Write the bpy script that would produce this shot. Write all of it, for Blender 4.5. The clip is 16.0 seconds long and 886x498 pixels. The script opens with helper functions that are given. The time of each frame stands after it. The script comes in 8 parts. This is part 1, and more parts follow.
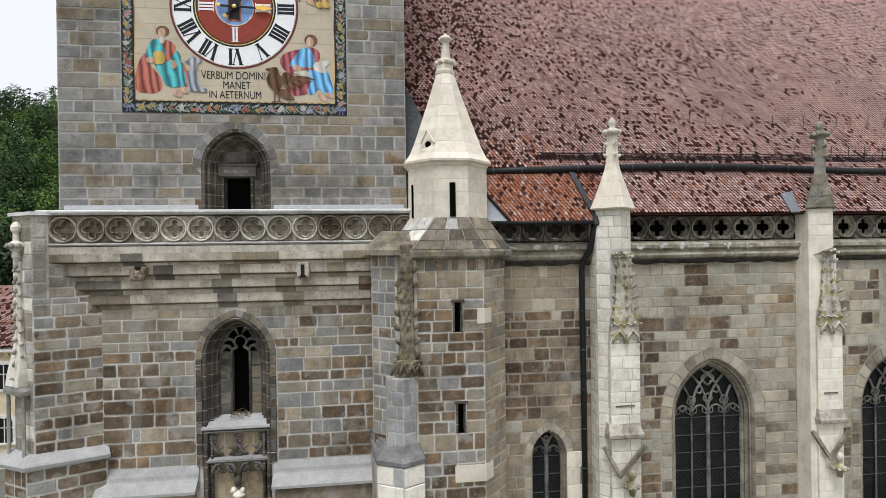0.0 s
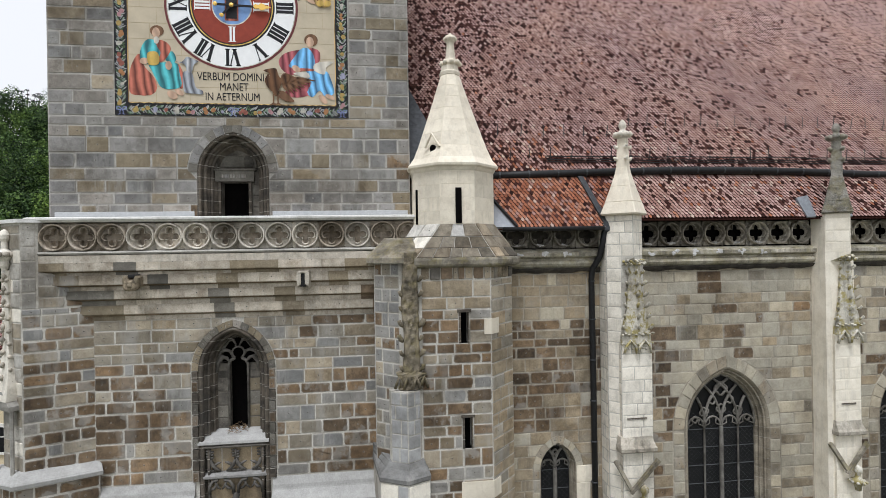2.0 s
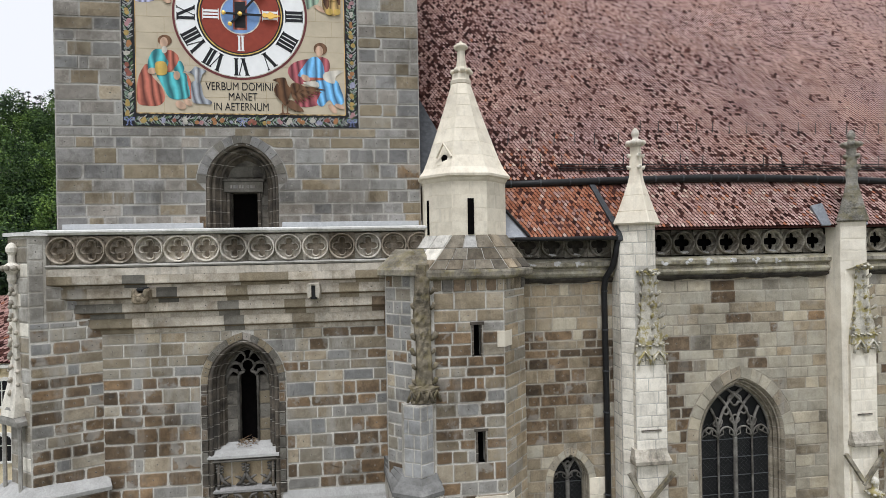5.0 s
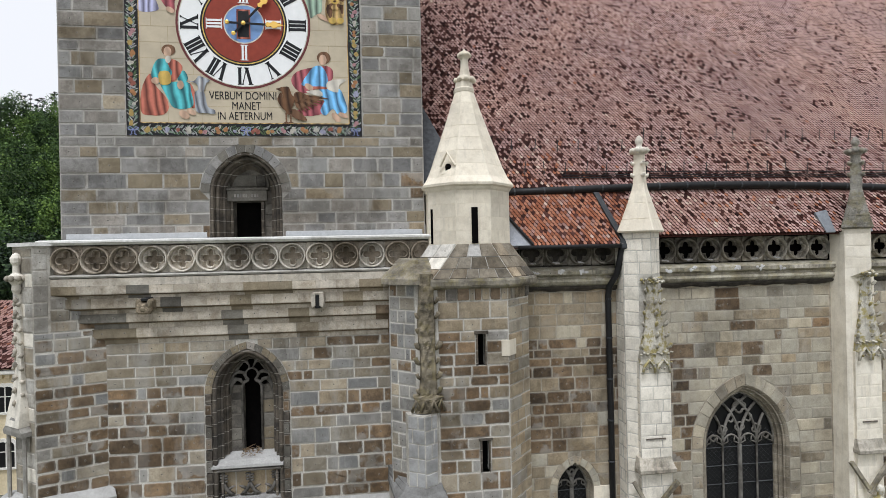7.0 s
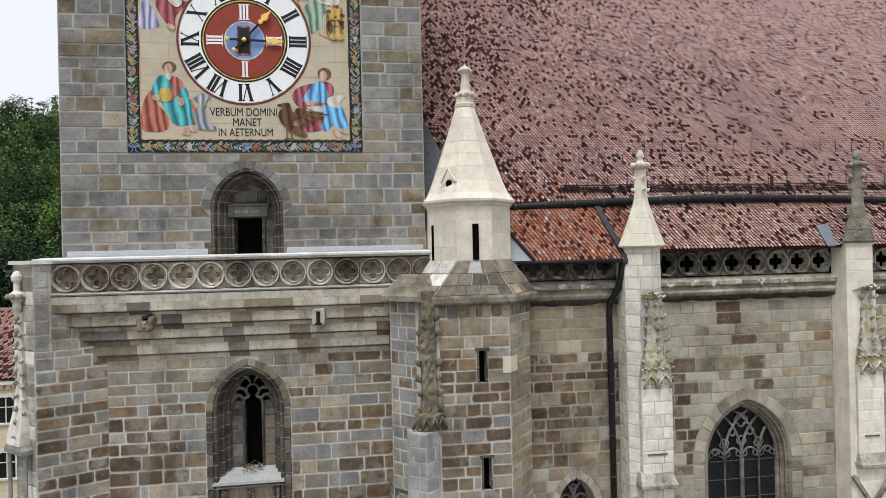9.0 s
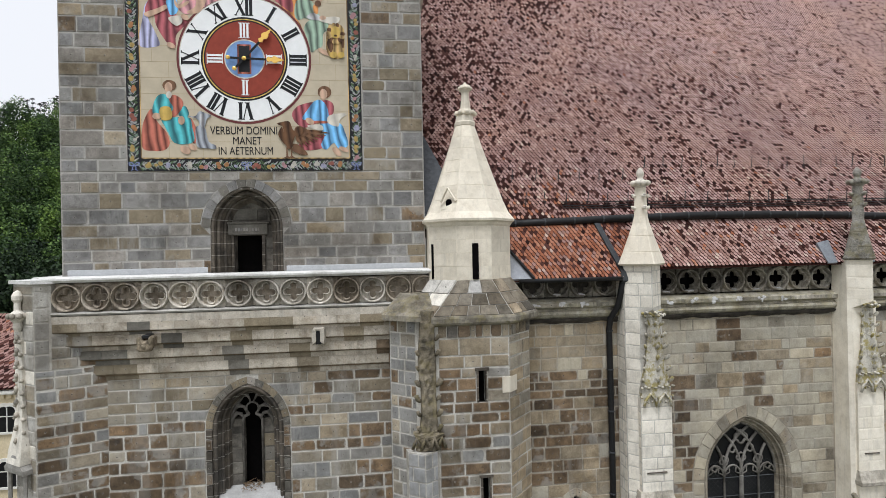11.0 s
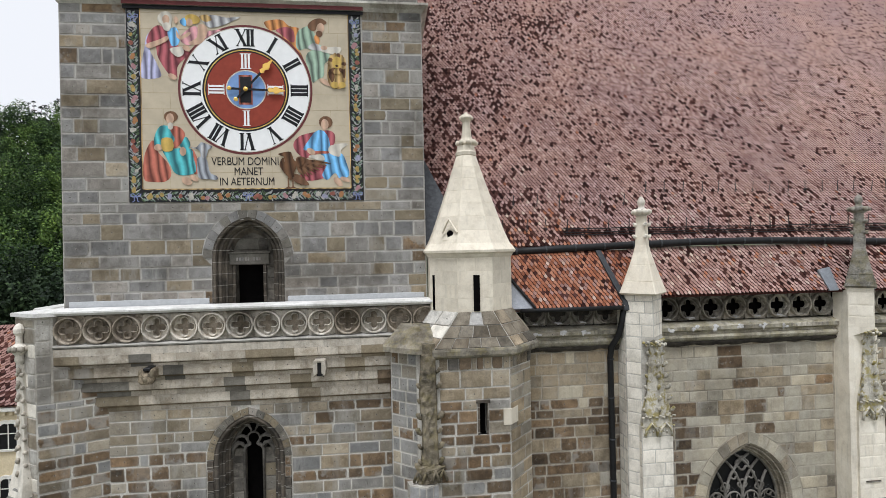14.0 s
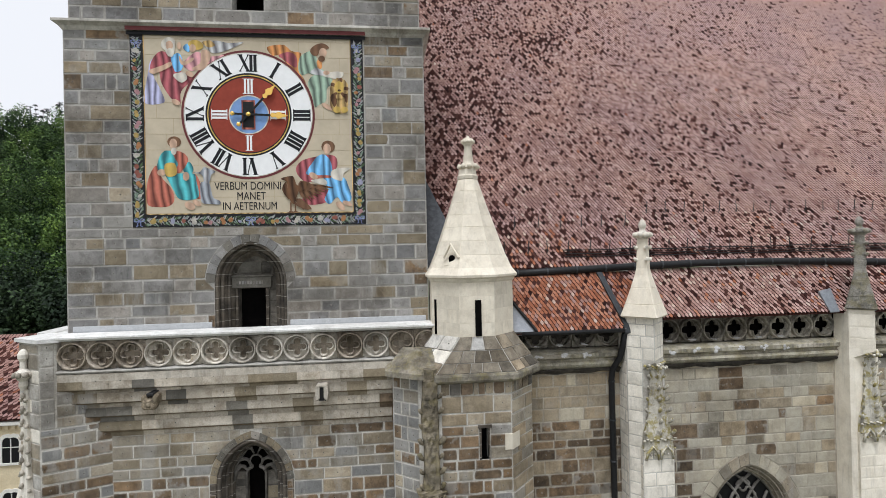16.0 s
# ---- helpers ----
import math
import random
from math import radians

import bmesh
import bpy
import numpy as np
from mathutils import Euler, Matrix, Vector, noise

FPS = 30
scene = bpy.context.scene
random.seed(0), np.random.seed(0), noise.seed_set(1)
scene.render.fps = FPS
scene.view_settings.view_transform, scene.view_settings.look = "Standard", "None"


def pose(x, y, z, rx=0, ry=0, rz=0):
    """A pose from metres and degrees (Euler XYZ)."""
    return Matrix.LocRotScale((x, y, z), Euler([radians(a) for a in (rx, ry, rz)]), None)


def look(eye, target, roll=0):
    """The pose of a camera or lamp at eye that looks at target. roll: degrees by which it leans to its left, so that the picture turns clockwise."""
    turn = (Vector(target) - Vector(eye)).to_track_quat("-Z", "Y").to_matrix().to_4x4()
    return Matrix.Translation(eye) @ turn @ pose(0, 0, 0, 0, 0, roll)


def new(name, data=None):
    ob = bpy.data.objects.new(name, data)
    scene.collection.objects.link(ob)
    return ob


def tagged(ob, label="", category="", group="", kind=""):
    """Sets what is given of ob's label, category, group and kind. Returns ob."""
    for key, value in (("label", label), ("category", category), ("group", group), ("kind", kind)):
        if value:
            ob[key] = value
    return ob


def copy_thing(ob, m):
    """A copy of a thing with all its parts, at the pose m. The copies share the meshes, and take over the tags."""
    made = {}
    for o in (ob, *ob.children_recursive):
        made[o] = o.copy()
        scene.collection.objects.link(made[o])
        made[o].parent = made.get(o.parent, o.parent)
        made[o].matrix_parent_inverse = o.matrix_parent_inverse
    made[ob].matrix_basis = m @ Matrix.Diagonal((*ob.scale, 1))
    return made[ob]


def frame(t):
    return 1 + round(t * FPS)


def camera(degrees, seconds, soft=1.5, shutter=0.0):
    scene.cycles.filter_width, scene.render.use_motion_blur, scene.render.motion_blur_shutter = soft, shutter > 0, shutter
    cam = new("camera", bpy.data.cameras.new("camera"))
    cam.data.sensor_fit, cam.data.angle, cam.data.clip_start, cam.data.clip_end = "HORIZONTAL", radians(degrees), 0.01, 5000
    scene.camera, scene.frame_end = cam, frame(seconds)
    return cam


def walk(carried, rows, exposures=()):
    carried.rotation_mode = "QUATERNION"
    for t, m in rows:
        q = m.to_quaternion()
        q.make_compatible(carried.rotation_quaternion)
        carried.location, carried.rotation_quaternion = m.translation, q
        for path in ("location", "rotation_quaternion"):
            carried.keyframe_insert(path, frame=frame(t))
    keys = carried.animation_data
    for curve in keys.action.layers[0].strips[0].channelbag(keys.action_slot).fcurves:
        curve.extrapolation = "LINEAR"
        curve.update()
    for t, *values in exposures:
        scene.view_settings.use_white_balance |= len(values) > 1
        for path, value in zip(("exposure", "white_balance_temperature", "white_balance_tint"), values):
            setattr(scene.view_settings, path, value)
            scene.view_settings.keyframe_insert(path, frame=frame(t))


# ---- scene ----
cam = camera(81.6, 16.0, soft=0.8)
PATH = [
    (0, (-1.184, 0.038, 13.835), (-0.947, 2.024, 13.832), -0.8),
    (0.5, (-1.251, 0.291, 13.94), (-1.011, 2.277, 13.943), -0.8),
    (1, (-1.281, 0.488, 13.998), (-1.042, 2.474, 13.996), -0.8),
    (1.5, (-1.287, 0.648, 14.05), (-1.047, 2.633, 14.048), -0.8),
    (2, (-1.309, 0.752, 14.087), (-1.07, 2.738, 14.086), -0.9),
    (2.5, (-1.353, 0.806, 14.16), (-1.111, 2.792, 14.158), -0.9),
    (3, (-1.41, 0.902, 14.275), (-1.169, 2.887, 14.273), -0.9),
    (3.5, (-1.483, 0.961, 14.363), (-1.243, 2.947, 14.359), -1.0),
    (4, (-1.558, 0.989, 14.422), (-1.32, 2.975, 14.42), -1.0),
    (6.5, (-1.736, 1.046, 14.671), (-1.503, 3.032, 14.67), -1.2),
    (7, (-1.754, 1.051, 14.784), (-1.522, 3.038, 14.785), -1.2),
    (7.5, (-1.782, 1.054, 14.899), (-1.549, 3.041, 14.902), -1.3),
    (8, (-1.764, 1.054, 15.067), (-1.533, 3.041, 15.067), -1.3),
    (8.5, (-1.753, 1.057, 15.208), (-1.524, 3.044, 15.208), -1.2),
    (9, (-1.755, 1.064, 15.307), (-1.525, 3.051, 15.313), -1.3),
    (11.5, (-1.696, 1.046, 16.166), (-1.47, 3.033, 16.168), -1.2),
    (12, (-1.71, 1.031, 16.319), (-1.484, 3.018, 16.32), -1.2),
    (12.5, (-1.678, 1.077, 16.511), (-1.454, 3.064, 16.516), -1.2),
    (13, (-1.667, 1.085, 16.683), (-1.443, 3.072, 16.684), -1.2),
    (13.5, (-1.674, 1.044, 16.854), (-1.45, 3.032, 16.855), -1.2),
    (14, (-1.701, 1.046, 17.079), (-1.477, 3.033, 17.083), -1.2),
    (14.5, (-1.703, 1.018, 17.303), (-1.48, 3.006, 17.305), -1.2),
    (15, (-1.723, 0.984, 17.515), (-1.5, 2.972, 17.518), -1.2),
    (15.5, (-1.726, 0.983, 17.706), (-1.503, 2.97, 17.711), -1.2),
    (16, (-1.726, 0.972, 17.898), (-1.505, 2.96, 17.907), -1.2),
]
walk(cam, [(t, look(eye, target, roll)) for t, eye, target, roll in PATH], [(0.0, -0.12, 6030, 10.0), (16.0, -0.17, 6030, 10.0)])

# ---- world, sun, exposure ----
world = bpy.data.worlds.new("overcast_sky")
scene.world = world
world.use_nodes = True
wn, wl = world.node_tree.nodes, world.node_tree.links
wbg = wn["Background"]
sky = wn.new("ShaderNodeTexSky")
sky.sky_type, sky.sun_disc = "NISHITA", False
sky.sun_elevation, sky.sun_rotation = radians(67), radians(199)
sky.air_density, sky.dust_density = 1.0, 4.0
cloud = wn.new("ShaderNodeMix")
cloud.data_type = "RGBA"
cloud.inputs[0].default_value = 0.93
cloud.inputs[7].default_value = (12.7, 12.45, 12.3, 1)
wl.new(sky.outputs[0], cloud.inputs[6])
wl.new(cloud.outputs[2], wbg.inputs[0])
wbg.inputs[1].default_value = 0.087
sun_data = bpy.data.lights.new("sun", "SUN")
sun_data.energy, sun_data.angle, sun_data.color = 2.8, radians(18), (1.0, 0.985, 0.965)
sun = new("sun", sun_data)
sun.matrix_world = look((-20, -40, 60), (-20 + 0.33 * math.cos(radians(67)), -40 + 0.944 * math.cos(radians(67)), 60 - math.sin(radians(67))))


# ---- materials ----
def shader(name, rough=0.85, metal=0.0):
    m = bpy.data.materials.new(name)
    m.use_nodes = True
    n, l = m.node_tree.nodes, m.node_tree.links
    b = n["Principled BSDF"]
    b.inputs["Roughness"].default_value, b.inputs["Metallic"].default_value = rough, metal
    b.inputs["Specular IOR Level"].default_value = 0.25
    return m, n, l, b


def ramp(n, l, fac, stops):
    r = n.new("ShaderNodeValToRGB")
    while len(r.color_ramp.elements) < len(stops):
        r.color_ramp.elements.new(0.5)
    for e, (p, c) in zip(r.color_ramp.elements, stops):
        e.position, e.color = p, (*c, 1)
    l.new(fac, r.inputs[0])
    return r.outputs[0]


def noise_node(n, l, vec, scale, detail=4.0, rough=0.6):
    t = n.new("ShaderNodeTexNoise")
    t.inputs["Scale"].default_value, t.inputs["Detail"].default_value, t.inputs["Roughness"].default_value = scale, detail, rough
    l.new(vec, t.inputs["Vector"])
    return t.outputs["Fac"]


def mixed(n, l, fac, a, b, how="MIX"):
    x = n.new("ShaderNodeMix")
    x.data_type, x.blend_type = "RGBA", how
    for sock, v in ((0, fac), (6, a), (7, b)):
        if isinstance(v, (int, float)):
            x.inputs[sock].default_value = v
        elif isinstance(v, tuple):
            x.inputs[sock].default_value = (*v, 1)
        else:
            l.new(v, x.inputs[sock])
    return x.outputs[2]


def maths(n, l, op, a, b=0.0, c=0.0):
    x = n.new("ShaderNodeMath")
    x.operation = op
    for i, v in enumerate((a, b, c)):
        if isinstance(v, (int, float)):
            x.inputs[i].default_value = v
        else:
            l.new(v, x.inputs[i])
    return x.outputs[0]


def stone_mat(name, light, dark, stain, stain_amount=0.5, per_object=True, dot=False, bump=0.35, tint=0.25, lichen=0.0, streak=0.0, grain=0.24, courses=0.0, wash=0.0, soil=0.4, runs=0.0, patch=0.0, hue=0.0):
    """Weathered stone: two tones by coarse noise, stains in patches, fine grain, each piece its own shade."""
    m, n, l, b = shader(name, 0.9)
    tc, geo = n.new("ShaderNodeTexCoord"), n.new("ShaderNodeNewGeometry")
    info = n.new("ShaderNodeObjectInfo")
    pos = geo.outputs["Position"]
    if per_object:
        shift = n.new("ShaderNodeVectorMath")
        shift.operation = "MULTIPLY_ADD"
        shift.inputs[1].default_value = (37.0, 53.0, 71.0)
        l.new(info.outputs["Random"], shift.inputs[0])
        l.new(pos, shift.inputs[2])
        pos = shift.outputs[0]
    rnd = info.outputs["Random"] if per_object else geo.outputs["Random Per Island"]
    coarse = noise_node(n, l, pos, 1.7, 5, 0.65)
    blotch = noise_node(n, l, pos, 3.1, 6, 0.7)
    fine = noise_node(n, l, pos, 24.0, 4, 0.7)
    base = ramp(n, l, coarse, [(0.38, dark), (0.62, light)])
    st = maths(n, l, "MULTIPLY", ramp(n, l, blotch, [(0.5, (0, 0, 0)), (0.66, (1, 1, 1))]), stain_amount)
    base = mixed(n, l, st, base, stain)
    shade = ramp(n, l, rnd, [(0.0, (1 - tint,) * 3), (0.5, (1, 1, 1)), (1.0, (1 + tint, 1 + 0.94 * tint, 1 + 0.85 * tint))])
    base = mixed(n, l, 1.0, base, shade, "MULTIPLY")
    if hue:
        turn = maths(n, l, "FRACT", maths(n, l, "MULTIPLY", rnd, 17.3))
        base = mixed(n, l, 1.0, base, ramp(n, l, turn, [(0.0, (1 - hue, 1 - 0.85 * hue, 1 - 0.6 * hue)), (0.5, (1, 1, 1)), (1.0, (1 + 0.9 * hue, 1 + 0.55 * hue, 1 + 0.1 * hue))]), "MULTIPLY")
    speck = ramp(n, l, fine, [(0.3, (1 - grain,) * 3), (0.7, (1 + 0.5 * grain,) * 3)])
    base = mixed(n, l, 1.0, base, speck, "MULTIPLY")
    if streak:
        mp = n.new("ShaderNodeMapping")
        mp.inputs["Scale"].default_value = (2.6, 2.6, 0.22)
        l.new(pos, mp.inputs[0])
        sk = noise_node(n, l, mp.outputs[0], 1.5, 5, 0.65)
        base = mixed(n, l, maths(n, l, "MULTIPLY", ramp(n, l, sk, [(0.52, (0, 0, 0)), (0.68, (1, 1, 1))]), streak), base, (0.10, 0.095, 0.085))
    if lichen:
        lk = noise_node(n, l, pos, 2.3, 6, 0.75)
        base = mixed(n, l, maths(n, l, "MULTIPLY", ramp(n, l, lk, [(0.49, (0, 0, 0)), (0.57, (1, 1, 1))]), lichen), base, (0.30, 0.25, 0.075))
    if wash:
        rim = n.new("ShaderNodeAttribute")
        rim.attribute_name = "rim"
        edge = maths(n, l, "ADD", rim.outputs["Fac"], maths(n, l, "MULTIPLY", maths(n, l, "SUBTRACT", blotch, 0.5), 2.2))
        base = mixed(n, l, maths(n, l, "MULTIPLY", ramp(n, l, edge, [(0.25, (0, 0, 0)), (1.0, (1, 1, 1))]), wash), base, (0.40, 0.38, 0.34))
    if patch:
        mend = noise_node(n, l, pos, 1.1, 5, 0.55)
        base = mixed(n, l, maths(n, l, "MULTIPLY", ramp(n, l, mend, [(0.56, (0, 0, 0)), (0.61, (1, 1, 1))]), patch), base, ramp(n, l, coarse, [(0.38, (0.27, 0.26, 0.235)), (0.62, (0.37, 0.352, 0.315))]))
        base = mixed(n, l, maths(n, l, "MULTIPLY", ramp(n, l, mend, [(0.38, (1, 1, 1)), (0.46, (0, 0, 0))]), 0.6 * patch), base, (0.085, 0.062, 0.042))
    if courses:
        sz = n.new("ShaderNodeSeparateXYZ")
        l.new(geo.outputs["Position"], sz.inputs[0])
        cz = maths(n, l, "FRACT", maths(n, l, "DIVIDE", sz.outputs[2], courses))
        base = mixed(n, l, maths(n, l, "MULTIPLY", maths(n, l, "LESS_THAN", cz, 0.045), 0.75), base, (0.42, 0.40, 0.35))
    macro = noise_node(n, l, geo.outputs["Position"], 0.42, 7, 0.68)
    base = mixed(n, l, 1.0, base, ramp(n, l, macro, [(0.36, (1 - soil, 1 - 1.04 * soil, 1 - 1.1 * soil)), (0.5, (1, 1, 1)), (0.66, (1.08, 1.08, 1.08))]), "MULTIPLY")
    if runs:
        rm = n.new("ShaderNodeMapping")
        rm.inputs["Scale"].default_value = (0.85, 0.85, 0.16)
        l.new(geo.outputs["Position"], rm.inputs[0])
        rk = noise_node(n, l, rm.outputs[0], 1.2, 6, 0.7)
        base = mixed(n, l, maths(n, l, "MULTIPLY", ramp(n, l, rk, [(0.54, (0, 0, 0)), (0.63, (1, 1, 1))]), runs), base, (0.36, 0.35, 0.325))
    if dot:
        sep = n.new("ShaderNodeSeparateXYZ")
        l.new(tc.outputs["Object"], sep.inputs[0])
        d2 = maths(n, l, "ADD", maths(n, l, "POWER", maths(n, l, "ABSOLUTE", sep.outputs[0]), 2.0), maths(n, l, "POWER", maths(n, l, "ABSOLUTE", sep.outputs[2]), 2.0))
        some = maths(n, l, "GREATER_THAN", maths(n, l, "FRACT", maths(n, l, "MULTIPLY", rnd, 29.7)), 0.25)
        base = mixed(n, l, maths(n, l, "MULTIPLY", maths(n, l, "MULTIPLY", maths(n, l, "LESS_THAN", d2, 0.034 ** 2), some), 0.35), base, (0.45, 0.42, 0.37))
        base = mixed(n, l, maths(n, l, "MULTIPLY", maths(n, l, "LESS_THAN", d2, 0.019 ** 2), some), base, (0.02, 0.018, 0.015))
    l.new(base, b.inputs["Base Color"])
    bp = n.new("ShaderNodeBump")
    bp.inputs["Strength"].default_value, bp.inputs["Distance"].default_value = bump, 0.02
    l.new(maths(n, l, "ADD", maths(n, l, "MULTIPLY", blotch, 0.8), maths(n, l, "MULTIPLY", fine, 0.4)), bp.inputs["Height"])
    l.new(bp.outputs[0], b.inputs["Normal"])
    return m


def plain_mat(name, a, bcol, rough=0.6, metal=0.0, scale=6.0, bump=0.1):
    m, n, l, b = shader(name, rough, metal)
    pos = n.new("ShaderNodeNewGeometry").outputs["Position"]
    f = noise_node(n, l, pos, scale, 5, 0.65)
    f2 = noise_node(n, l, pos, scale * 9, 3, 0.6)
    c = mixed(n, l, 1.0, ramp(n, l, f, [(0.35, a), (0.65, bcol)]), ramp(n, l, f2, [(0.3, (0.85,) * 3), (0.7, (1.1,) * 3)]), "MULTIPLY")
    l.new(c, b.inputs["Base Color"])
    bp = n.new("ShaderNodeBump")
    bp.inputs["Strength"].default_value, bp.inputs["Distance"].default_value = bump, 0.01
    l.new(f2, bp.inputs["Height"])
    l.new(bp.outputs[0], b.inputs["Normal"])
    return m


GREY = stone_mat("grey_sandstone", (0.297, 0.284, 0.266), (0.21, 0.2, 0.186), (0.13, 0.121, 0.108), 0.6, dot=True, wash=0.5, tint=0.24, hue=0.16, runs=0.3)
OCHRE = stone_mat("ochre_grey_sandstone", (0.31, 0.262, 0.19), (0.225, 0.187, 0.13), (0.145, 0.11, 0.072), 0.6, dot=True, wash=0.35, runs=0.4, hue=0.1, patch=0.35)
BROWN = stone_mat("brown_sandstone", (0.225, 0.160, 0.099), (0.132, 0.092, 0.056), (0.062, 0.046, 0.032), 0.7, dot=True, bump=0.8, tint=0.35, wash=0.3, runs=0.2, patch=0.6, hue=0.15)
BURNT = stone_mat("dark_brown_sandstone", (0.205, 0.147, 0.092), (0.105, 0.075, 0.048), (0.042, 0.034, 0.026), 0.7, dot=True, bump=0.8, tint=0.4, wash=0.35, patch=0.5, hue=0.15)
TAWNY = stone_mat("tawny_weathered_stone", (0.385, 0.318, 0.222), (0.29, 0.235, 0.158), (0.17, 0.13, 0.085), 0.5, tint=0.12, streak=0.3, wash=0.1, hue=0.1, patch=0.25)
MUD = stone_mat("mud_brown_stone", (0.29, 0.245, 0.172), (0.215, 0.178, 0.122), (0.145, 0.115, 0.078), 0.5, dot=True, tint=0.2)
CORBEL = stone_mat("stained_pale_stone", (0.57, 0.515, 0.43), (0.43, 0.378, 0.30), (0.25, 0.197, 0.137), 0.6, dot=True, streak=0.3, tint=0.12, soil=0.5)
CORBEL_PLAIN = stone_mat("pale_ledge_stone", (0.57, 0.525, 0.45), (0.46, 0.415, 0.345), (0.27, 0.225, 0.17), 0.5, streak=0.35, tint=0.1, soil=0.35)
CRUST_SHADE = stone_mat("brown_crust_and_shade", (0.25, 0.185, 0.122), (0.13, 0.096, 0.064), (0.055, 0.046, 0.036), 0.5, tint=0.2, soil=0.4)
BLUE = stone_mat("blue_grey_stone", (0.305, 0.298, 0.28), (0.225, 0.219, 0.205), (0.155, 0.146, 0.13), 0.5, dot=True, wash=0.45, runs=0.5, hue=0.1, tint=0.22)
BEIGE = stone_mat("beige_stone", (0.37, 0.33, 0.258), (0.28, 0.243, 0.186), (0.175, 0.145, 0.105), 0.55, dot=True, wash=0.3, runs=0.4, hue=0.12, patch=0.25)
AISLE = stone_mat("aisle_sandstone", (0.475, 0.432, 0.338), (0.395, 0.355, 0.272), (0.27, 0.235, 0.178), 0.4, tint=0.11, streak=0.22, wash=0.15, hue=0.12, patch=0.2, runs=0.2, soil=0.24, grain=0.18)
SOOT = stone_mat("sooty_stone", (0.125, 0.106, 0.084), (0.042, 0.037, 0.032), (0.19, 0.16, 0.12), 0.4, streak=0.5, courses=0.42, bump=0.6)
SOOTCARVE = stone_mat("sooty_carved_stone", (0.215, 0.2, 0.178), (0.085, 0.078, 0.068), (0.05, 0.045, 0.04), 0.5, streak=0.3, bump=0.6)
SOOTPLAIN = stone_mat("black_crusted_stone", (0.17, 0.155, 0.132), (0.07, 0.064, 0.056), (0.28, 0.255, 0.21), 0.45, streak=0.3)
MORTAR = stone_mat("lime_mortar", (0.58, 0.555, 0.50), (0.47, 0.445, 0.395), (0.31, 0.285, 0.24), 0.45, per_object=False, tint=0.05)
MORTAR_GREY = stone_mat("grey_lime_mortar", (0.47, 0.45, 0.415), (0.37, 0.355, 0.325), (0.25, 0.235, 0.21), 0.5, per_object=False, tint=0.05)
MORTAR_DARK = stone_mat("weathered_mortar", (0.44, 0.40, 0.325), (0.33, 0.295, 0.235), (0.17, 0.145, 0.11), 0.5, per_object=False, tint=0.05, streak=0.3)
LIME = stone_mat("pale_limestone", (0.86, 0.81, 0.71), (0.76, 0.71, 0.61), (0.44, 0.41, 0.35), 0.4, tint=0.1, streak=0.25, grain=0.14, soil=0.25)
CREAM = stone_mat("cream_limestone", (0.765, 0.70, 0.575), (0.68, 0.615, 0.50), (0.53, 0.46, 0.35), 0.4, tint=0.08, bump=0.15, streak=0.15, grain=0.07, soil=0.12)
CARVED = stone_mat("carved_limestone", (0.55, 0.50, 0.42), (0.36, 0.33, 0.27), (0.20, 0.185, 0.15), 0.7, tint=0.1, streak=0.5, bump=0.7)
LICHEN = stone_mat("lichened_limestone", (0.66, 0.625, 0.54), (0.46, 0.43, 0.36), (0.19, 0.175, 0.14), 0.7, tint=0.1, streak=0.5, lichen=0.85, bump=0.8)
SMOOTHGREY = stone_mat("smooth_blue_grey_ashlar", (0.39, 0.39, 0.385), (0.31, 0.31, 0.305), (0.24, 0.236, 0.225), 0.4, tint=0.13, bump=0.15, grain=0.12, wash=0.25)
CAPSTONE = stone_mat("grey_coping_stone", (0.58, 0.565, 0.53), (0.43, 0.415, 0.39), (0.24, 0.23, 0.21), 0.5, tint=0.1)
SKIRT = stone_mat("weathered_slab", (0.265, 0.232, 0.18), (0.145, 0.122, 0.09), (0.08, 0.068, 0.052), 0.7, tint=0.45, streak=0.3, hue=0.2, bump=0.8)
WORNFRIEZE = stone_mat("worn_frieze_stone", (0.29, 0.24, 0.17), (0.15, 0.122, 0.085), (0.05, 0.043, 0.034), 0.8, tint=0.2, bump=1.0, grain=0.5)
DRIP = stone_mat("mossy_drip_stone", (0.33, 0.3, 0.24), (0.15, 0.132, 0.1), (0.07, 0.06, 0.045), 0.7, tint=0.1, streak=0.5, lichen=0.25, bump=0.8)
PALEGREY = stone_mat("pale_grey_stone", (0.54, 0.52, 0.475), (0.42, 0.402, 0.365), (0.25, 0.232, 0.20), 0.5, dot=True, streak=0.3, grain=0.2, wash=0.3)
PARAPET = stone_mat("stained_parapet_stone", (0.68, 0.635, 0.56), (0.48, 0.44, 0.37), (0.21, 0.17, 0.12), 0.65, tint=0.15, streak=0.5, grain=0.2, soil=0.5)
PARAGRIME = stone_mat("grimy_parapet_stone", (0.56, 0.49, 0.40), (0.35, 0.295, 0.225), (0.10, 0.078, 0.056), 0.8, tint=0.2, streak=0.6, grain=0.25, soil=0.5)
# brown-stained darker copy of the parapet stone, painting the panels' recess shade
PARABACK = stone_mat("recess_dark_parapet_stone", (0.43, 0.375, 0.305), (0.29, 0.245, 0.19), (0.12, 0.095, 0.07), 0.7, tint=0.15, streak=0.5, soil=0.55)
COPING = stone_mat("bleached_coping", (0.76, 0.75, 0.72), (0.62, 0.61, 0.58), (0.40, 0.39, 0.36), 0.4, tint=0.06, grain=0.15, soil=0.15)
DARKGREY = stone_mat("dark_grey_stone", (0.2, 0.187, 0.16), (0.135, 0.125, 0.106), (0.09, 0.085, 0.072), 0.5, dot=True)
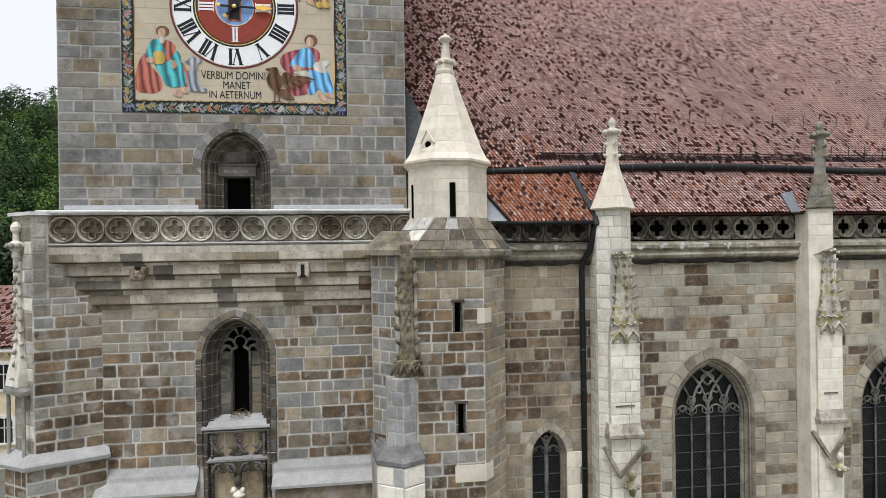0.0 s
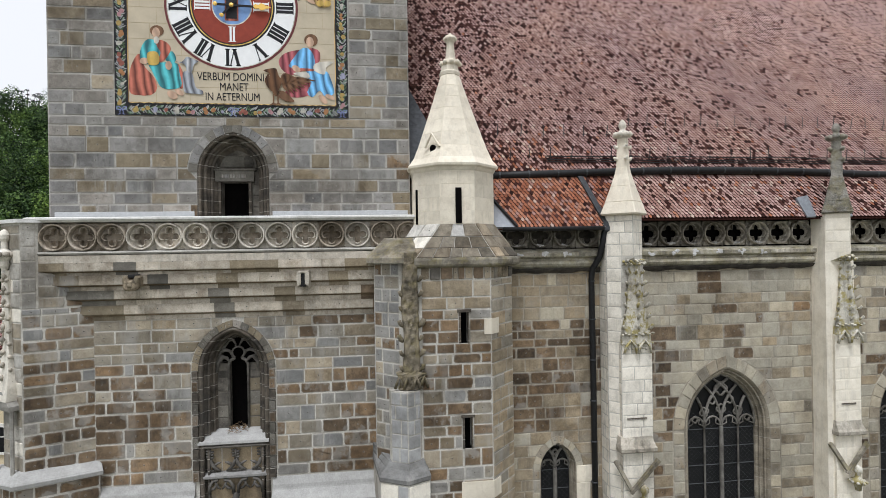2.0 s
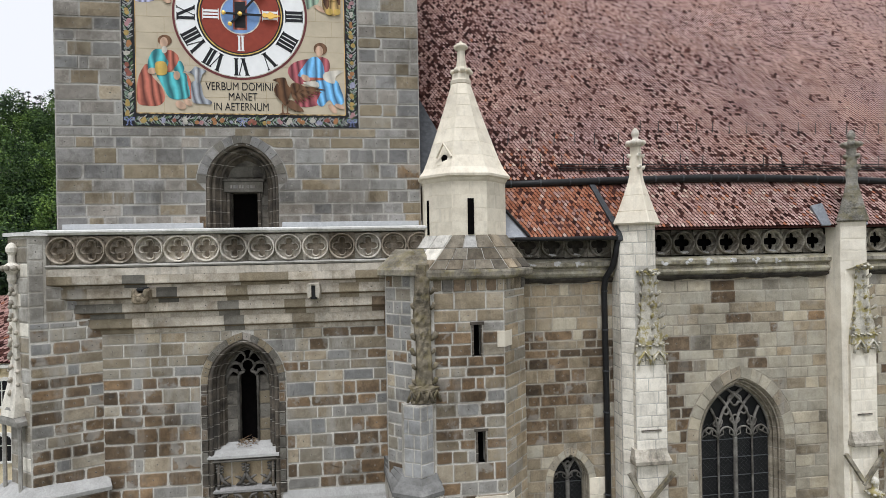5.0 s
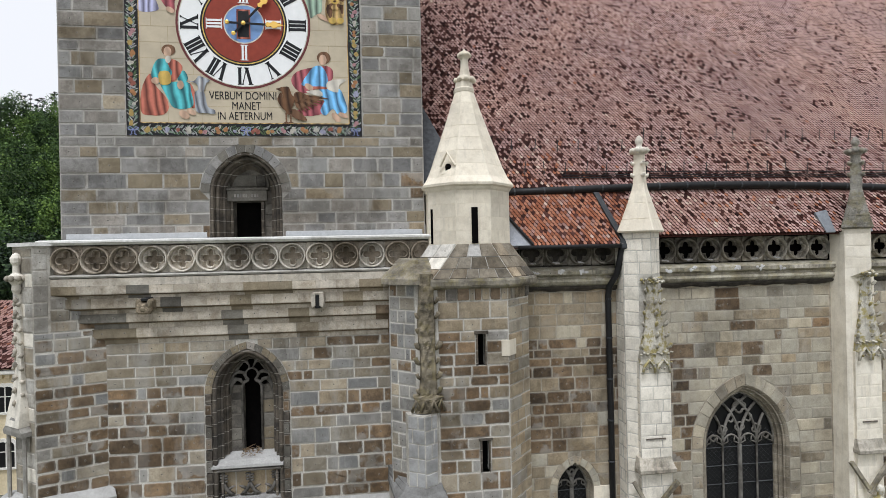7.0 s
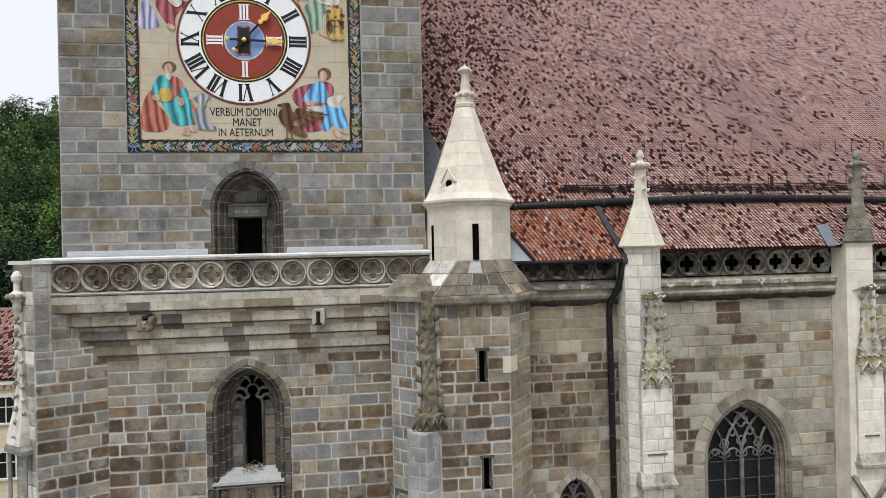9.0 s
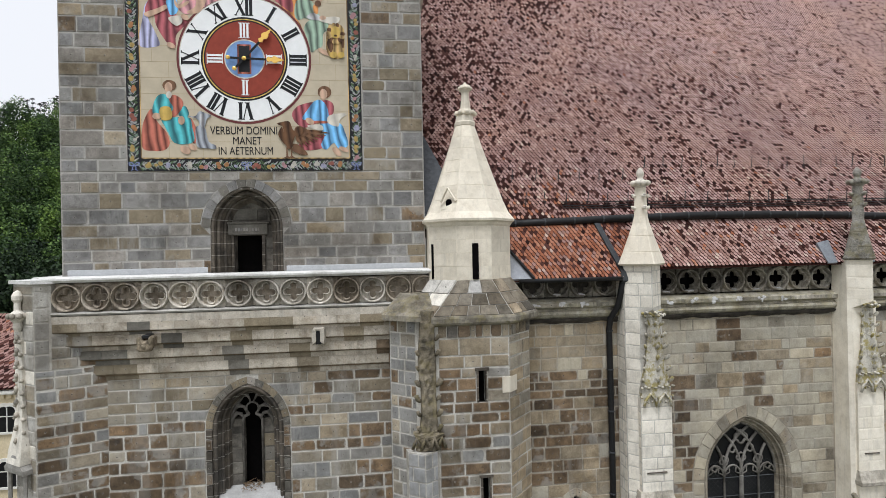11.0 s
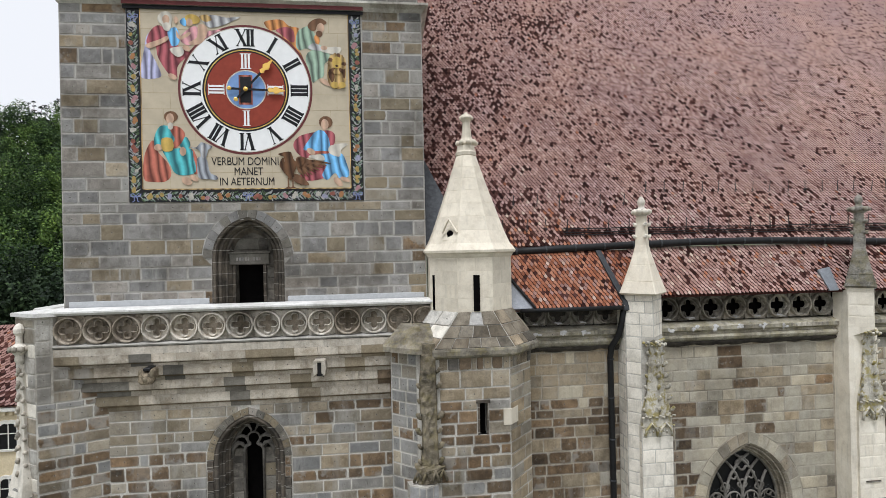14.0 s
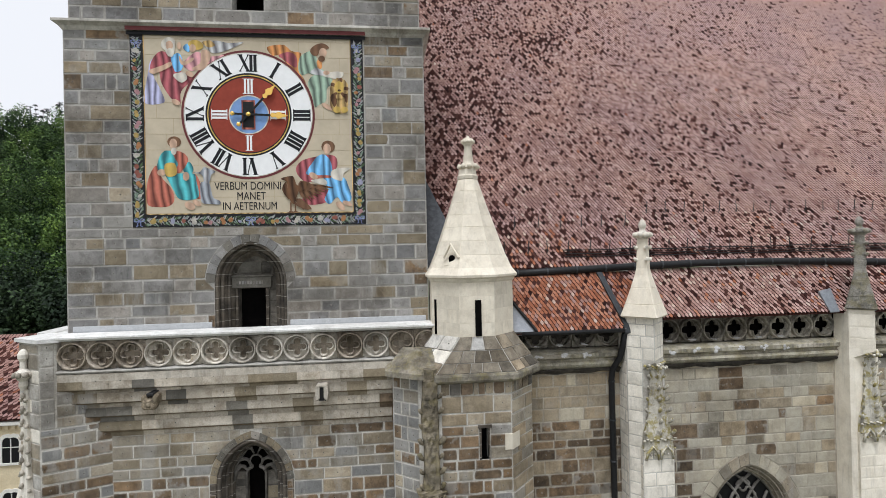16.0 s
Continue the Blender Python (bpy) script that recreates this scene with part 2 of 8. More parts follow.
# near-black colour for sheets that paint the darkness inside openings
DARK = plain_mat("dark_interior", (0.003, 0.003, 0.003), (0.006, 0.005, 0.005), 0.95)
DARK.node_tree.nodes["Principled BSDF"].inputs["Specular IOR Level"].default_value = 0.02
LEAD = plain_mat("dark_sheet_metal", (0.04, 0.043, 0.047), (0.07, 0.073, 0.078), 0.5, 0.4)
LEADPALE = plain_mat("grey_sheet_metal", (0.20, 0.215, 0.235), (0.28, 0.295, 0.315), 0.5, 0.5)
IRON = plain_mat("black_painted_metal", (0.010, 0.010, 0.011), (0.018, 0.018, 0.018), 0.5, 0.0)
GLASS = plain_mat("leaded_glass", (0.005, 0.005, 0.006), (0.011, 0.011, 0.012), 0.4, 0.0, 3.0, 0.3)
SETOFF = plain_mat("smooth_grey_slab", (0.32, 0.315, 0.298), (0.41, 0.402, 0.385), 0.9, 0, 2.2)
TRACERY = stone_mat("grey_tracery_stone", (0.25, 0.237, 0.212), (0.11, 0.102, 0.089), (0.06, 0.055, 0.048), 0.5, tint=0.1)
WHITEWASH = stone_mat("bleached_cream_limestone", (0.87, 0.81, 0.69), (0.79, 0.725, 0.60), (0.58, 0.51, 0.40), 0.35, tint=0.05, bump=0.15, streak=0.2, grain=0.08, soil=0.15)
LEADMID = plain_mat("dull_lead", (0.075, 0.078, 0.082), (0.12, 0.123, 0.128), 0.6, 0.2)
# real crust on the drip course; painted eaves shade on the left backing
BLACK_CRUST_SHADE = stone_mat("black_crust_and_shade", (0.075, 0.066, 0.055), (0.03, 0.027, 0.024), (0.16, 0.14, 0.11), 0.35, tint=0.1)
RENDERED = plain_mat("grey_render", (0.42, 0.43, 0.44), (0.50, 0.51, 0.52), 0.9)


# ---- mesh helpers ----
def clump(s, t, seed, scale):
    return noise.fractal(Vector((s * scale, t * scale, seed)), 1.0, 2.0, 3)


def mesh_ob(name, verts, faces, mats, parent=None, matrix=None, label="", smooth=False, mat_ids=None):
    me = bpy.data.meshes.new(name)
    me.from_pydata([tuple(v) for v in verts], [], faces)
    for m in (mats if isinstance(mats, (list, tuple)) else [mats]):
        me.materials.append(m)
    if mat_ids is not None:
        me.polygons.foreach_set("material_index", mat_ids)
    if smooth:
        me.polygons.foreach_set("use_smooth", [True] * len(me.polygons))
    me.update()
    ob = new(name, me)
    if parent:
        ob.parent = parent
    if matrix is not None:
        ob.matrix_basis = matrix
    if label:
        tagged(ob, label)
    return ob


def thing(name, x, y, z, label, category, group="", kind="", turn=0.0):
    e = new(name)
    e.matrix_basis = pose(x, y, z, 0, 0, turn)
    return tagged(e, label, category, group, kind)


class Geo:
    """Gathers simple solids into one mesh."""

    def __init__(self):
        self.v, self.f, self.marks = [], [], []

    def add(self, verts, faces):
        k = len(self.v)
        self.marks.append((k, len(self.f)))
        self.v += [tuple(v) for v in verts]
        self.f += [tuple(i + k for i in f) for f in faces]
        return self

    def box(self, x0, x1, y0, y1, z0, z1, bev=0.0):
        if bev <= 0:
            v = [(x, y, z) for z in (z0, z1) for y in (y0, y1) for x in (x0, x1)]
            return self.add(v, [(0, 2, 3, 1), (4, 5, 7, 6), (0, 1, 5, 4), (2, 6, 7, 3), (0, 4, 6, 2), (1, 3, 7, 5)])
        b = bev
        rings = []
        for z, i in ((z0, b), (z0 + b, 0), (z1 - b, 0), (z1, b)):
            rings.append([(x0 + i, y0 + i + 0, z), (x1 - i, y0 + i, z), (x1 - i, y1 - i, z), (x0 + i, y1 - i, z)])
        return self.loft(rings, True, True)

    def loft(self, rings, cap0=False, cap1=False, closed=True):
        k, n = len(self.v), len(rings[0])
        self.marks.append((k, len(self.f)))
        for r in rings:
            self.v += [tuple(p) for p in r]
        for i in range(len(rings) - 1):
            for j in range(n if closed else n - 1):
                a, b = k + i * n + j, k + i * n + (j + 1) % n
                self.f.append((a, b, b + n, a + n))
        if cap0:
            self.f.append(tuple(k + j for j in range(n))[::-1])
        if cap1:
            self.f.append(tuple(k + (len(rings) - 1) * n + j for j in range(n)))
        return self

    def lathe(self, cx, cy, prof, n=12, turn=0.0, sx=1.0, sy=1.0):
        rings = [[(cx + sx * r * math.cos(turn + 2 * math.pi * j / n), cy + sy * r * math.sin(turn + 2 * math.pi * j / n), z) for j in range(n)] for r, z in prof]
        return self.loft(rings, True, True)

    def tube(self, pts, r, n=6, closed=False, flat=1.0):
        pts = [Vector(p) for p in pts]
        rings = []
        m = len(pts)
        for i, p in enumerate(pts):
            a = pts[(i - 1) % m] if closed or i else pts[0]
            b = pts[(i + 1) % m] if closed or i < m - 1 else pts[-1]
            d = (b - a).normalized()
            side = d.cross(Vector((0, 1, 0)))
            if side.length < 1e-3:
                side = d.cross(Vector((1, 0, 0)))
            side.normalize()
            up = side.cross(d).normalized()
            rr = r[i] if isinstance(r, (list, tuple)) else r
            rings.append([p + rr * (math.cos(q) * side + flat * math.sin(q) * up) for q in [2 * math.pi * (j + 0.5) / n for j in range(n)]])
        if closed:
            rings.append(rings[0])
        return self.loft(rings, not closed, not closed)

    def blob(self, c, r, seed=0, n=7, m=5, rough=0.25):
        rnd = random.Random(seed)
        rings = []
        for i in range(m + 1):
            t = math.pi * i / m
            rr = max(math.sin(t), 0.05)
            rings.append([(c[0] + r[0] * rr * math.cos(2 * math.pi * j / n) * (1 + rough * rnd.uniform(-1, 1)), c[1] + r[1] * rr * math.sin(2 * math.pi * j / n) * (1 + rough * rnd.uniform(-1, 1)), c[2] - r[2] * math.cos(t)) for j in range(n)])
        return self.loft(rings, True, True)

    def obs(self, name, mats, parent, matrix, label="", smooth=False):
        """Each solid as an object of its own."""
        marks = self.marks + [(len(self.v), len(self.f))]
        for (v0, f0), (v1, f1) in zip(marks[:-1], marks[1:]):
            mesh_ob(name, self.v[v0:v1], [tuple(i - v0 for i in f) for f in self.f[f0:f1]], mats, parent, matrix, label, smooth)

    def ob(self, name, mats, parent=None, matrix=None, label="", smooth=False):
        return mesh_ob(name, self.v, self.f, mats, parent, matrix, label, smooth)


class Arch:
    """A pointed opening: middle u, half width, sill, spring and apex heights."""

    def __init__(self, u, half, sill, spring, apex):
        self.u, self.half, self.sill, self.spring, self.apex = u, half, sill, spring, apex
        h = apex - spring
        self.R, self.leg = (half * half + h * h) / (2 * half), half

    def grown(self, d, sill=None):
        a = Arch(self.u, self.half + d, self.sill if sill is None else sill, self.spring, self.apex)
        a.R = self.R + d
        a.apex = self.spring + math.sqrt(max(a.R ** 2 - (a.R - a.half) ** 2, 0.0001))
        return a

    def span(self, v):
        if v < self.sill or v >= self.apex:
            return None
        if v <= self.spring:
            return self.u - self.leg, self.u + self.leg
        w = math.sqrt(max(self.R ** 2 - (v - self.spring) ** 2, 0)) - (self.R - self.half)
        return (self.u - w, self.u + w) if w > 0.005 else None

    def ringed(self, d):
        """The space that the opening and its arch stones take, with plain jambs."""
        a = self.grown(d)
        a.leg = self.half
        return a

    def path(self, n=9):
        """From the left foot over the apex to the right foot: points (u, v)."""
        t1 = math.acos((self.R - self.half) / self.R)
        left = [(self.u - self.half, self.sill)]
        for i in range(n + 1):
            t = t1 * i / n
            left.append((self.u + (self.R - self.half) - self.R * math.cos(t), self.spring + self.R * math.sin(t)))
        return left + [(2 * self.u - a, b) for a, b in left[-2::-1]]


class Box:
    """A plain rectangular opening."""

    def __init__(self, u0, u1, v0, v1):
        self.u0, self.u1, self.v0, self.v1 = u0, u1, v0, v1

    def span(self, v):
        return (self.u0, self.u1) if self.v0 <= v < self.v1 else None


def free(v, ends, holes):
    """The stretches of the wall at height v that no opening takes."""
    out = [tuple(e(v) if callable(e) else e for e in ends)]
    for h in holes:
        s = h.span(v)
        if not s:
            continue
        nxt = []
        for a, b in out:
            if s[1] <= a or s[0] >= b:
                nxt.append((a, b))
                continue
            if s[0] > a:
                nxt.append((a, s[0]))
            if s[1] < b:
                nxt.append((s[1], b))
        out = nxt
    return out


def wall_core(name, M, ends, v0, v1, holes, thick, mat, parent=None, step=0.1):
    """The mortared wall behind the stones, with its openings right through."""
    g = Geo()
    cuts = sorted({round(v0 + i * step, 4) for i in range(int((v1 - v0) / step) + 1)} | {v1} | {x for h in holes if isinstance(h, Box) for x in (h.v0, h.v1) if v0 < x < v1} | {x for h in holes if isinstance(h, Arch) for x in (h.sill, h.spring) if v0 < x < v1})
    for a, b in zip(cuts[:-1], cuts[1:]):
        if b - a < 1e-4:
            continue
        lo, hi, mid = free(a + 1e-5, ends, holes), free(b - 1e-5, ends, holes), free((a + b) / 2, ends, holes)
        if not (len(lo) == len(hi) == len(mid)):
            lo = hi = mid
        for (l0, l1), (h0, h1) in zip(lo, hi):
            g.add([(l0, 0, a), (l1, 0, a), (h1, 0, b), (h0, 0, b), (l0, thick, a), (l1, thick, a), (h1, thick, b), (h0, thick, b)], [(0, 1, 2, 3), (5, 4, 7, 6), (1, 5, 6, 2), (4, 0, 3, 7)])
    ob = g.ob(name, mat, parent, M)
    weld(ob.data, 0.002)
    return ob


def weld(me, d=0.001):
    bm = bmesh.new()
    bm.from_mesh(me)
    bmesh.ops.remove_doubles(bm, verts=bm.verts, dist=d)
    bm.to_mesh(me)
    bm.free()


def stone_piece(parent, M, quad, depth, mat, rnd, round_it=False, name="stone", joint=0.02):
    """One dressed stone standing a little proud of its joints."""
    (a0, a1, b1, b0) = quad
    cu, cv = sum(p[0] for p in quad) / 4, sum(p[1] for p in quad) / 4
    w, h = abs(a1[0] - a0[0]), abs(b0[1] - a0[1])
    if w < 0.06 or h < 0.06:
        return

    def shrink(p, j):
        return (p[0] - cu) * (1 - 2 * j / max(w, 0.05)), (p[1] - cv) * (1 - 2 * j / max(h, 0.05))

    rim = [shrink(p, joint) for p in quad]
    if round_it:
        pts = []
        for i in range(4):
            p, q, o = Vector(rim[i]), Vector(rim[i - 1]), Vector(rim[(i + 1) % 4])
            r = min(w, h) * rnd.choice((0.08, 0.16, 0.24, 0.36))
            pts += [p + (q - p).normalized() * r * rnd.uniform(0.6, 1.4), p * (1 - 0.25 * r / min(w, h)), p + (o - p).normalized() * r * rnd.uniform(0.6, 1.4)]
            e = p.lerp(o, rnd.uniform(0.35, 0.65))
            pts.append(e * rnd.uniform(0.97, 1.01))
        rim = [(p.x * rnd.uniform(0.98, 1.0), p.y * rnd.uniform(0.93, 1.0)) for p in pts]
    n = len(rim)
    s = 1 - 0.03 / max(w, 0.1), 1 - 0.03 / max(h, 0.1)
    tilt = rnd.uniform(-0.006, 0.006), rnd.uniform(-0.006, 0.006)
    ins = min(0.06, 0.25 * min(w, h))
    s2 = 1 - 2 * ins / max(w, 0.1), 1 - 2 * ins / max(h, 0.1)
    v = [(x, 0.01, z) for x, z in rim] + [(x * s[0], -depth + tilt[0] * x + tilt[1] * z, z * s[1]) for x, z in rim]
    v += [(x * s2[0], -depth - 0.003 + tilt[0] * x + tilt[1] * z, z * s2[1]) for x, z in rim]
    f = [tuple(range(2 * n, 3 * n))] + [(i + k, (i + 1) % n + k, n + (i + 1) % n + k, n + i + k) for k in (0, n) for i in range(n)]
    ob = mesh_ob(name, v, f, mat, parent, M @ Matrix.Translation((cu, 0, cv)))
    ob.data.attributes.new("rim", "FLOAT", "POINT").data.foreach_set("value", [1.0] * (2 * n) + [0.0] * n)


def lay_stones(parent, M, ends, v0, v1, holes, rnd, pick, course=(0.4, 0.5), length=(0.55, 1.15), depth=(0.008, 0.02), limit=10000, joint=0.02):
    """Courses of stones over the free part of a wall. pick(rnd, u, v) gives material and whether the stone is rounded."""
    v, count = v0, 0
    while v < v1 - 0.05:
        h = rnd.uniform(*course)
        for q in holes:
            if isinstance(q, Box):
                for edge in (q.v0, q.v1):
                    if v + 0.3 < edge < v + h + 0.31:
                        h = edge - v if edge - v < 0.64 else (edge - v) / 2
        if v + h > v1 - 0.16:
            h = v1 - v
        lo, hi, mid = free(v + 1e-4, ends, holes), free(v + h - 1e-4, ends, holes), free(v + h / 2, ends, holes)
        if not (len(lo) == len(hi) == len(mid)):
            lo = hi = mid
        for (l0, l1), (h0, h1) in zip(lo, hi):
            span = max((l1 - l0 + h1 - h0) / 2, 0.01)
            cuts, x = [0.0], 0.0
            while x < span - length[0] * 0.55:
                x += rnd.uniform(*length) * rnd.choice((1, 1, 1, 1, 0.6))
                cuts.append(min(x, span))
            if span - cuts[-1] < length[0] * 0.5 and len(cuts) > 1:
                cuts[-1] = span
            else:
                cuts.append(span)
            lm, rm = max(l0, h0) + 0.05, min(l1, h1) - 0.05
            for i in range(len(cuts) - 1):
                pa, pb = (min(max((l0 + h0) / 2 + c, lm), rm) for c in (cuts[i], cuts[i + 1]))
                xa0, xa1 = (l0, h0) if i == 0 else (pa, pa)
                xb0, xb1 = (l1, h1) if i == len(cuts) - 2 else (pb, pb)
                quad = ((xa0, v), (xb0, v), (xb1, v + h), (xa1, v + h))
                mat, rounded = pick(rnd, (quad[0][0] + quad[1][0]) / 2, v + h / 2)
                if count < limit:
                    stone_piece(parent, M, quad, rnd.uniform(*depth), mat, rnd, rounded, joint=joint * rnd.uniform(0.6, 1.25))
                count += 1
        v += h
    return count


def sweep(path, profile, name, mat, parent, M, label="", smooth=False):
    """Carries a profile of (outward, depth) along an arch's path; depth runs into the wall."""
    pts = [Vector(p) for p in path]
    rings = []
    for i, p in enumerate(pts):
        a, b = pts[max(i - 1, 0)], pts[min(i + 1, len(pts) - 1)]
        d1, d2 = (p - a), (b - p)
        d = ((d1.normalized() if d1.length > 1e-6 else Vector((0, 0))) + (d2.normalized() if d2.length > 1e-6 else Vector((0, 0)))).normalized()
        nrm = Vector((-d.y, d.x))
        k = 1.0
        if d1.length > 1e-6 and d2.length > 1e-6:
            k = 1 / max(abs(d.dot(d1.normalized())), 0.4)
        rings.append([(p.x + nrm.x * o * k, w, p.y + nrm.y * o * k) for o, w in profile])
    return Geo().loft(rings, closed=False).ob(name, mat, parent, M, label, smooth)


def roll(o, d, r, n=8):
    """A round moulding for a swept profile, from its outer side to its inner, deeper one."""
    return [(o - r * math.sin(t), d - r * math.cos(t)) for t in [radians(-75 + 225 * i / n) for i in range(n + 1)]]


def voussoirs(arch, d0, d1, proud, count, mats, parent, M, rnd, legs=True):
    """The separate arch stones round an opening, from d0 to d1 outside it."""
    a, b = arch.grown(d0), arch.grown(d1)
    t1a, t1b = math.acos((a.R - a.half) / a.R), math.acos((b.R - b.half) / b.R)

    def at(q, t):
        return q.u + (q.R - q.half) - q.R * math.cos(t), q.spring + q.R * math.sin(t)

    for side in (-1, 1):
        for i in range(count):
            f0, f1 = i / count, (i + 1) / count
            p = [at(a, t1a * f0), at(b, t1b * f0), at(b, t1b * f1), at(a, t1a * f1)]
            cx, cz = sum(q[0] for q in p) / 4, sum(q[1] for q in p) / 4
            p = [((x - cx) * 0.95, (z - cz) * 0.95) for x, z in p]
            if side > 0:
                cx = 2 * arch.u - cx
                p = [(-x, z) for x, z in p][::-1]
            v = [(x, 0.02, z) for x, z in p] + [(x * 0.96, -proud, z * 0.96) for x, z in p]
            mesh_ob("voussoir", v, [(4, 7, 6, 5), (0, 4, 5, 1), (1, 5, 6, 2), (2, 6, 7, 3), (3, 7, 4, 0)], rnd.choice(mats), parent, M @ Matrix.Translation((cx, 0, cz)))


# ---- ground and distance ----
def ground_mat():
    m, n, l, b = shader("paving_and_turf", 0.95)
    pos = n.new("ShaderNodeNewGeometry").outputs["Position"]
    f, f2 = noise_node(n, l, pos, 0.05, 5), noise_node(n, l, pos, 3.0, 5)
    c = mixed(n, l, 1.0, ramp(n, l, f, [(0.4, (0.16, 0.15, 0.135)), (0.6, (0.10, 0.115, 0.06))]), ramp(n, l, f2, [(0.3, (0.7,) * 3), (0.7, (1.15,) * 3)]), "MULTIPLY")
    l.new(c, b.inputs["Base Color"])
    return m


def hill_height(x, y):
    d = max(0.0, y - 90 - 0.25 * (x + 120))
    return min(d * 0.60, 45 + 0.05 * d) + (3.0 * noise.noise(Vector((x * 0.02, y * 0.02, 0))) if d > 0 else 0)


g = Geo()
xs = [-3000, -1500, -700, -450, -330] + [-300 + 15 * i for i in range(41)] + [450, 700, 1500, 3000]
ys = [-3000, -1000, -300, -100, 0, 40] + [70 + 12 * i for i in range(22)] + [420, 700, 1500, 3000]
g.v = [(x, y, hill_height(x, y) if y > 60 else 0.0) for y in ys for x in xs]
g.f = [(j * len(xs) + i, j * len(xs) + i + 1, (j + 1) * len(xs) + i + 1, (j + 1) * len(xs) + i) for j in range(len(ys) - 1) for i in range(len(xs) - 1)]
tagged(g.ob("ground", ground_mat(), smooth=True), "paved churchyard running out to a grassy wooded hillside", "ground", kind="structure")

# ---- tower ----
R = random.Random(11)
TX0, TX1, TY = -12.68, -0.2, 20.0
TM = Matrix.Translation((0, TY, 0))


def pick_tower(r, u, v):
    c = r.random() + 0.18 * clump(u, v, 2.2, 0.35)
    return (GREY if c < 0.56 else BLUE if c < 0.66 else OCHRE if c < 0.84 else MUD if c < 0.93 else BEIGE if c < 0.97 else BROWN), r.random() < 0.12


tower = thing("church_tower", -6.44, 26, 0, "square grey sandstone church tower with a pointed doorway", "tower")
tinv = tower.matrix_basis.inverted()
tdoor = Arch(-6.55, 1.22, 15.0, 16.95, 18.38)
tdoor_hole = tdoor.ringed(0.35)
clock_hole = Box(-10.5, -2.41, 18.93, 25.9)
twall = wall_core("front_wall", tinv @ TM, (TX0, TX1), 13.0, 25.9, [tdoor], 0.45, MORTAR_GREY, tower)
upper_win = Box(-7.05, -5.95, 26.75, 29.5)
uwall = wall_core("upper_wall", tinv @ Matrix.Translation((0, TY + 0.12, 0)), (TX0 + 0.12, TX1 - 0.12), 25.9, 34, [upper_win], 0.6, MORTAR_GREY, tower)
g = Geo()
g.box(TX0, TX0 + 0.45, TY + 0.45, 32.5, 0, 25.9).box(TX1 - 0.45, TX1, TY + 0.45, 32.5, 0, 25.9).box(TX0, TX1, 32.5, 32.9, 0, 34)
g.box(TX0 + 0.12, TX0 + 0.6, TY + 0.72, 32.5, 25.9, 34).box(TX1 - 0.6, TX1 - 0.12, TY + 0.72, 32.5, 25.9, 34)
g.box(TX0, TX1, TY + 1.0, TY + 1.4, 0, 12.99)
g.ob("side_wall", MORTAR_GREY, tower, tinv)
Geo().box(TX0 + 0.3, TX1 - 0.3, TY + 0.5, 32.6, 33.7, 34.1).ob("roof_deck", LEAD, tower, tinv)
lay_stones(twall, Matrix.Translation((0, 0, 0)), (TX0, TX1), 15.35, 25.9, [tdoor_hole, clock_hole], R, pick_tower, (0.38, 0.58), (0.5, 1.4), limit=290)
lay_stones(uwall, Matrix.Translation((0, 0, 0)), (TX0 + 0.12, TX1 - 0.12), 26.25, 29.5, [upper_win], R, pick_tower, (0.42, 0.55), (0.62, 1.3))

# string course, with its red and black painted band above the clock
g = Geo()
prof = [(0.0, 25.82), (-0.05, 25.88), (-0.1, 25.96), (-0.2, 26.03), (-0.25, 26.06), (-0.25, 26.14), (-0.03, 26.24), (0.14, 26.26)]
g.loft([[(TX0 + o, TY + o, z) for o, z in prof], [(TX1 - o, TY + o, z) for o, z in prof]], closed=False)
g.loft([[(TX0 + o, 32.9, z) for o, z in prof], [(TX0 + o, TY + o, z) for o, z in prof]], closed=False)
g.loft([[(TX1 - o, TY + o, z) for o, z in prof], [(TX1 - o, 32.9, z) for o, z in prof]], closed=False)
weld(g.ob("string_course", PALEGREY, tower, tinv).data)

# the tower's pointed doorway: splayed orders, lintel, dark door opening
sweep(tdoor.path(12), [(0.02, -0.015), (0, 0.0)] + roll(-0.03, 0.07, 0.06) + [(-0.08, 0.2)] + roll(-0.16, 0.25, 0.07) + [(-0.2, 0.4), (-0.27, 0.42)] + roll(-0.32, 0.47, 0.055) + [(-0.38, 0.58), (-0.48, 0.64), (-0.5, 0.75)], "door_moulding", SOOT, tower, tinv @ TM, "sooty stepped stone moulding round the doorway", True)
voussoirs(tdoor, 0.01, 0.35, 0.022, 7, [GREY, GREY, DARKGREY], twall, Matrix(), R)
doorway = Box(-7.17, -6.18, 15.0, 16.68)
back = wall_core("door_wall", tinv @ Matrix.Translation((0, TY + 0.68, 0)), (-7.78, -5.33), 15.0, 18.4, [doorway], 0.4, SOOTPLAIN, tower)
lay_stones(back, Matrix(), (-7.78, -5.33), 15.0, 17.1, [Box(-7.28, -6.06, 15.0, 17.1)], R, lambda r, u, v: (SOOTPLAIN if r.random() < 0.6 else DARKGREY, False), (0.34, 0.44), (0.4, 0.8))
Geo().box(-7.36, -5.97, TY + 0.56, TY + 0.69, 16.7, 17.1, 0.02).box(-7.42, -5.91, TY + 0.53, TY + 0.69, 17.1, 17.17, 0.02).ob("lintel", DARKGREY, tower, tinv, "dark grey carved lintel slab")
for k in range(9):
    Geo().box(-7.12 + 0.1 * k, -7.06 + 0.1 * k + 0.02 * (k % 2), TY + 0.553, TY + 0.565, 16.84, 16.96).ob("carved_bar", GREY, tower, tinv)
Geo().box(-7.26, -7.17, TY + 0.6, TY + 0.7, 15.0, 16.7, 0.02).ob("door_jamb", SOOT, tower, tinv)
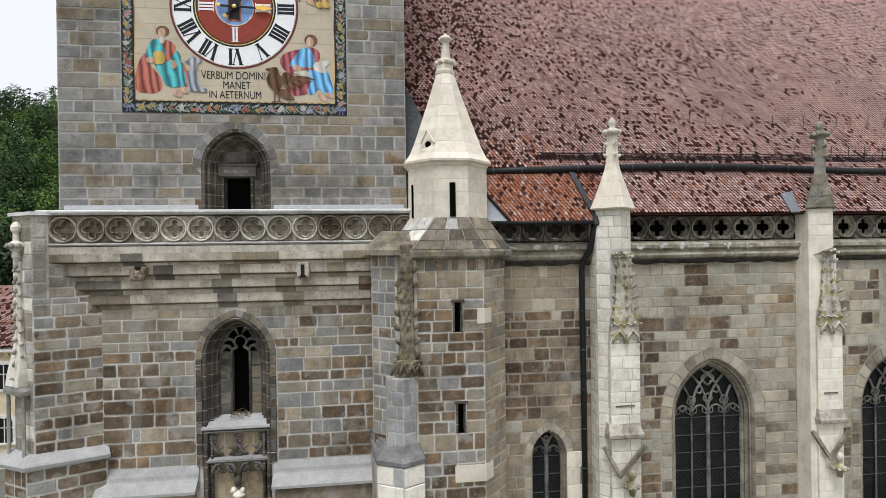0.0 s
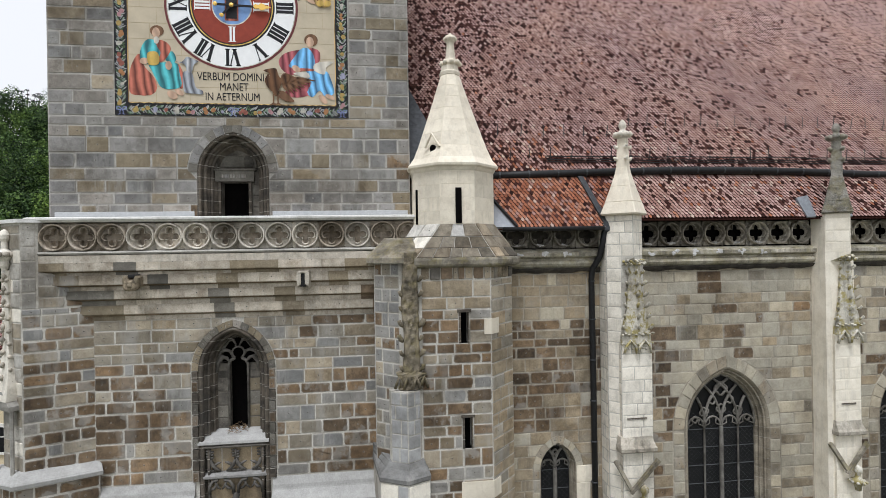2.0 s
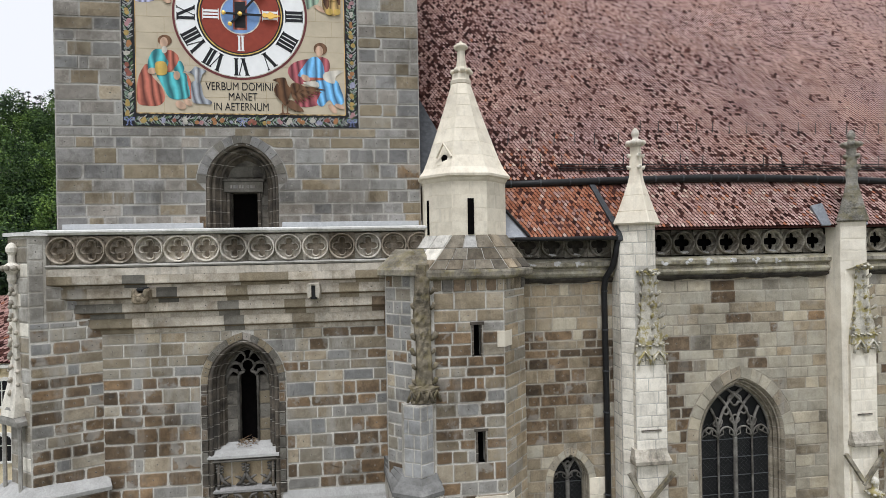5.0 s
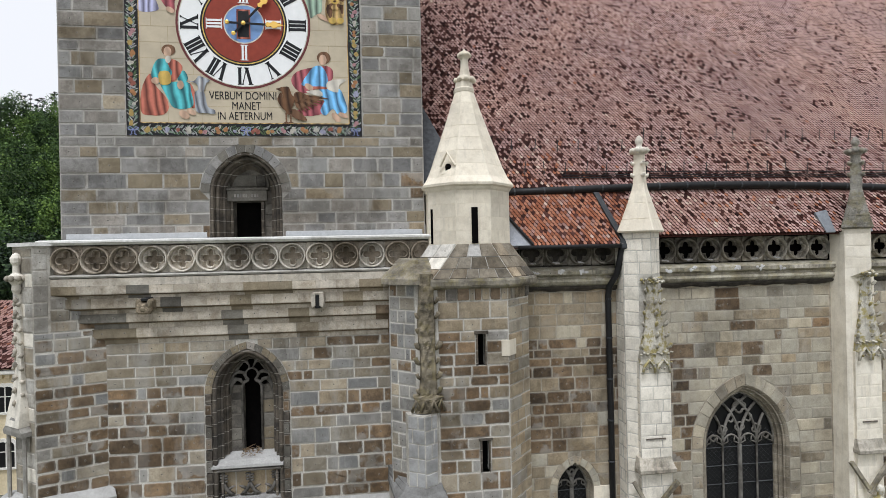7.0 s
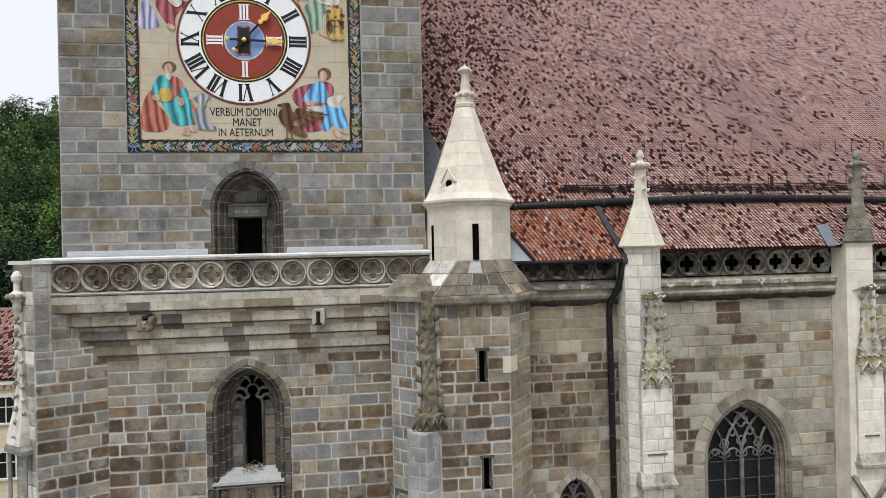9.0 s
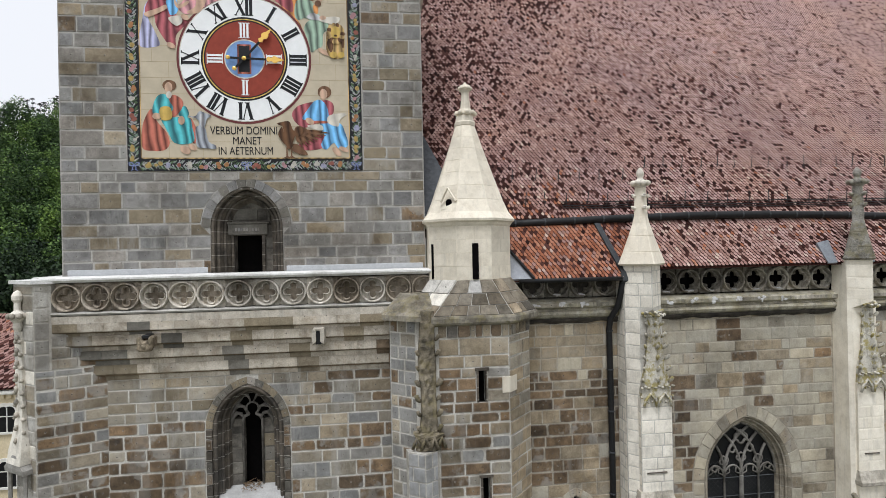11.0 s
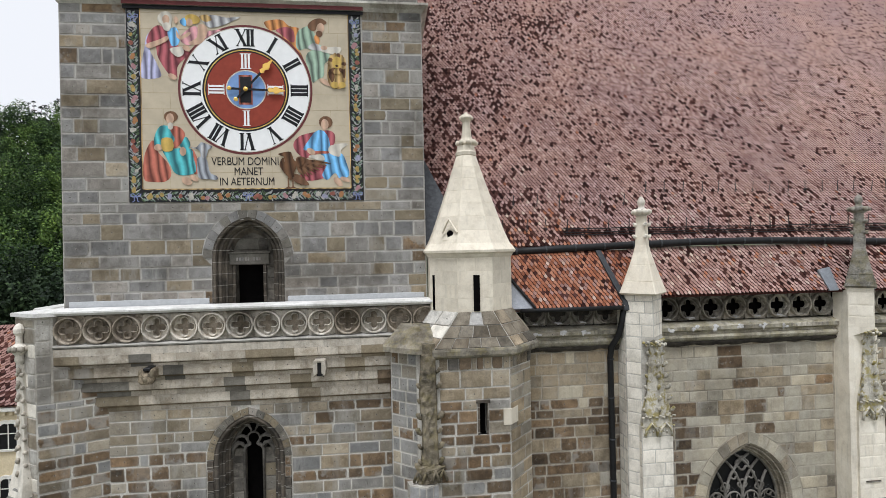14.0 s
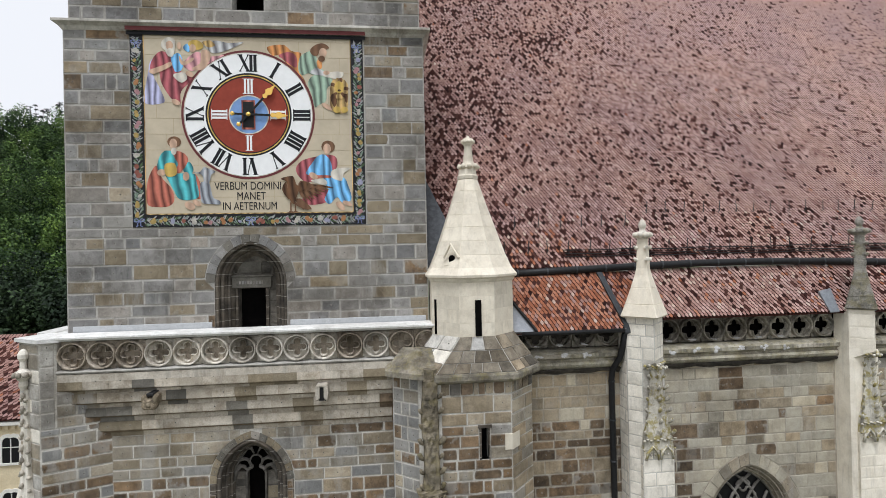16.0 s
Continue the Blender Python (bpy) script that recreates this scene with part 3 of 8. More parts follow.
Geo().box(-6.18, -6.08, TY + 0.6, TY + 0.7, 15.0, 16.7, 0.02).ob("door_jamb", SOOT, tower, tinv)
# blind tympanum with a pointed rib
tymp = Arch(-6.62, 0.74, 17.2, 17.35, 18.12)
sweep(tymp.path(8), [(0.02, 0.68)] + roll(-0.03, 0.62, 0.05) + [(-0.09, 0.68)], "tympanum_rib", SOOTPLAIN, tower, tinv @ TM, "", True)
Geo().box(-7.14, -6.34, TY + 0.64, TY + 0.69, 17.24, 17.66, 0.015).ob("tympanum_slab", DARKGREY, tower, tinv)
Geo().box(-6.31, -6.02, TY + 0.64, TY + 0.69, 17.24, 17.66, 0.015).ob("tympanum_slab", SOOTPLAIN, tower, tinv)
# black sheet across the doorway paints its inside darkness
Geo().box(-7.3, -6.05, TY + 1.1, TY + 1.15, 15.0, 17).ob("door_leaf", DARK, tower, tinv, "black sheet painting the doorway's inside darkness")
Geo().box(-12.5, -7.9, TY - 0.03, TY + 0.02, 15.0, 15.56, 0.01).ob("base_render", RENDERED, tower, tinv, "pale rendered strip at the tower's foot")
Geo().box(-5.2, -0.3, TY - 0.03, TY + 0.02, 15.0, 15.55, 0.01).ob("base_render", RENDERED, tower, tinv)

# ---- porch in front of the tower: wall, corbelled cornice, traceried parapet ----
porch = thing("church_porch", -7, 20, 0, "patchwork brown and grey stone porch front with a traceried parapet", "porch")
pinv = porch.matrix_basis.inverted()
PY = 19.85
PM = Matrix.Translation((0, PY, 0))
niche = Arch(-6.6, 1.17, 4.2, 9.9, 11.4)
niche_hole = niche.grown(0.28, 4.2)


def pick_porch(r, u, v):
    c = r.random()
    k = 0.53 + 0.05 * (9.3 - v) + 0.5 * clump(u, v, 6.4, 0.4)
    if v > 10.7 and u < -4.6:
        return (BEIGE if c < 0.42 else BLUE if c < 0.64 else OCHRE if c < 0.9 else MUD), False
    if -4.9 < u < -3.0 and v < 8.8:
        k -= 0.3
    k = min(max(k, 0.06), 0.85)
    if c < k:
        return (BROWN if r.random() < 0.85 else BURNT), r.random() < 0.85
    c = (c - k) / (1 - k)
    return (BLUE if c < 0.4 else BEIGE if c < 0.74 else OCHRE), r.random() < 0.15


pwall = wall_core("front_wall", pinv @ PM, (-11.35, -1.4), 0.0, 15.0, [niche], 0.6, MORTAR, porch)
Geo().box(-13.6, -11.3, PY + 0.2, PY + 0.7, 0, 15.0).box(-13.9, -13.2, PY + 0.5, 33, 0, 14.6).box(-13.2, -0.3, PY + 0.16, PY + 0.6, 14.4, 15.1).ob("side_wall", MORTAR, porch, pinv)
lay_stones(pwall, Matrix(), (-11.25, -1.55), 6.0, 11.76, [niche_hole], R, pick_porch, (0.35, 0.58), (0.42, 1.2), limit=290, joint=0.016)
lay_stones(pwall, Matrix(), (-11.25, -1.55), 2.6, 5.2, [niche_hole], R, pick_porch, (0.36, 0.45), (0.5, 1.05), limit=90)
# corbel courses
ROWS4 = [(0.14, 12.0, 12.30), (0.28, 12.55, 12.83), (0.42, 13.05, 13.36), (0.56, 13.54, 14.06)]
under = (0.045, 11.76)
for i, (out, z0, z1) in enumerate(ROWS4):
    op, zb = under
    under = (out, z1)
    xl = -11.3 - out * 2.45
    soft = 0.02 if i < 3 else 0.03
    prof = [(-0.1, zb + 0.003), (op - 0.02, zb + 0.003), (op - 0.02, z0 - 0.12), (op + 0.005, z0 - 0.07), (op + 0.05, z0 - 0.035), (out - 0.012, z0 - soft), (out, z0), (out, z1), (-0.1, z1)]
    course = Geo().box(xl + 0.1, -1.45, PY - op + 0.08, PY + 0.05, zb + 0.01, z1 - 0.01).ob("corbel_course", CORBEL, porch, pinv)
    # brown strip under each nose: crust, and the course's shadow line put into colour
    Geo().loft([[(q, PY - o, z) for o, z in ((op + 0.02, z0 - 0.075), (out - 0.055, z0 - 0.05), (out - 0.03, z0 - 0.022), (op + 0.02, z0 - 0.012))] for q in (xl + 0.05, -1.46)], True, True).ob("roll_moulding", CRUST_SHADE, porch, pinv, "brown crusted moulding painting the shadow line under the course")
    x, run, mat = xl, 0, CORBEL
    while x < -1.6:
        if run == 0:
            pale = mat is not CORBEL
            mat = CORBEL if pale else R.choice((DARKGREY, MUD, MUD, OCHRE) if x < -4 else (DARKGREY, MUD, CRUST_SHADE, MUD))
            run = R.choice((2, 2, 3, 3, 4)) if pale else R.choice((1, 1, 1, 2))
        run -= 1
        w = min(R.uniform(0.66, 0.86), -1.46 - x)
        if w > 0.15:
            cx, cz, j = x + w / 2, (z0 + z1) / 2, 0.0025
            if i == 3:
                prof = [(o, min(z, 13.8)) for o, z in prof]
            Geo().loft([[(q, PY - o, z - cz) for o, z in prof] for q in (-w / 2 + j, w / 2 - j)], True, True).ob("corbel_block", mat, course, Matrix.Translation((cx, 0, cz)))
        x += w
Geo().loft([[(x, PY - o, z) for o, z in ((0.1, 13.803), (0.562, 13.803), (0.562, 14.03), (0.54, 14.055), (0.1, 14.06))] for x in [-12.67 + 11.2 * q / 8 for q in range(9)]], True, True).ob("top_strip", CORBEL_PLAIN, porch, pinv, "pale plain stone strip under the parapet")
# the traceried parapet: ledge, quatrefoil panels, coping
PF = PY - 0.55
Geo().loft([[(x, PF - o, z) for o, z in ((-0.2, 14.05), (0.02, 14.08), (0.05, 14.13), (0.02, 14.18), (-0.2, 14.2))] for x in (-12.65, -1.2)], True, True).ob("parapet_ledge", PALEGREY, porch, pinv)
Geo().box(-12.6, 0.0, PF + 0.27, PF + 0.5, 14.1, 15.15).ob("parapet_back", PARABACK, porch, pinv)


def polar_quatrefoil(t, d, a):
    q = (t + math.pi / 4) % (math.pi / 2) - math.pi / 4
    return d * math.cos(q) + math.sqrt(max(a * a - (d * math.sin(q)) ** 2, 0.0))


def quatrefoil_mesh(r, cell, depth, thick=0.0, lobe=(0.42, 0.245)):
    """A round traceried panel: moulded ring, pierced quatrefoil plate and spandrels."""
    g = Geo()
    n = 48
    ang = [2 * math.pi * (i + 0.5) / n for i in range(n)]

    def circ(rad, y):
        return [(rad * math.cos(t), y, rad * math.sin(t)) for t in ang]

    def quat(k, y):
        return [(k * r * polar_quatrefoil(t, *lobe) * math.cos(t), y, k * r * polar_quatrefoil(t, *lobe) * math.sin(t)) for t in ang]

    def square(y):
        out = []
        for t in ang:
            k = min(cell / max(abs(math.cos(t)), 1e-6), 0.5 * cell * 2.06 / max(abs(math.sin(t)), 1e-6))
            out.append((k * math.cos(t), y, k * math.sin(t)))
        return out

    g.loft([square(0.14), circ(r * 1.0, 0.14), circ(r * 0.99, 0.0), circ(r * 0.96, -0.05), circ(r * 0.89, -0.05), circ(r * 0.85, 0.0), circ(r * 0.84, 0.15), quat(1.15, 0.15), quat(1.13, 0.05), quat(1.05, 0.05), quat(0.99, 0.12), quat(0.97, depth)][::-1])
    if thick:
        g.loft([square(0.1 + thick), square(0.1)][::-1])
    return g


qm = quatrefoil_mesh(0.463, 0.456, 0.28)
panel = qm.ob("quatrefoil_panel", PARAPET, porch, pinv @ pose(-12.17 + 0.911 * 14, PF, 14.66))
grimy = qm.ob("quatrefoil_panel", PARAGRIME, porch, pinv @ pose(-12.17, PF, 14.66), "grimy brown traceried panel")
for i in range(1, 14):
    p = new("quatrefoil_panel", grimy.data if i in (1, 2, 10, 12, 13) else panel.data)
    p.parent, p.matrix_basis = porch, pinv @ pose(-12.17 + 0.911 * i, PF + 0.0, 14.66, 0, R.choice((0, 90, 180, 270)), 0)
cap_prof = [(-0.45, 15.15), (0.05, 15.17), (0.11, 15.235), (0.14, 15.25), (0.14, 15.305), (-0.05, 15.345), (-0.62, 15.355)]
g = Geo()
x = -13.0
g.loft([[(x, PF - o, z) for o, z in cap_prof] for x in (-13.0, -10.2, -7.4, -4.6, -1.8, 0.0)], True, True)
g.ob("coping", COPING, porch, pinv, "pale worn stone coping")
# set-off ledges low on the wall
for x0, x1 in ((-11.4, -7.95), (-5.3, -1.3)):
    Geo().loft([[(x, PY + 0.0, 5.98), (x, PY - 0.12, 5.72), (x, PY - 0.14, 5.6), (x, PY - 0.16, 5.55), (x, PY - 0.5, 5.22), (x, PY - 0.5, 5.12), (x, PY - 0.42, 5.1), (x, PY, 5.1)] for x in (x0, x1)], True, True).ob("set_off", SETOFF, porch, pinv, "pale sloping stone set-off")
    Geo().box(x0 + 0.1, x1 - 0.1, PY - 0.4, PY, 0, 5.1).ob("plinth", OCHRE, porch, pinv)

# ---- the porch's corner buttress ----
BA, BB, BC = Vector((-13.07, 19.12)), Vector((-14.1, 19.8)), Vector((-11.2, 19.87))


def prism(poly, z0, z1):
    return Geo().loft([[(x, y, z) for x, y in poly] for z in (z0, z1)], True, True)


corner = thing("corner_buttress", -13.3, 20.2, 0, "tall stone corner buttress with a carved pinnacle relief", "buttress")
cinv = corner.matrix_basis.inverted()
cbody = prism([(BB.x, BB.y), (BA.x, BA.y), (-12.63, 19.29), (-12.3, 20.6), (-13.6, 21.2)], 0, 15.16).add([], []).ob("body", MORTAR, corner, cinv)
cflank = prism([(BA.x, BA.y + 0.004), (BC.x, BC.y), (BC.x, BC.y + 0.5), (-12.9, 20.3)], 0, 13.5).ob("flank", MORTAR, corner, cinv)
FM = pose(BA.x, BA.y, 0, 0, 0, math.degrees(math.atan2(BC.y - BA.y, BC.x - BA.x)))
OM = pose(BB.x, BB.y, 0, 0, 0, math.degrees(math.atan2(BA.y - BB.y, BA.x - BB.x)))
lay_stones(cflank, FM, (0.0, (BC - BA).length), 6.9, 12.3, [], R, pick_porch, (0.34, 0.45), (0.5, 1.0))
lay_stones(cflank, FM, (0.0, 0.42), 12.3, 15.1, [], R, lambda r, u, v: (PALEGREY if r.random() < 0.75 else BLUE, False), (0.45, 0.6), (0.6, 1.0))
lay_stones(cflank, FM, (0.43, (BC - BA).length), 12.3, 13.45, [], R, pick_porch, (0.36, 0.42), (0.5, 1.0))
lay_stones(cbody, OM, (0.0, (BA - BB).length), 6.9, 15.1, [], R, lambda r, u, v: (LIME if r.random() < 0.35 else PALEGREY if r.random() < 0.7 else BEIGE, False), (0.4, 0.55), (0.6, 1.3))
prism([(-14.2, 19.72), (-13.06, 18.98), (-12.5, 19.2), (-12.2, 20.6), (-13.5, 21.4)], 15.16, 15.28).ob("cap", COPING, corner, cinv, "pale flat stone cap")
# west parapet running back from the corner
Geo().box(-13.95, -13.55, 20.6, 33, 14.5, 15.16).ob("parapet_wall", LIME, porch, pinv)
Geo().box(-14.1, -13.45, 20.7, 33, 15.16, 15.32, 0.03).ob("coping", COPING, porch, pinv)

# ---- buttress and stair turret at the tower's other corner ----
turret = thing("stair_turret", 1.38, 19.85, 0, "polygonal stone stair turret with a cream limestone spire", "turret")
uinv = turret.matrix_basis.inverted()
low = [(-0.15, 18.5), (2.34, 18.5), (2.405, 18.12), (3.42, 19.15), (3.5, 20.4), (-0.15, 20.4)]
tbody = prism(low, 0, 13.6).ob("lower_wall", MORTAR, turret, uinv)
slits = [Box(1.35, 1.59, 10.85, 11.9), Box(1.43, 1.67, 7.25, 8.3)]
tfront = wall_core("front_wall", uinv @ pose(0, 18.1, 0), (-0.15, 2.42), 0, 13.6, slits, 0.4, MORTAR, turret)


def pick_turret(r, u, v):
    c = r.random()
    if v > 12.1:
        return (TAWNY if c < 0.5 else OCHRE if c < 0.75 else BEIGE), False
    return (BROWN if c < 0.38 else BURNT if c < 0.44 else BEIGE if c < 0.6 else BLUE if c < 0.85 else OCHRE), r.random() < 0.4


def pick_turret_side(r, u, v):
    return (TAWNY if r.random() < 0.6 else BEIGE), False


lay_stones(tfront, Matrix(), (0.0, 2.42), 3.5, 13.02, [Box(s.u0 - 0.07, s.u1 + 0.06, s.v0, s.v1 + 0.11) for s in slits], R, pick_turret, (0.40, 0.48), (0.5, 1.1))
lay_stones(tbody, pose(2.42, 18.1, 0, 0, 0, math.degrees(math.atan2(1.05, 1.0))), (0.0, 1.45), 3.5, 13.02, [], R, pick_turret_side, (0.40, 0.48), (0.5, 1.1))
for wall, m, w in ((tfront, Matrix(), 2.42), (tbody, pose(2.42, 18.1, 0, 0, 0, math.degrees(math.atan2(1.05, 1.0))), 1.45)):
    lay_stones(wall, m, (0.0, w), 13.03, 13.52, [], R, lambda r, u, v: (r.choice((CRUST_SHADE, OCHRE, WORNFRIEZE, WORNFRIEZE, SOOTPLAIN)), True), (0.48, 0.49), (0.16, 0.5), (0.0, 0.06), joint=0.008)
for s in slits:
    # black sheet at the slit's back paints the unlit inside
    Geo().box(s.u0 - 0.05, s.u1 + 0.05, 18.42, 18.48, s.v0 - 0.05, s.v1 + 0.05).ob("slit_window", DARK, turret, uinv, "narrow dark slit window")
    Geo().box(s.u0 - 0.12, s.u1 + 0.12, 18.06, 18.2, s.v1, s.v1 + 0.11, 0.01).box(s.u0 - 0.07, s.u0, 18.07, 18.2, s.v0, s.v1).box(s.u1, s.u1 + 0.05, 18.07, 18.2, s.v0, s.v1).ob("slit_frame", SOOT, turret, uinv)

for a, b in (((2.16, 11.13), (2.43, 11.66)), ((1.3, 5.5), (2.43, 6.1))):
    Geo().loft([[(a[0], 18.3, z), (a[0], 18.066, z), (b[0], 18.066, z), (b[0] + 0.32, 18.4, z), (b[0] + 0.2, 18.6, z)] for z in (a[1], b[1])], True, True).ob("replaced_block", CREAM, turret, uinv, "fresh cream replacement block")


def octagon(ap, z, cx=1.34, cy=19.85):
    r = 0.97 * ap / math.cos(math.pi / 8)
    return [(cx + r * math.cos(math.pi / 8 + math.pi / 4 * k), cy + r * math.sin(math.pi / 8 + math.pi / 4 * k), z) for k in range(8)]


eave = [(3.9, 20.6), (2.6, 22.0), (0.2, 22.0), (-1.0, 20.6), (-1.0, 19.2), (-0.2, 17.93), (2.62, 17.93), (3.72, 19.1)]
eave = [eave[0], eave[1], eave[2], eave[3], eave[4], eave[5], eave[6], eave[7]]
top8 = octagon(1.5, 14.95)
top8 = [top8[0], top8[1], top8[2], top8[3], top8[4], top8[5], top8[6], top8[7]]
mid8 = [((a[0] + b[0]) / 2, (a[1] + b[1]) / 2) for a, b in zip(eave, top8)]
sk = Geo()
sk.loft([[(x, y, z) for x, y in [(1.38 + (p[0] - 1.38) * s, 19.85 + (p[1] - 19.85) * s) for p in eave]] for s, z in ((0.9, 13.45), (0.99, 13.55), (1.0, 13.62), (1.0, 13.74), (0.97, 13.78))] + [[(x, y, 14.3) for x, y in mid8], [tuple(p) for p in top8]], False, True)
skirt = sk.ob("skirt_roof", MORTAR, turret, uinv, "sloping weathered stone skirt roof")
Geo().loft([[(1.38 + (p[0] - 1.38) * s, 19.85 + (p[1] - 19.85) * s, z) for p in eave] for s, z in ((0.93, 13.43), (0.997, 13.5), (1.012, 13.56), (1.014, 13.7), (1.0, 13.775), (0.985, 13.785))]).ob("skirt_edge", DRIP, turret, uinv, "mossy stained drip edge of the skirt")
# slabs of the skirt
ring0 = [Vector((1.38 + (p[0] - 1.38) * 0.97, 19.85 + (p[1] - 19.85) * 0.97, 13.78)) for p in eave]
ring1 = [Vector((x, y, 14.3)) for x, y in mid8]
ring2 = [Vector(p) for p in top8]
levels = [ring0, [p.lerp(q, 0.62) for p, q in zip(ring0, ring1)], [p.lerp(q, 0.3) for p, q in zip(ring1, ring2)], ring2]
for row, (lo, hi) in enumerate(zip(levels[:-1], levels[1:])):
    for k in (4, 5, 6, 7):
        a, b, c, d = lo[k], lo[(k + 1) % 8], hi[(k + 1) % 8], hi[k]
        n = max(1, round((b - a).length / (0.55, 0.62, 0.7)[row]))
        nrm = (b - a).cross(d - a).normalized()
        cuts = [0.0] + [(i + R.uniform(-0.22, 0.22)) / n for i in range(1, n)] + [1.0]
        for f0, f1 in zip(cuts[:-1], cuts[1:]):
            q = [a.lerp(b, f0), a.lerp(b, f1), d.lerp(c, f1), d.lerp(c, f0)]
            m = sum(q, Vector()) / 4
            q = [p + (m - p).normalized() * min(0.015, 0.3 * (m - p).length) for p in q]
            h = R.uniform(0.022, 0.045)
            mesh_ob("slab", [p + nrm * 0.002 - m for p in q] + [(p - m) * 0.965 + nrm * h for p in q], [(4, 5, 6, 7), (0, 1, 5, 4), (1, 2, 6, 5), (2, 3, 7, 6), (3, 0, 4, 7)], (SKIRT if R.random() < (1.0, 0.93, 0.8)[row] else CAPSTONE if R.random() < 0.5 else PALEGREY) if k > 4 or row < 1 else R.choice((CAPSTONE, LIME, PALEGREY)), skirt, Matrix.Translation(m))
up = Geo().loft([octagon(1.52, 14.9), octagon(1.52, 16.8), octagon(1.56, 16.85), octagon(1.60, 16.93), octagon(1.68, 16.98), octagon(1.69, 17.06), octagon(1.5, 17.3), octagon(1.3, 17.75), octagon(0.95, 18.75), octagon(0.64, 19.65), octagon(0.36, 20.52)], True, True).ob("lantern", CREAM, turret, uinv, "cream limestone octagonal lantern and spire")
Geo().loft([octagon(a, z) for a, z in ((0.3, 20.5), (0.37, 20.54), (0.38, 20.66), (0.33, 20.72), (0.31, 20.9))], True, True).lathe(1.38, 19.85, [(0.29, 20.88), (0.32, 20.98), (0.2, 21.2), (0.16, 21.5), (0.14, 21.78), (0.18, 21.84), (0.24, 21.95), (0.2, 22.05), (0.08, 22.1), (0.03, 22.18)], 8, math.pi / 8).ob("finial", CREAM, turret, uinv)
g = Geo()
for k in range(8):
    t = math.pi / 4 * k
    g.blob((1.38 + 0.33 * math.cos(t), 19.85 + 0.33 * math.sin(t), 21.02), (0.1, 0.1, 0.1), k)
    g.blob((1.38 + 0.2 * math.cos(t), 19.85 + 0.2 * math.sin(t), 21.95), (0.075, 0.075, 0.08), k + 9)
g.obs("finial_leaf", CREAM, turret, uinv, smooth=True)


def facet_blocks(parent, inv, rings, facets, mat, rnd, rows, split=1):
    """Thin ashlar blocks on the facets between two polygon rings."""
    for lo, hi in rings:
        for k in facets:
            a, b, c, d = (Vector(p) for p in (lo[k], lo[(k + 1) % len(lo)], hi[(k + 1) % len(lo)], hi[k]))
            nrm = (b - a).cross(d - a).normalized()
            for r in range(rows):
                l0, l1, h0, h1 = a.lerp(d, r / rows), b.lerp(c, r / rows), a.lerp(d, (r + 1) / rows), b.lerp(c, (r + 1) / rows)
                cuts = [0.0] + ([rnd.uniform(0.3, 0.7)] if split > 1 and rnd.random() < 0.6 else []) + [1.0]
                for f0, f1 in zip(cuts[:-1], cuts[1:]):
                    q = [l0.lerp(l1, f0), l0.lerp(l1, f1), h0.lerp(h1, f1), h0.lerp(h1, f0)]
                    m = sum(q, Vector()) / 4
                    q = [p + (m - p).normalized() * min(0.008, 0.3 * (m - p).length) - m for p in q]
                    mesh_ob("ashlar_block", [p + nrm * 0.001 for p in q] + [p * 0.99 + nrm * 0.006 for p in q], [(4, 5, 6, 7), (0, 1, 5, 4), (1, 2, 6, 5), (2, 3, 7, 6), (3, 0, 4, 7)], mat, parent, Matrix.Translation(m))


facet_blocks(up, uinv, [(octagon(1.52, 14.95), octagon(1.52, 16.8))], (4, 5, 6), CREAM, R, 4, 2)
facet_blocks(up, uinv, [(octagon(1.3, 17.75), octagon(0.95, 18.75)), (octagon(0.95, 18.75), octagon(0.64, 19.65)), (octagon(0.64, 19.65), octagon(0.36, 20.52))], (4, 5, 6), CREAM, R, 2, 1)
# black plates flush with the lantern paint the openings' darkness
Geo().box(1.27, 1.48, 18.30, 18.36, 14.97, 16.2).ob("slit_door", DARK, turret, uinv, "tall narrow black plate painting an opening's darkness")
Geo().box(-0.5, -0.42, -1.54, -1.45, 14.97, 16.2).ob("slit_door", DARK, turret, uinv @ pose(1.38, 19.85, 0, 0, 0, -45))

midb = thing("tower_buttress", -0.8, 19, 0, "stone buttress with a weathered crocketed pinnacle relief", "buttress")
binv = midb.matrix_basis.inverted()
B1, B2 = Vector((-1.57, 19.05)), Vector((-0.72, 18.35))
mbody = prism([(-1.6, 20.3), (B1.x, B1.y), (B2.x, B2.y), (0.05, 18.16), (0.05, 20.3)], 0, 13.62).ob("body", MORTAR, midb, binv)
lay_stones(mbody, pose(B1.x, B1.y, 0, 0, 0, math.degrees(math.atan2(B2.y - B1.y, B2.x - B1.x))), (0, (B2 - B1).length), 5.0, 13.6, [], R, lambda r, u, v: (BLUE if r.random() < 0.5 else BEIGE if r.random() < 0.6 else BROWN, False), (0.38, 0.48), (0.3, 0.75))
lay_stones(mbody, pose(-1.585, 20.3, 0, 0, 0, -89), (0, 1.2), 5.0, 13.6, [], R, lambda r, u, v: (SMOOTHGREY, False), (0.38, 0.48), (0.4, 0.75))
cap = Geo().loft([[(-1.85, 20.2, 13.62), (-1.85, 18.85, 13.62), (-0.75, 18.05, 13.62), (0.1, 18.0, 13.62)], [(-1.85, 20.2, 13.8), (-1.85, 18.85, 13.8), (-0.75, 18.05, 13.8), (0.1, 18.0, 13.8)], [(-1.2, 20.2, 14.5), (-1.2, 19.4, 14.5), (-0.7, 19.0, 14.5), (0.1, 18.9, 14.5)]], True, True)
cap.ob("cap", DRIP, midb, binv, "sloping weathered stone cap")

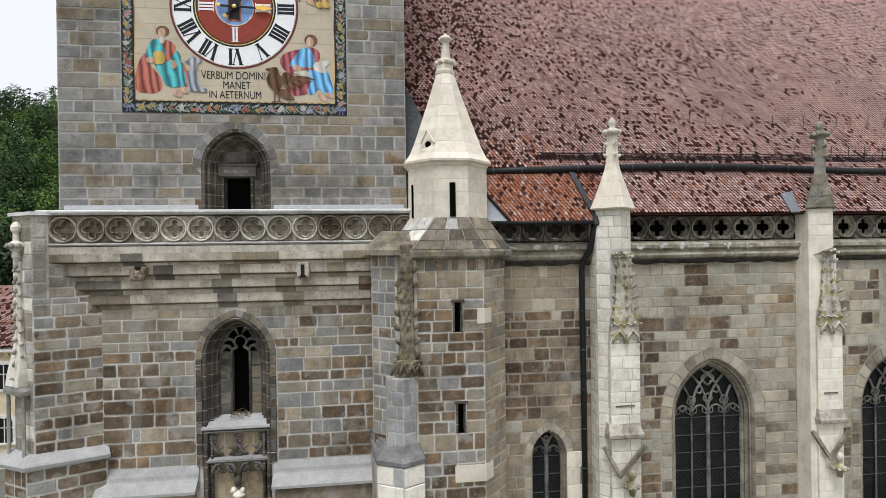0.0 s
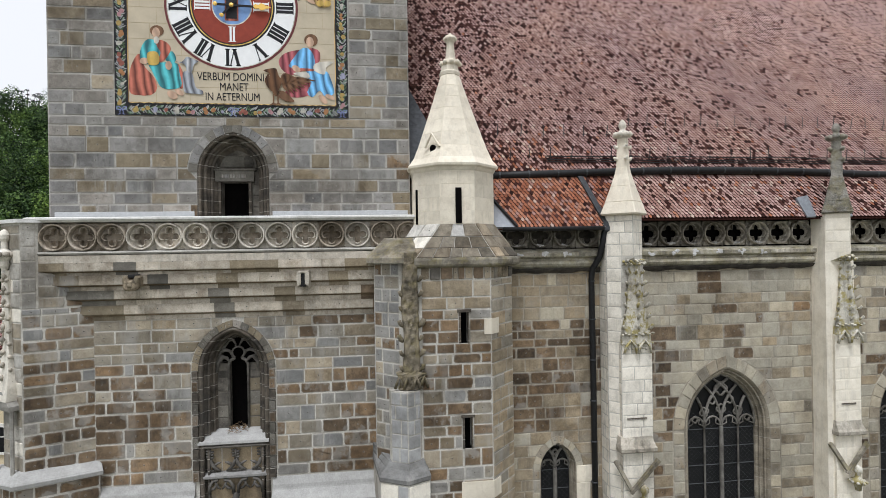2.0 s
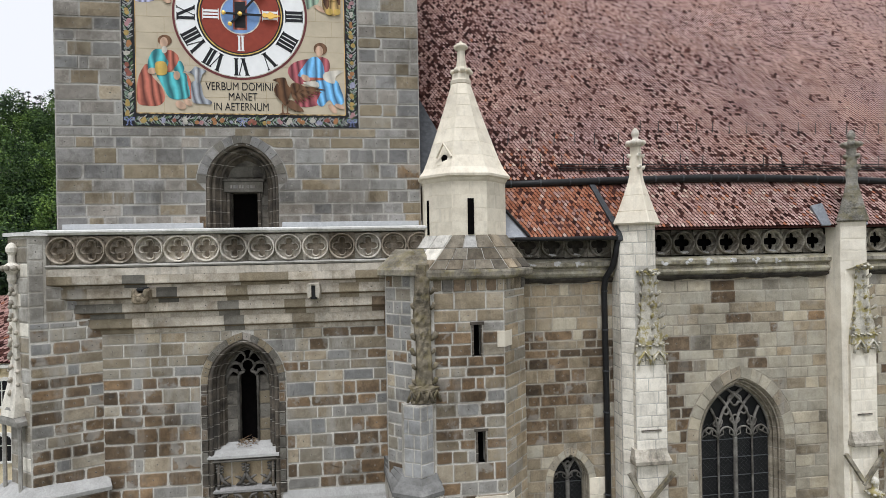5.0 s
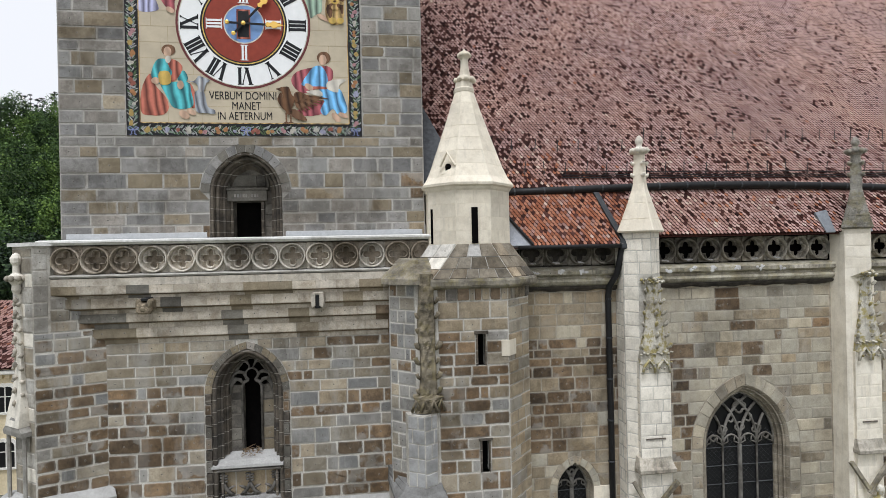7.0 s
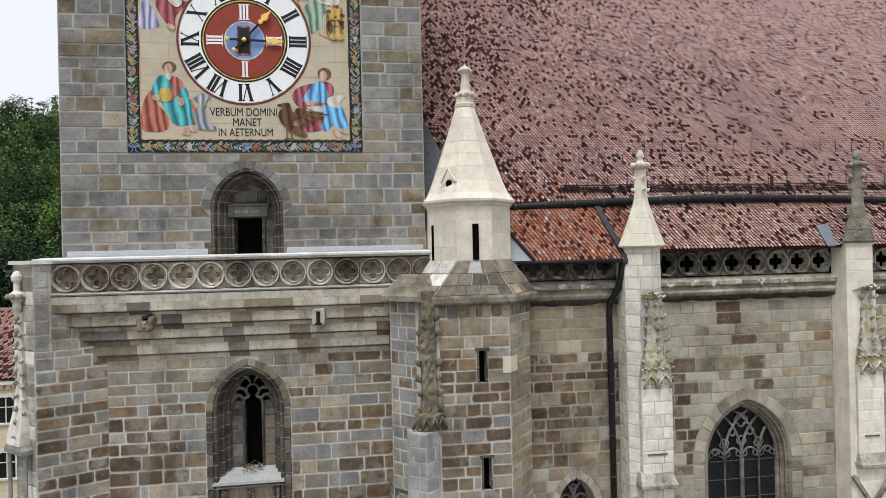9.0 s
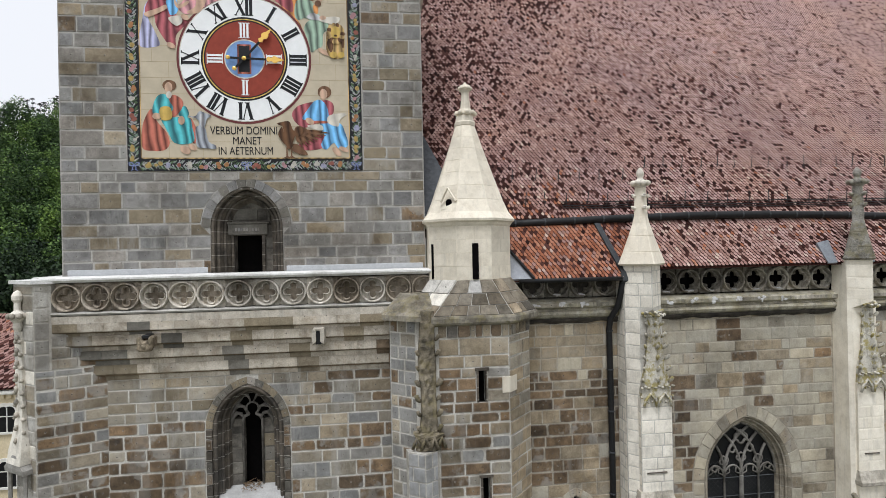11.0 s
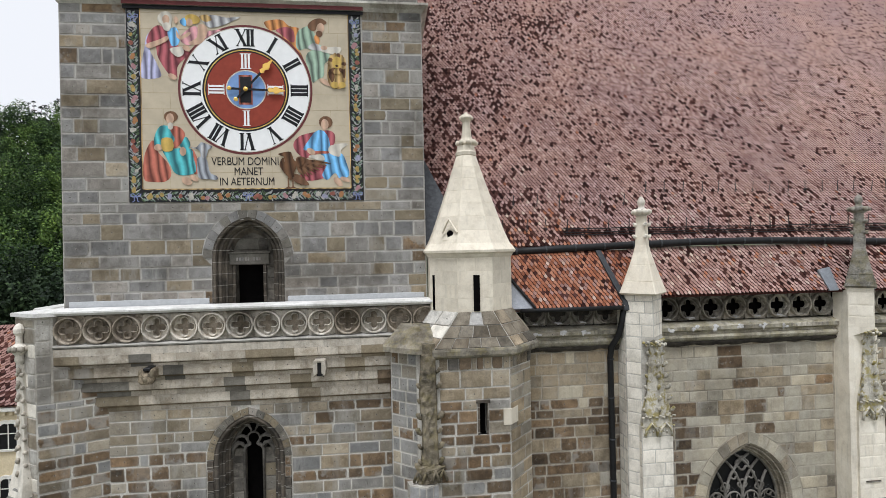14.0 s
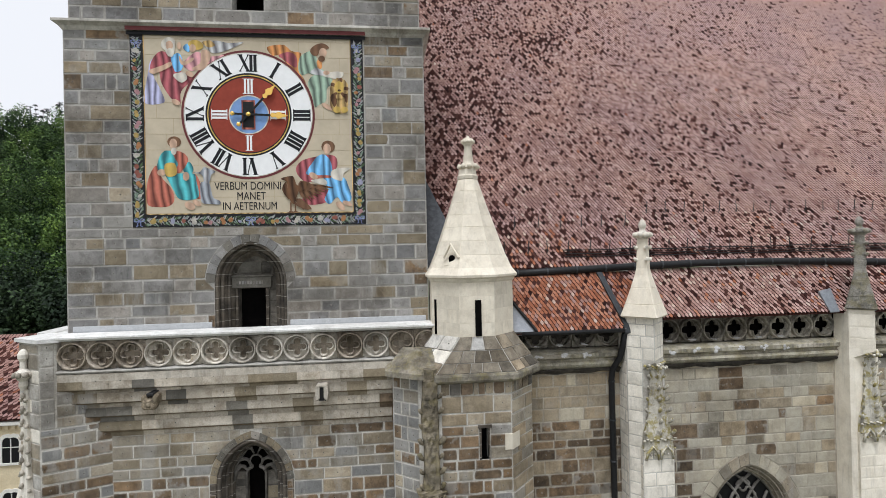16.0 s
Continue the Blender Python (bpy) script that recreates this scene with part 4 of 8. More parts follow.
# ---- aisle wall ----
aisle = thing("aisle_wall", 16, 20.25, 0, "long weathered beige stone church aisle wall with pointed windows", "wall", kind="structure")
ainv = aisle.matrix_basis.inverted()
AY = 20.25
win1, win2 = Arch(12.66, 1.87, 1.2, 6.6, 9.05), Arch(21.5, 1.87, 1.2, 6.6, 9.05)
small = Arch(5.46, 0.72, 2.2, 5.35, 6.38)
holes = [win1.grown(0.0), win2.grown(0.0), small, Box(13.88, 14.1, 10.6, 10.83)]
solid = [win1.grown(0.5), win2.grown(0.5), small.grown(0.30), Box(13.88, 14.1, 10.6, 10.83)]
awall = wall_core("wall", ainv @ Matrix.Translation((0, AY, 0)), (3.0, 32.0), 0, 13.3, holes, 0.9, MORTAR_DARK, aisle)


def pick_aisle(r, u, v):
    c, n = r.random(), clump(u, v, 4.4, 0.5)
    if u < 7.3:
        k = (0.62 if u < 5.4 else 0.45) + 0.7 * n if 6.9 < v < 11.2 else 0.03
        return (BURNT if c < 0.6 * k else BROWN if c < k else TAWNY if c < 0.85 else AISLE), c < k and r.random() < 0.5
    k = 0.6 if u < 10.4 and v < 10.9 else 0.3 if 12.8 < u < 16.5 and 8.2 < v < 11.6 else 0.06
    k = min(max(k + 0.45 * n, 0.02), 0.8)
    return (BURNT if c < 0.55 * k else BROWN if c < 0.8 * k else OCHRE if c < k else AISLE if c < 0.78 else BEIGE if c < 0.86 else TAWNY), c < k and r.random() < 0.55


lay_stones(awall, Matrix(), (3.4, 7.45), 3.6, 13.2, solid, R, pick_aisle, (0.38, 0.52), (0.5, 1.2), (0.002, 0.014), joint=0.011)
lay_stones(awall, Matrix(), (8.7, 16.5), 3.0, 13.2, solid, R, pick_aisle, (0.38, 0.52), (0.5, 1.45), (0.002, 0.014), limit=300, joint=0.011)
lay_stones(awall, Matrix(), (17.8, 20.6), 4.0, 13.2, solid, R, pick_aisle, (0.38, 0.5), (0.5, 1.3), (0.002, 0.014), limit=90, joint=0.011)
for z0, z1, x1 in ((3.4, 4.1, 6.9), (4.11, 4.78, 6.75), (4.79, 5.45, 6.85)):
    Geo().box(6.2, x1, AY - 0.035, AY + 0.05, z0, z1, 0.012).ob("replaced_block", CREAM, awall, Matrix.Translation((0, -AY, 0)), "fresh cream replacement block")
# cornice and pierced quatrefoil parapet of the aisle
SOOTCARVED = stone_mat("stained_carved_stone", (0.56, 0.52, 0.44), (0.33, 0.30, 0.245), (0.10, 0.09, 0.072), 0.75, tint=0.2, streak=0.75, bump=0.7, grain=0.25)
CORNICE = stone_mat("stained_cornice_stone", (0.43, 0.4, 0.325), (0.285, 0.262, 0.198), (0.105, 0.095, 0.07), 0.7, tint=0.15, streak=0.6, bump=0.8, soil=0.5, lichen=0.22)
GRIMCARVE = stone_mat("sooty_parapet_stone", (0.43, 0.395, 0.33), (0.2, 0.18, 0.145), (0.055, 0.049, 0.04), 0.8, tint=0.25, streak=0.6, bump=0.7, grain=0.3)
LIMEDRIP = stone_mat("white_lime_drip", (0.7, 0.69, 0.68), (0.5, 0.49, 0.475), (0.3, 0.29, 0.27), 0.6, tint=0.1, bump=0.4)
for x0, x1 in ((3.3, 7.7), (8.3, 16.9), (17.0, 32.0)):
    g = Geo()
    prof = [(0.0, 13.2), (-0.1, 13.26), (-0.2, 13.33), (-0.245, 13.43), (-0.22, 13.53), (-0.13, 13.56), (-0.12, 13.64), (-0.24, 13.68), (-0.28, 13.72), (-0.28, 13.86), (-0.2, 13.93), (0.0, 14.0), (0.3, 14.02)]
    n = max(2, int((x1 - x0) / 0.9))
    g.loft([[(x0 + (x1 - x0) * i / n, AY + o + R.uniform(-0.01, 0.01), z + R.uniform(-0.008, 0.008)) for o, z in prof] for i in range(n + 1)], closed=False)
    g.ob("cornice", CORNICE, aisle, ainv)
    Geo().loft([[(x, AY + 0.02, 13.07 + 0.04 * math.sin(3.1 * x)), (x, AY - 0.07, 13.09 + 0.04 * math.sin(5 * x)), (x, AY - 0.15, 13.17), (x, AY - 0.19, 13.25), (x, AY + 0.02, 13.27)] for x in [x0 + (x1 - x0) * q / 24 for q in range(25)]], True, True).ob("drip_course", BLACK_CRUST_SHADE, aisle, ainv, "black crusted drip course")
    x = x0 + 0.02
    while x < x1 - 0.2:
        w = min(R.uniform(0.7, 1.5), x1 - x)
        Geo().box(-w / 2 + 0.004, w / 2 - 0.004, -0.296, -0.1, -0.075, 0.075, 0.006).ob("cornice_block", R.choice((CORNICE, CORNICE, CORNICE, CORNICE, SOOTCARVED, BEIGE)), aisle, ainv @ Matrix.Translation((x + w / 2, AY, 13.79)))
        x += w
    # left bay: the eaves' shade is put into the backing's near-black colour
    # right bays: a black sheet paints the dark behind the pierced panels
    Geo().box(x0, x1, AY + (0.2 if x0 < 5 else 0.35), AY + 0.45, 13.9, 15.5).ob("parapet_backing", BLACK_CRUST_SHADE if x0 < 5 else DARK, aisle, ainv)
    Geo().box(x0, x1, AY - 0.03, AY + 0.3, 15.08, 15.3).ob("parapet_rail", SOOTCARVED, aisle, ainv)
am = quatrefoil_mesh(0.475, 0.485, 0.2, 0.14, (0.43, 0.31))
am.ob("quatrefoil_panel", SOOTPLAIN, aisle, ainv @ pose(2.98, AY + 0.02, 14.55), "sooty traceried panel")
fresh, grim = None, None
for k in range(30):
    x = 3.95 + 0.966 * k if k < 4 else 9.35 + 0.966 * (k - 4)
    if 17.0 < x < 17.6 or (k < 4 and x > 7.2):
        continue
    at = ainv @ pose(x, AY + 0.02, 14.55, 0, R.choice((0, 90, 180)), 0)
    dirty = x < 14
    if dirty and grim is None:
        grim = am.ob("quatrefoil_panel", GRIMCARVE, aisle, at, "soot-blackened traceried panel")
    elif not dirty and fresh is None:
        fresh = am.ob("quatrefoil_panel", SOOTCARVED, aisle, at)
    else:
        p = new("quatrefoil_panel", (grim if dirty else fresh).data)
        p.parent, p.matrix_basis = aisle, at
    if x < 15 and k != 3:
        g = Geo()
        for q in range(R.choice((3, 4, 5))):
            g.blob((x + R.uniform(-0.13, 0.13), AY - 0.292, 13.79 + R.uniform(-0.07, 0.07)), (R.uniform(0.04, 0.11), 0.014, R.uniform(0.04, 0.1)), 40 * k + q, 8, 6, 0.5)
            g.blob((x + R.uniform(-0.12, 0.12), AY + R.uniform(0.0, 0.03), 14.13 + R.uniform(-0.02, 0.05)), (R.uniform(0.05, 0.11), 0.05, R.uniform(0.025, 0.05)), 40 * k + q + 9, 8, 6, 0.5)
        g.ob("lime_drip", LIMEDRIP, aisle, ainv, "white lime drips on the cornice")


# ---- roofs ----
def tile_mat(name, a, b, c):
    m, n, l, s = shader(name, 0.85)
    geo = n.new("ShaderNodeNewGeometry")
    pos = geo.outputs["Position"]
    col = ramp(n, l, geo.outputs["Random Per Island"], [(0.0, a), (0.5, b), (1.0, c)])
    big = noise_node(n, l, pos, 0.35, 4, 0.6)
    col = mixed(n, l, 1.0, col, ramp(n, l, big, [(0.35, (0.91, 0.915, 0.96)), (0.5, (1.0, 1.0, 1.0)), (0.65, (1.08, 1.05, 0.99))]), "MULTIPLY")
    fine = noise_node(n, l, pos, 22.0, 4, 0.7)
    col = mixed(n, l, 1.0, col, ramp(n, l, fine, [(0.3, (0.7, 0.7, 0.7)), (0.7, (1.15, 1.15, 1.15))]), "MULTIPLY")
    l.new(col, s.inputs["Base Color"])
    bp = n.new("ShaderNodeBump")
    bp.inputs["Strength"].default_value, bp.inputs["Distance"].default_value = 0.4, 0.01
    l.new(fine, bp.inputs["Height"])
    l.new(bp.outputs[0], s.inputs["Normal"])
    return m


TILES = [tile_mat("faded_red_tile", (0.255, 0.142, 0.12), (0.295, 0.172, 0.147), (0.335, 0.205, 0.177)),
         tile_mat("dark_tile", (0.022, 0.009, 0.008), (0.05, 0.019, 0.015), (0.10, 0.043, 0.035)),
         tile_mat("orange_tile", (0.20, 0.07, 0.035), (0.32, 0.12, 0.065), (0.40, 0.20, 0.13)),
         tile_mat("pale_tile", (0.40, 0.29, 0.24), (0.47, 0.35, 0.29), (0.53, 0.42, 0.35)),
         tile_mat("rosy_tile", (0.375, 0.236, 0.206), (0.415, 0.270, 0.237), (0.455, 0.306, 0.271))]
TILES[1].node_tree.nodes["Principled BSDF"].inputs["Specular IOR Level"].default_value = 0.08


def tiled(name, parent, inv, origin, along, upward, length, height, tw, th, choose, left=None, seed=1, skew=0.0):
    """Courses of lapped pointed tiles on a roof plane, as one mesh."""
    rnd = random.Random(seed)
    o, a, u = Vector(origin), Vector(along).normalized(), Vector(upward).normalized()
    nrm = a.cross(u).normalized()
    if nrm.y > 0:
        nrm = -nrm
    verts, faces, ids = [], [], []
    rows, cols = int(height / th), int(length / tw)
    for j in range(rows):
        off = 0.5 * tw * (j % 2) + rnd.uniform(-0.12, 0.12) * tw
        for i in range(cols):
            s, t = i * tw + off, j * th
            if left and s < left(t):
                continue
            jit = rnd.uniform(-0.006, 0.006)
            lift = (0.06 + rnd.uniform(0, 0.03)) * (1 - 0.5 * min(1.0, t / 14))
            k = choose(rnd, s, t)
            w = tw * 0.41
            p = o + a * s + u * t
            q = [(-w, 0.62 * th), (-w * 0.62, 0.22 * th + jit), (0, 0.0 + jit), (w * 0.62, 0.22 * th + jit), (w, 0.62 * th), (w, 1.9 * th), (-w, 1.9 * th)]
            n0 = len(verts)
            for x, z in q:
                h = lift * (1 - z / (1.9 * th)) + 0.004
                verts.append(p + a * x + u * z + nrm * h)
            for x, z in q[:5]:
                verts.append(p + a * x + u * (z + 0.004) + nrm * 0.0)
            faces.append(tuple(n0 + i2 for i2 in range(7)))
            ids.append(k)
            # edge faces mostly take the dark tile colour, painting the courses' shadow lines
            edge_shade_id = 1 if t < 4 or rnd.random() > (t - 4) / 16 else k
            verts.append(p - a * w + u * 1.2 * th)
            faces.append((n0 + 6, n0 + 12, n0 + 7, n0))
            ids.append(edge_shade_id)
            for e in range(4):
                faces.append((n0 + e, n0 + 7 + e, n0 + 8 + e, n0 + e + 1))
                ids.append(edge_shade_id)
    ob = mesh_ob(name, [inv @ v for v in verts], faces, TILES, parent, None, mat_ids=ids)
    return tagged(ob, kind="stuff")


SL = Vector((0, 1, 1.6)).normalized()


def choose_nave(r, s, t):
    c = 0.8 * clump(s, t, 3.1, 1.3) + 0.6 * clump(s, t, 8.0, 0.2)
    dark = 0.135 * max(0.3, 1.25 - 0.04 * s) + max(-0.3, c) * 0.17
    dark += 0.22 * max(0, 1 - s / 5.5) + 0.16 * max(0, clump(s, t, 1.7, 0.28)) * max(0, 1 - s / 16)
    dark += 0.3 * math.exp(-((s - 6.4) / 2.6) ** 2 - ((t - 14.2) / 1.6) ** 2) + 0.22 * math.exp(-((s - 2.2) / 1.5) ** 2 - ((t - 9.3) / 1.3) ** 2)
    if t < 2.6:
        dark += 0.06
    # the snow rail's shadow band is painted in with extra dark tiles
    if 0.35 < t < 0.68 and s > 5.4:
        dark += 0.5
    if r.random() < min(dark, 0.8):
        return 1
    if t < 1.8 and r.random() < 0.7 * max(0, 1 - s / 8) * (1 - t / 1.8):
        return 2
    x = r.random()
    if x < 0.12 + 0.03 * s + 0.012 * t:
        x = r.random()
        return 4 if x < 0.95 or t > 2.6 else 3
    return 0 if r.random() < (0.985 if t > 2.6 else 0.9) else 3 if r.random() < 0.7 else 2


def choose_low(r, s, t):
    c = clump(s, t, 5.5, 1.1)
    if r.random() < 0.07 + max(0, c - 0.05) * 0.5:
        return 1
    x = r.random()
    return (0 if x < 0.5 else 4 if x < 0.88 else 2 if x < 0.94 else 3)


def choose_orange(r, s, t):
    x = r.random()
    return 2 if x < 0.64 else 1 if x < 0.8 else 3 if x < 0.84 else 0


nave = thing("nave_roof", 14, 21, 17, "steep nave roof of faded red tiles with dark mossy ones", "roof", kind="structure")
ninv = nave.matrix_basis.inverted()
NY, NZ = 20.95, 17.1
g = Geo()
g.loft([[(-0.15, NY, NZ), (-0.15, NY + 14, NZ + 22.4), (-0.15, NY + 28, NZ)], [(34, NY, NZ), (34, NY + 14, NZ + 22.4), (34, NY + 28, NZ)]], True, True)
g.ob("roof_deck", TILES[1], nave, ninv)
tiled("tiles", nave, ninv, (-0.1, NY, NZ + 0.02), (1, 0, 0), SL, 33.5, 20.5, 0.155, 0.14, choose_nave, seed=4)
low_roof = thing("aisle_roof", 14, 20, 15.2, "narrow lean-to aisle roof of red tiles", "roof", kind="structure")
linv = low_roof.matrix_basis.inverted()
EY, EZ = 19.74, 15.12
SLL = Vector((0, 1.1, 1.82)).normalized()
for x0, x1, fn, seed in ((2.2, 8.0, choose_orange, 7), (8.0, 16.9, choose_low, 8), (16.9, 33.0, choose_low, 9)):
    low = 0.32 if x0 < 4 else 0.0
    g = Geo().loft([[(x, EY - 0.604 * low, EZ - 0.05 - low), (x, EY + 1.1, EZ + 1.80), (x, EY + 1.3, EZ + 1.80), (x, EY + 1.3, EZ - 0.05 - low)] for x in (x0, x1)], True, True)
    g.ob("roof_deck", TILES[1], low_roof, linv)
    tiled("tiles", low_roof, linv, (x0 + 0.05, EY - 0.04 - 0.604 * low, EZ - low), (1, 0, 0), SLL, x1 - x0, 2.1 + 1.17 * low, 0.16, 0.14, fn, left=(lambda t: 1.5 * (1 - t / 2.45)) if x0 < 4 else None, seed=seed)
# gutters
gut = thing("roof_gutter", 14, 20.75, 17, "thick black half-round roof gutter along the nave eaves", "gutter")
gp = [(2.6, 16.93), (5, 17.02), (8, 17.12), (11, 17.2), (14, 17.2), (17, 17.14), (20, 17.04), (33, 16.9)]
Geo().tube([(x, 20.76, z) for x, z in gp], 0.15, 10).ob("gutter_tube", IRON, gut, gut.matrix_basis.inverted(), smooth=True)
for k in range(24):
    x = 3.4 + 1.2 * k
    z = float(np.interp(x, [p[0] for p in gp], [p[1] for p in gp]))
    Geo().tube([(x - 0.03, 20.76, z), (x + 0.03, 20.76, z)], 0.17, 10).ob("joint_band", LEAD, gut, gut.matrix_basis.inverted())
gut2 = thing("eaves_gutter", 5.3, 19.85, 15.15, "black metal gutter along the small orange roof", "gutter")
Geo().tube([(x, 19.47, 14.78) for x in (3.2, 5.0, 7.15)], 0.085, 8).ob("gutter_tube", IRON, gut2, gut2.matrix_basis.inverted(), smooth=True)
pipe = thing("downpipe", 7.05, 20.1, 0, "black metal rainwater downpipe with brackets on the wall", "downpipe")
pv = pipe.matrix_basis.inverted()
Geo().tube([(7.24, 19.6, 14.75), (7.18, 19.68, 14.2), (7.1, 19.78, 13.7), (6.9, 20.02, 13.2), (6.87, 20.08, 12.8), (6.9, 20.1, 8), (6.9, 20.1, 0.1)], 0.115, 10).ob("pipe", IRON, pipe, pv, smooth=True)
for z in (12.7, 11.2, 9.6, 8.0, 6.4, 4.8):
    Geo().lathe(6.885, 20.095, [(0.118, z), (0.135, z + 0.01), (0.135, z + 0.05), (0.118, z + 0.06)], 10).ob("bracket", LEAD, pipe, pv)
cable = thing("lightning_cable", 7.32, 20.2, 0, "thin brown lightning cable running down the wall", "cable")
Geo().tube([(7.30, 20.21, 14.0), (7.31, 20.2, 10), (7.33, 20.21, 5), (7.33, 20.21, 0)], 0.022, 6).ob("wire", BROWN, cable, cable.matrix_basis.inverted())
# valley boards and flashings
SHEET = plain_mat("pale_grey_sheet", (0.24, 0.25, 0.27), (0.33, 0.34, 0.36), 0.6, 0.2)
fl = thing("roof_flashing", 5, 20.4, 15, "dark folded sheet-metal flashing beside the small roof", "flashing")
fv = fl.matrix_basis.inverted()
Geo().loft([[(x + w, EY + 1.1 * f - 0.855 * h, EZ + 1.8 * f + 0.52 * h) for w, h in ((-0.11, 0.16), (0.11, 0.16), (0.11, 0.0), (-0.11, 0.0))] for x, f in ((6.72, 0.97), (7.26, -0.1))] + [[(7.15, 19.42, 14.7), (7.37, 19.42, 14.7), (7.37, 19.6, 14.55), (7.15, 19.6, 14.55)]], True, True).ob("valley_board", LEAD, fl, fv)
Geo().loft([[(1.6, 20.84, 16.98), (2.25, 20.78, 16.98), (2.25, 21.0, 16.8), (1.6, 21.0, 16.8)], [(2.7, 19.5, 14.86), (3.7, 19.5, 14.86), (3.7, 19.67, 14.7), (2.7, 19.67, 14.7)]], True, True).ob("side_flashing", SHEET, fl, fv, "pale grey sheet flashing")
Geo().tube([(2.3, 20.74, 17.02), (3.0, 20.1, 15.92), (3.75, 19.44, 14.88)], 0.06, 6).ob("flashing_rim", IRON, fl, fv)
Geo().loft([[(-0.18, 20.9, 17.0), (1.6, 20.9, 17.0), (1.6, 20.95, 16.9), (-0.18, 20.95, 16.9)], [(-0.18, 23.4, 21.0), (0.0, 23.4, 21.0), (0.0, 23.45, 20.9), (-0.18, 23.45, 20.9)]], True, True).ob("valley_flashing", LEAD, fl, fv @ Matrix.Translation((0, -0.15, 0.12)))


for x0, x1 in ((15.85, 16.25), (17.4, 17.9)):
    Geo().loft([[(x0, EY - 0.12, EZ + 0.02), (x1, EY - 0.12, EZ + 0.05), (x1, EY - 0.06, EZ), (x0, EY - 0.06, EZ)], [(x0 - 0.12, EY + 0.3, EZ + 0.85), (x1, EY + 0.3, EZ + 0.95), (x1, EY + 0.4, EZ + 0.8), (x0 - 0.12, EY + 0.4, EZ + 0.75)]], True, True).ob("pinnacle_flashing", LEADPALE, fl, fv, "folded grey lead sheet")


# ---- aisle windows: moulded jambs, stone tracery, leaded panes ----
JAMB = stone_mat("weathered_jamb_stone", (0.38, 0.335, 0.26), (0.25, 0.218, 0.168), (0.11, 0.095, 0.075), 0.6, tint=0.1, streak=0.3, courses=0.43)


def church_window(arch, inset, lights, name, label):
    w = thing(name, arch.u, AY + 0.5, arch.sill, label, "window", "aisle windows", "structure")
    wi = w.matrix_basis.inverted() @ Matrix.Translation((0, AY, 0))
    k = inset / 0.4
    sweep(arch.path(12), [(0.02, -0.012), (-0.02, 0.02), (-0.07 * k, 0.05), (-0.09 * k, 0.1)] + roll(-0.14 * k, 0.13, 0.045 * k) + [(-0.17 * k, 0.21), (-0.24 * k, 0.22)] + roll(-0.28 * k, 0.26, 0.035 * k) + [(-0.3 * k, 0.33), (-0.36 * k, 0.34), (-0.4 * k, 0.38), (-0.4 * k, 0.75)], "jamb_moulding", JAMB, w, wi, "", True)
    inner = arch.grown(-inset)
    yb = 0.4
    g = Geo()
    pts = inner.path(8)
    g.add([(u, yb + 0.06, v) for u, v in pts], [tuple(range(len(pts)))[::-1]])
    g.ob("pane", GLASS, w, wi, "dark leaded glass")
    half = inner.half
    lw = 2 * half / lights
    g = Geo()
    for i in range(1, lights):
        x = inner.u - half + lw * i
        g.tube([(x, yb, inner.sill), (x, yb, inner.spring - 0.1)], 0.042 if i * 2 != lights else 0.085, 8)
    g.ob("mullion", TRACERY, w, wi, "weathered stone mullions")
    g = Geo()
    for i in range(lights):
        x = inner.u - half + lw * (i + 0.5)
        r = lw * 0.48
        g.tube([(x - r * math.cos(t), yb, inner.spring - 0.12 + 1.25 * r * math.sin(t)) for t in [math.pi * q / 10 for q in range(11)]], 0.04, 6)
        for sd in (-1, 1):
            g.tube([(x + sd * r * 0.95, yb, inner.spring - 0.05), (x + sd * r * 0.35, yb, inner.spring + 0.12 * r), (x + sd * r * 0.45, yb, inner.spring + 0.75 * r)], [0.035, 0.02, 0.03], 5)
    # crossing curved bars in the head, with small cusped foils between them
    for i in range(lights + 1):
        for sd in (-1, 1):
            q = []
            x0 = inner.u - half + lw * i
            for t in range(22):
                a = 1.45 * t / 21
                px, pz = x0 + sd * (inner.R - inner.R * math.cos(a)), inner.spring + inner.R * math.sin(a)
                sp = inner.span(pz)
                if not sp or not (sp[0] - 0.03 <= px <= sp[1] + 0.03):
                    break
                q.append((px, yb, pz))
            if len(q) > 2:
                g.tube(q, 0.055, 6)
    if lights > 2:
        for fx, fz, fr, tw in ((-1.0, 0.52, 0.2, 0.4), (1.0, 0.52, 0.2, 0.4), (0.0, 0.62, 0.2, 0.0), (-0.52, 1.0, 0.16, 0.3), (0.52, 1.0, 0.16, 0.3), (-1.55, 0.22, 0.13, 0.2), (1.55, 0.22, 0.13, 0.2)):
            c = (inner.u + fx * lw, inner.spring + fz)
            g.tube([(c[0] + fr * polar_quatrefoil(t, 0.5, 0.5) * math.cos(t + tw), yb, c[1] + fr * polar_quatrefoil(t, 0.5, 0.5) * math.sin(t + tw)) for t in [2 * math.pi * k / 28 for k in range(28)]], 0.042, 5, closed=True)
    top = inner.apex - 0.36 * half / 1.43
    g.tube([(inner.u + 0.27 * half / 1.43 * polar_quatrefoil(t, 0.45, 0.5) * math.cos(t), yb, top - 0.22 + 0.27 * half / 1.43 * polar_quatrefoil(t, 0.45, 0.5) * math.sin(t)) for t in [2 * math.pi * q / 32 for q in range(32)]], 0.05, 6, closed=True)
    g.ob("tracery", TRACERY, w, wi, "sooty flowing stone tracery", smooth=True)
    g = Geo()
    bars = int((inner.spring - 3.0) / 0.75) + 1
    for j in range(bars):
        g.box(inner.u - half, inner.u + half, yb + 0.02, yb + 0.045, inner.spring - 0.2 - 0.75 * j, inner.spring - 0.175 - 0.75 * j)
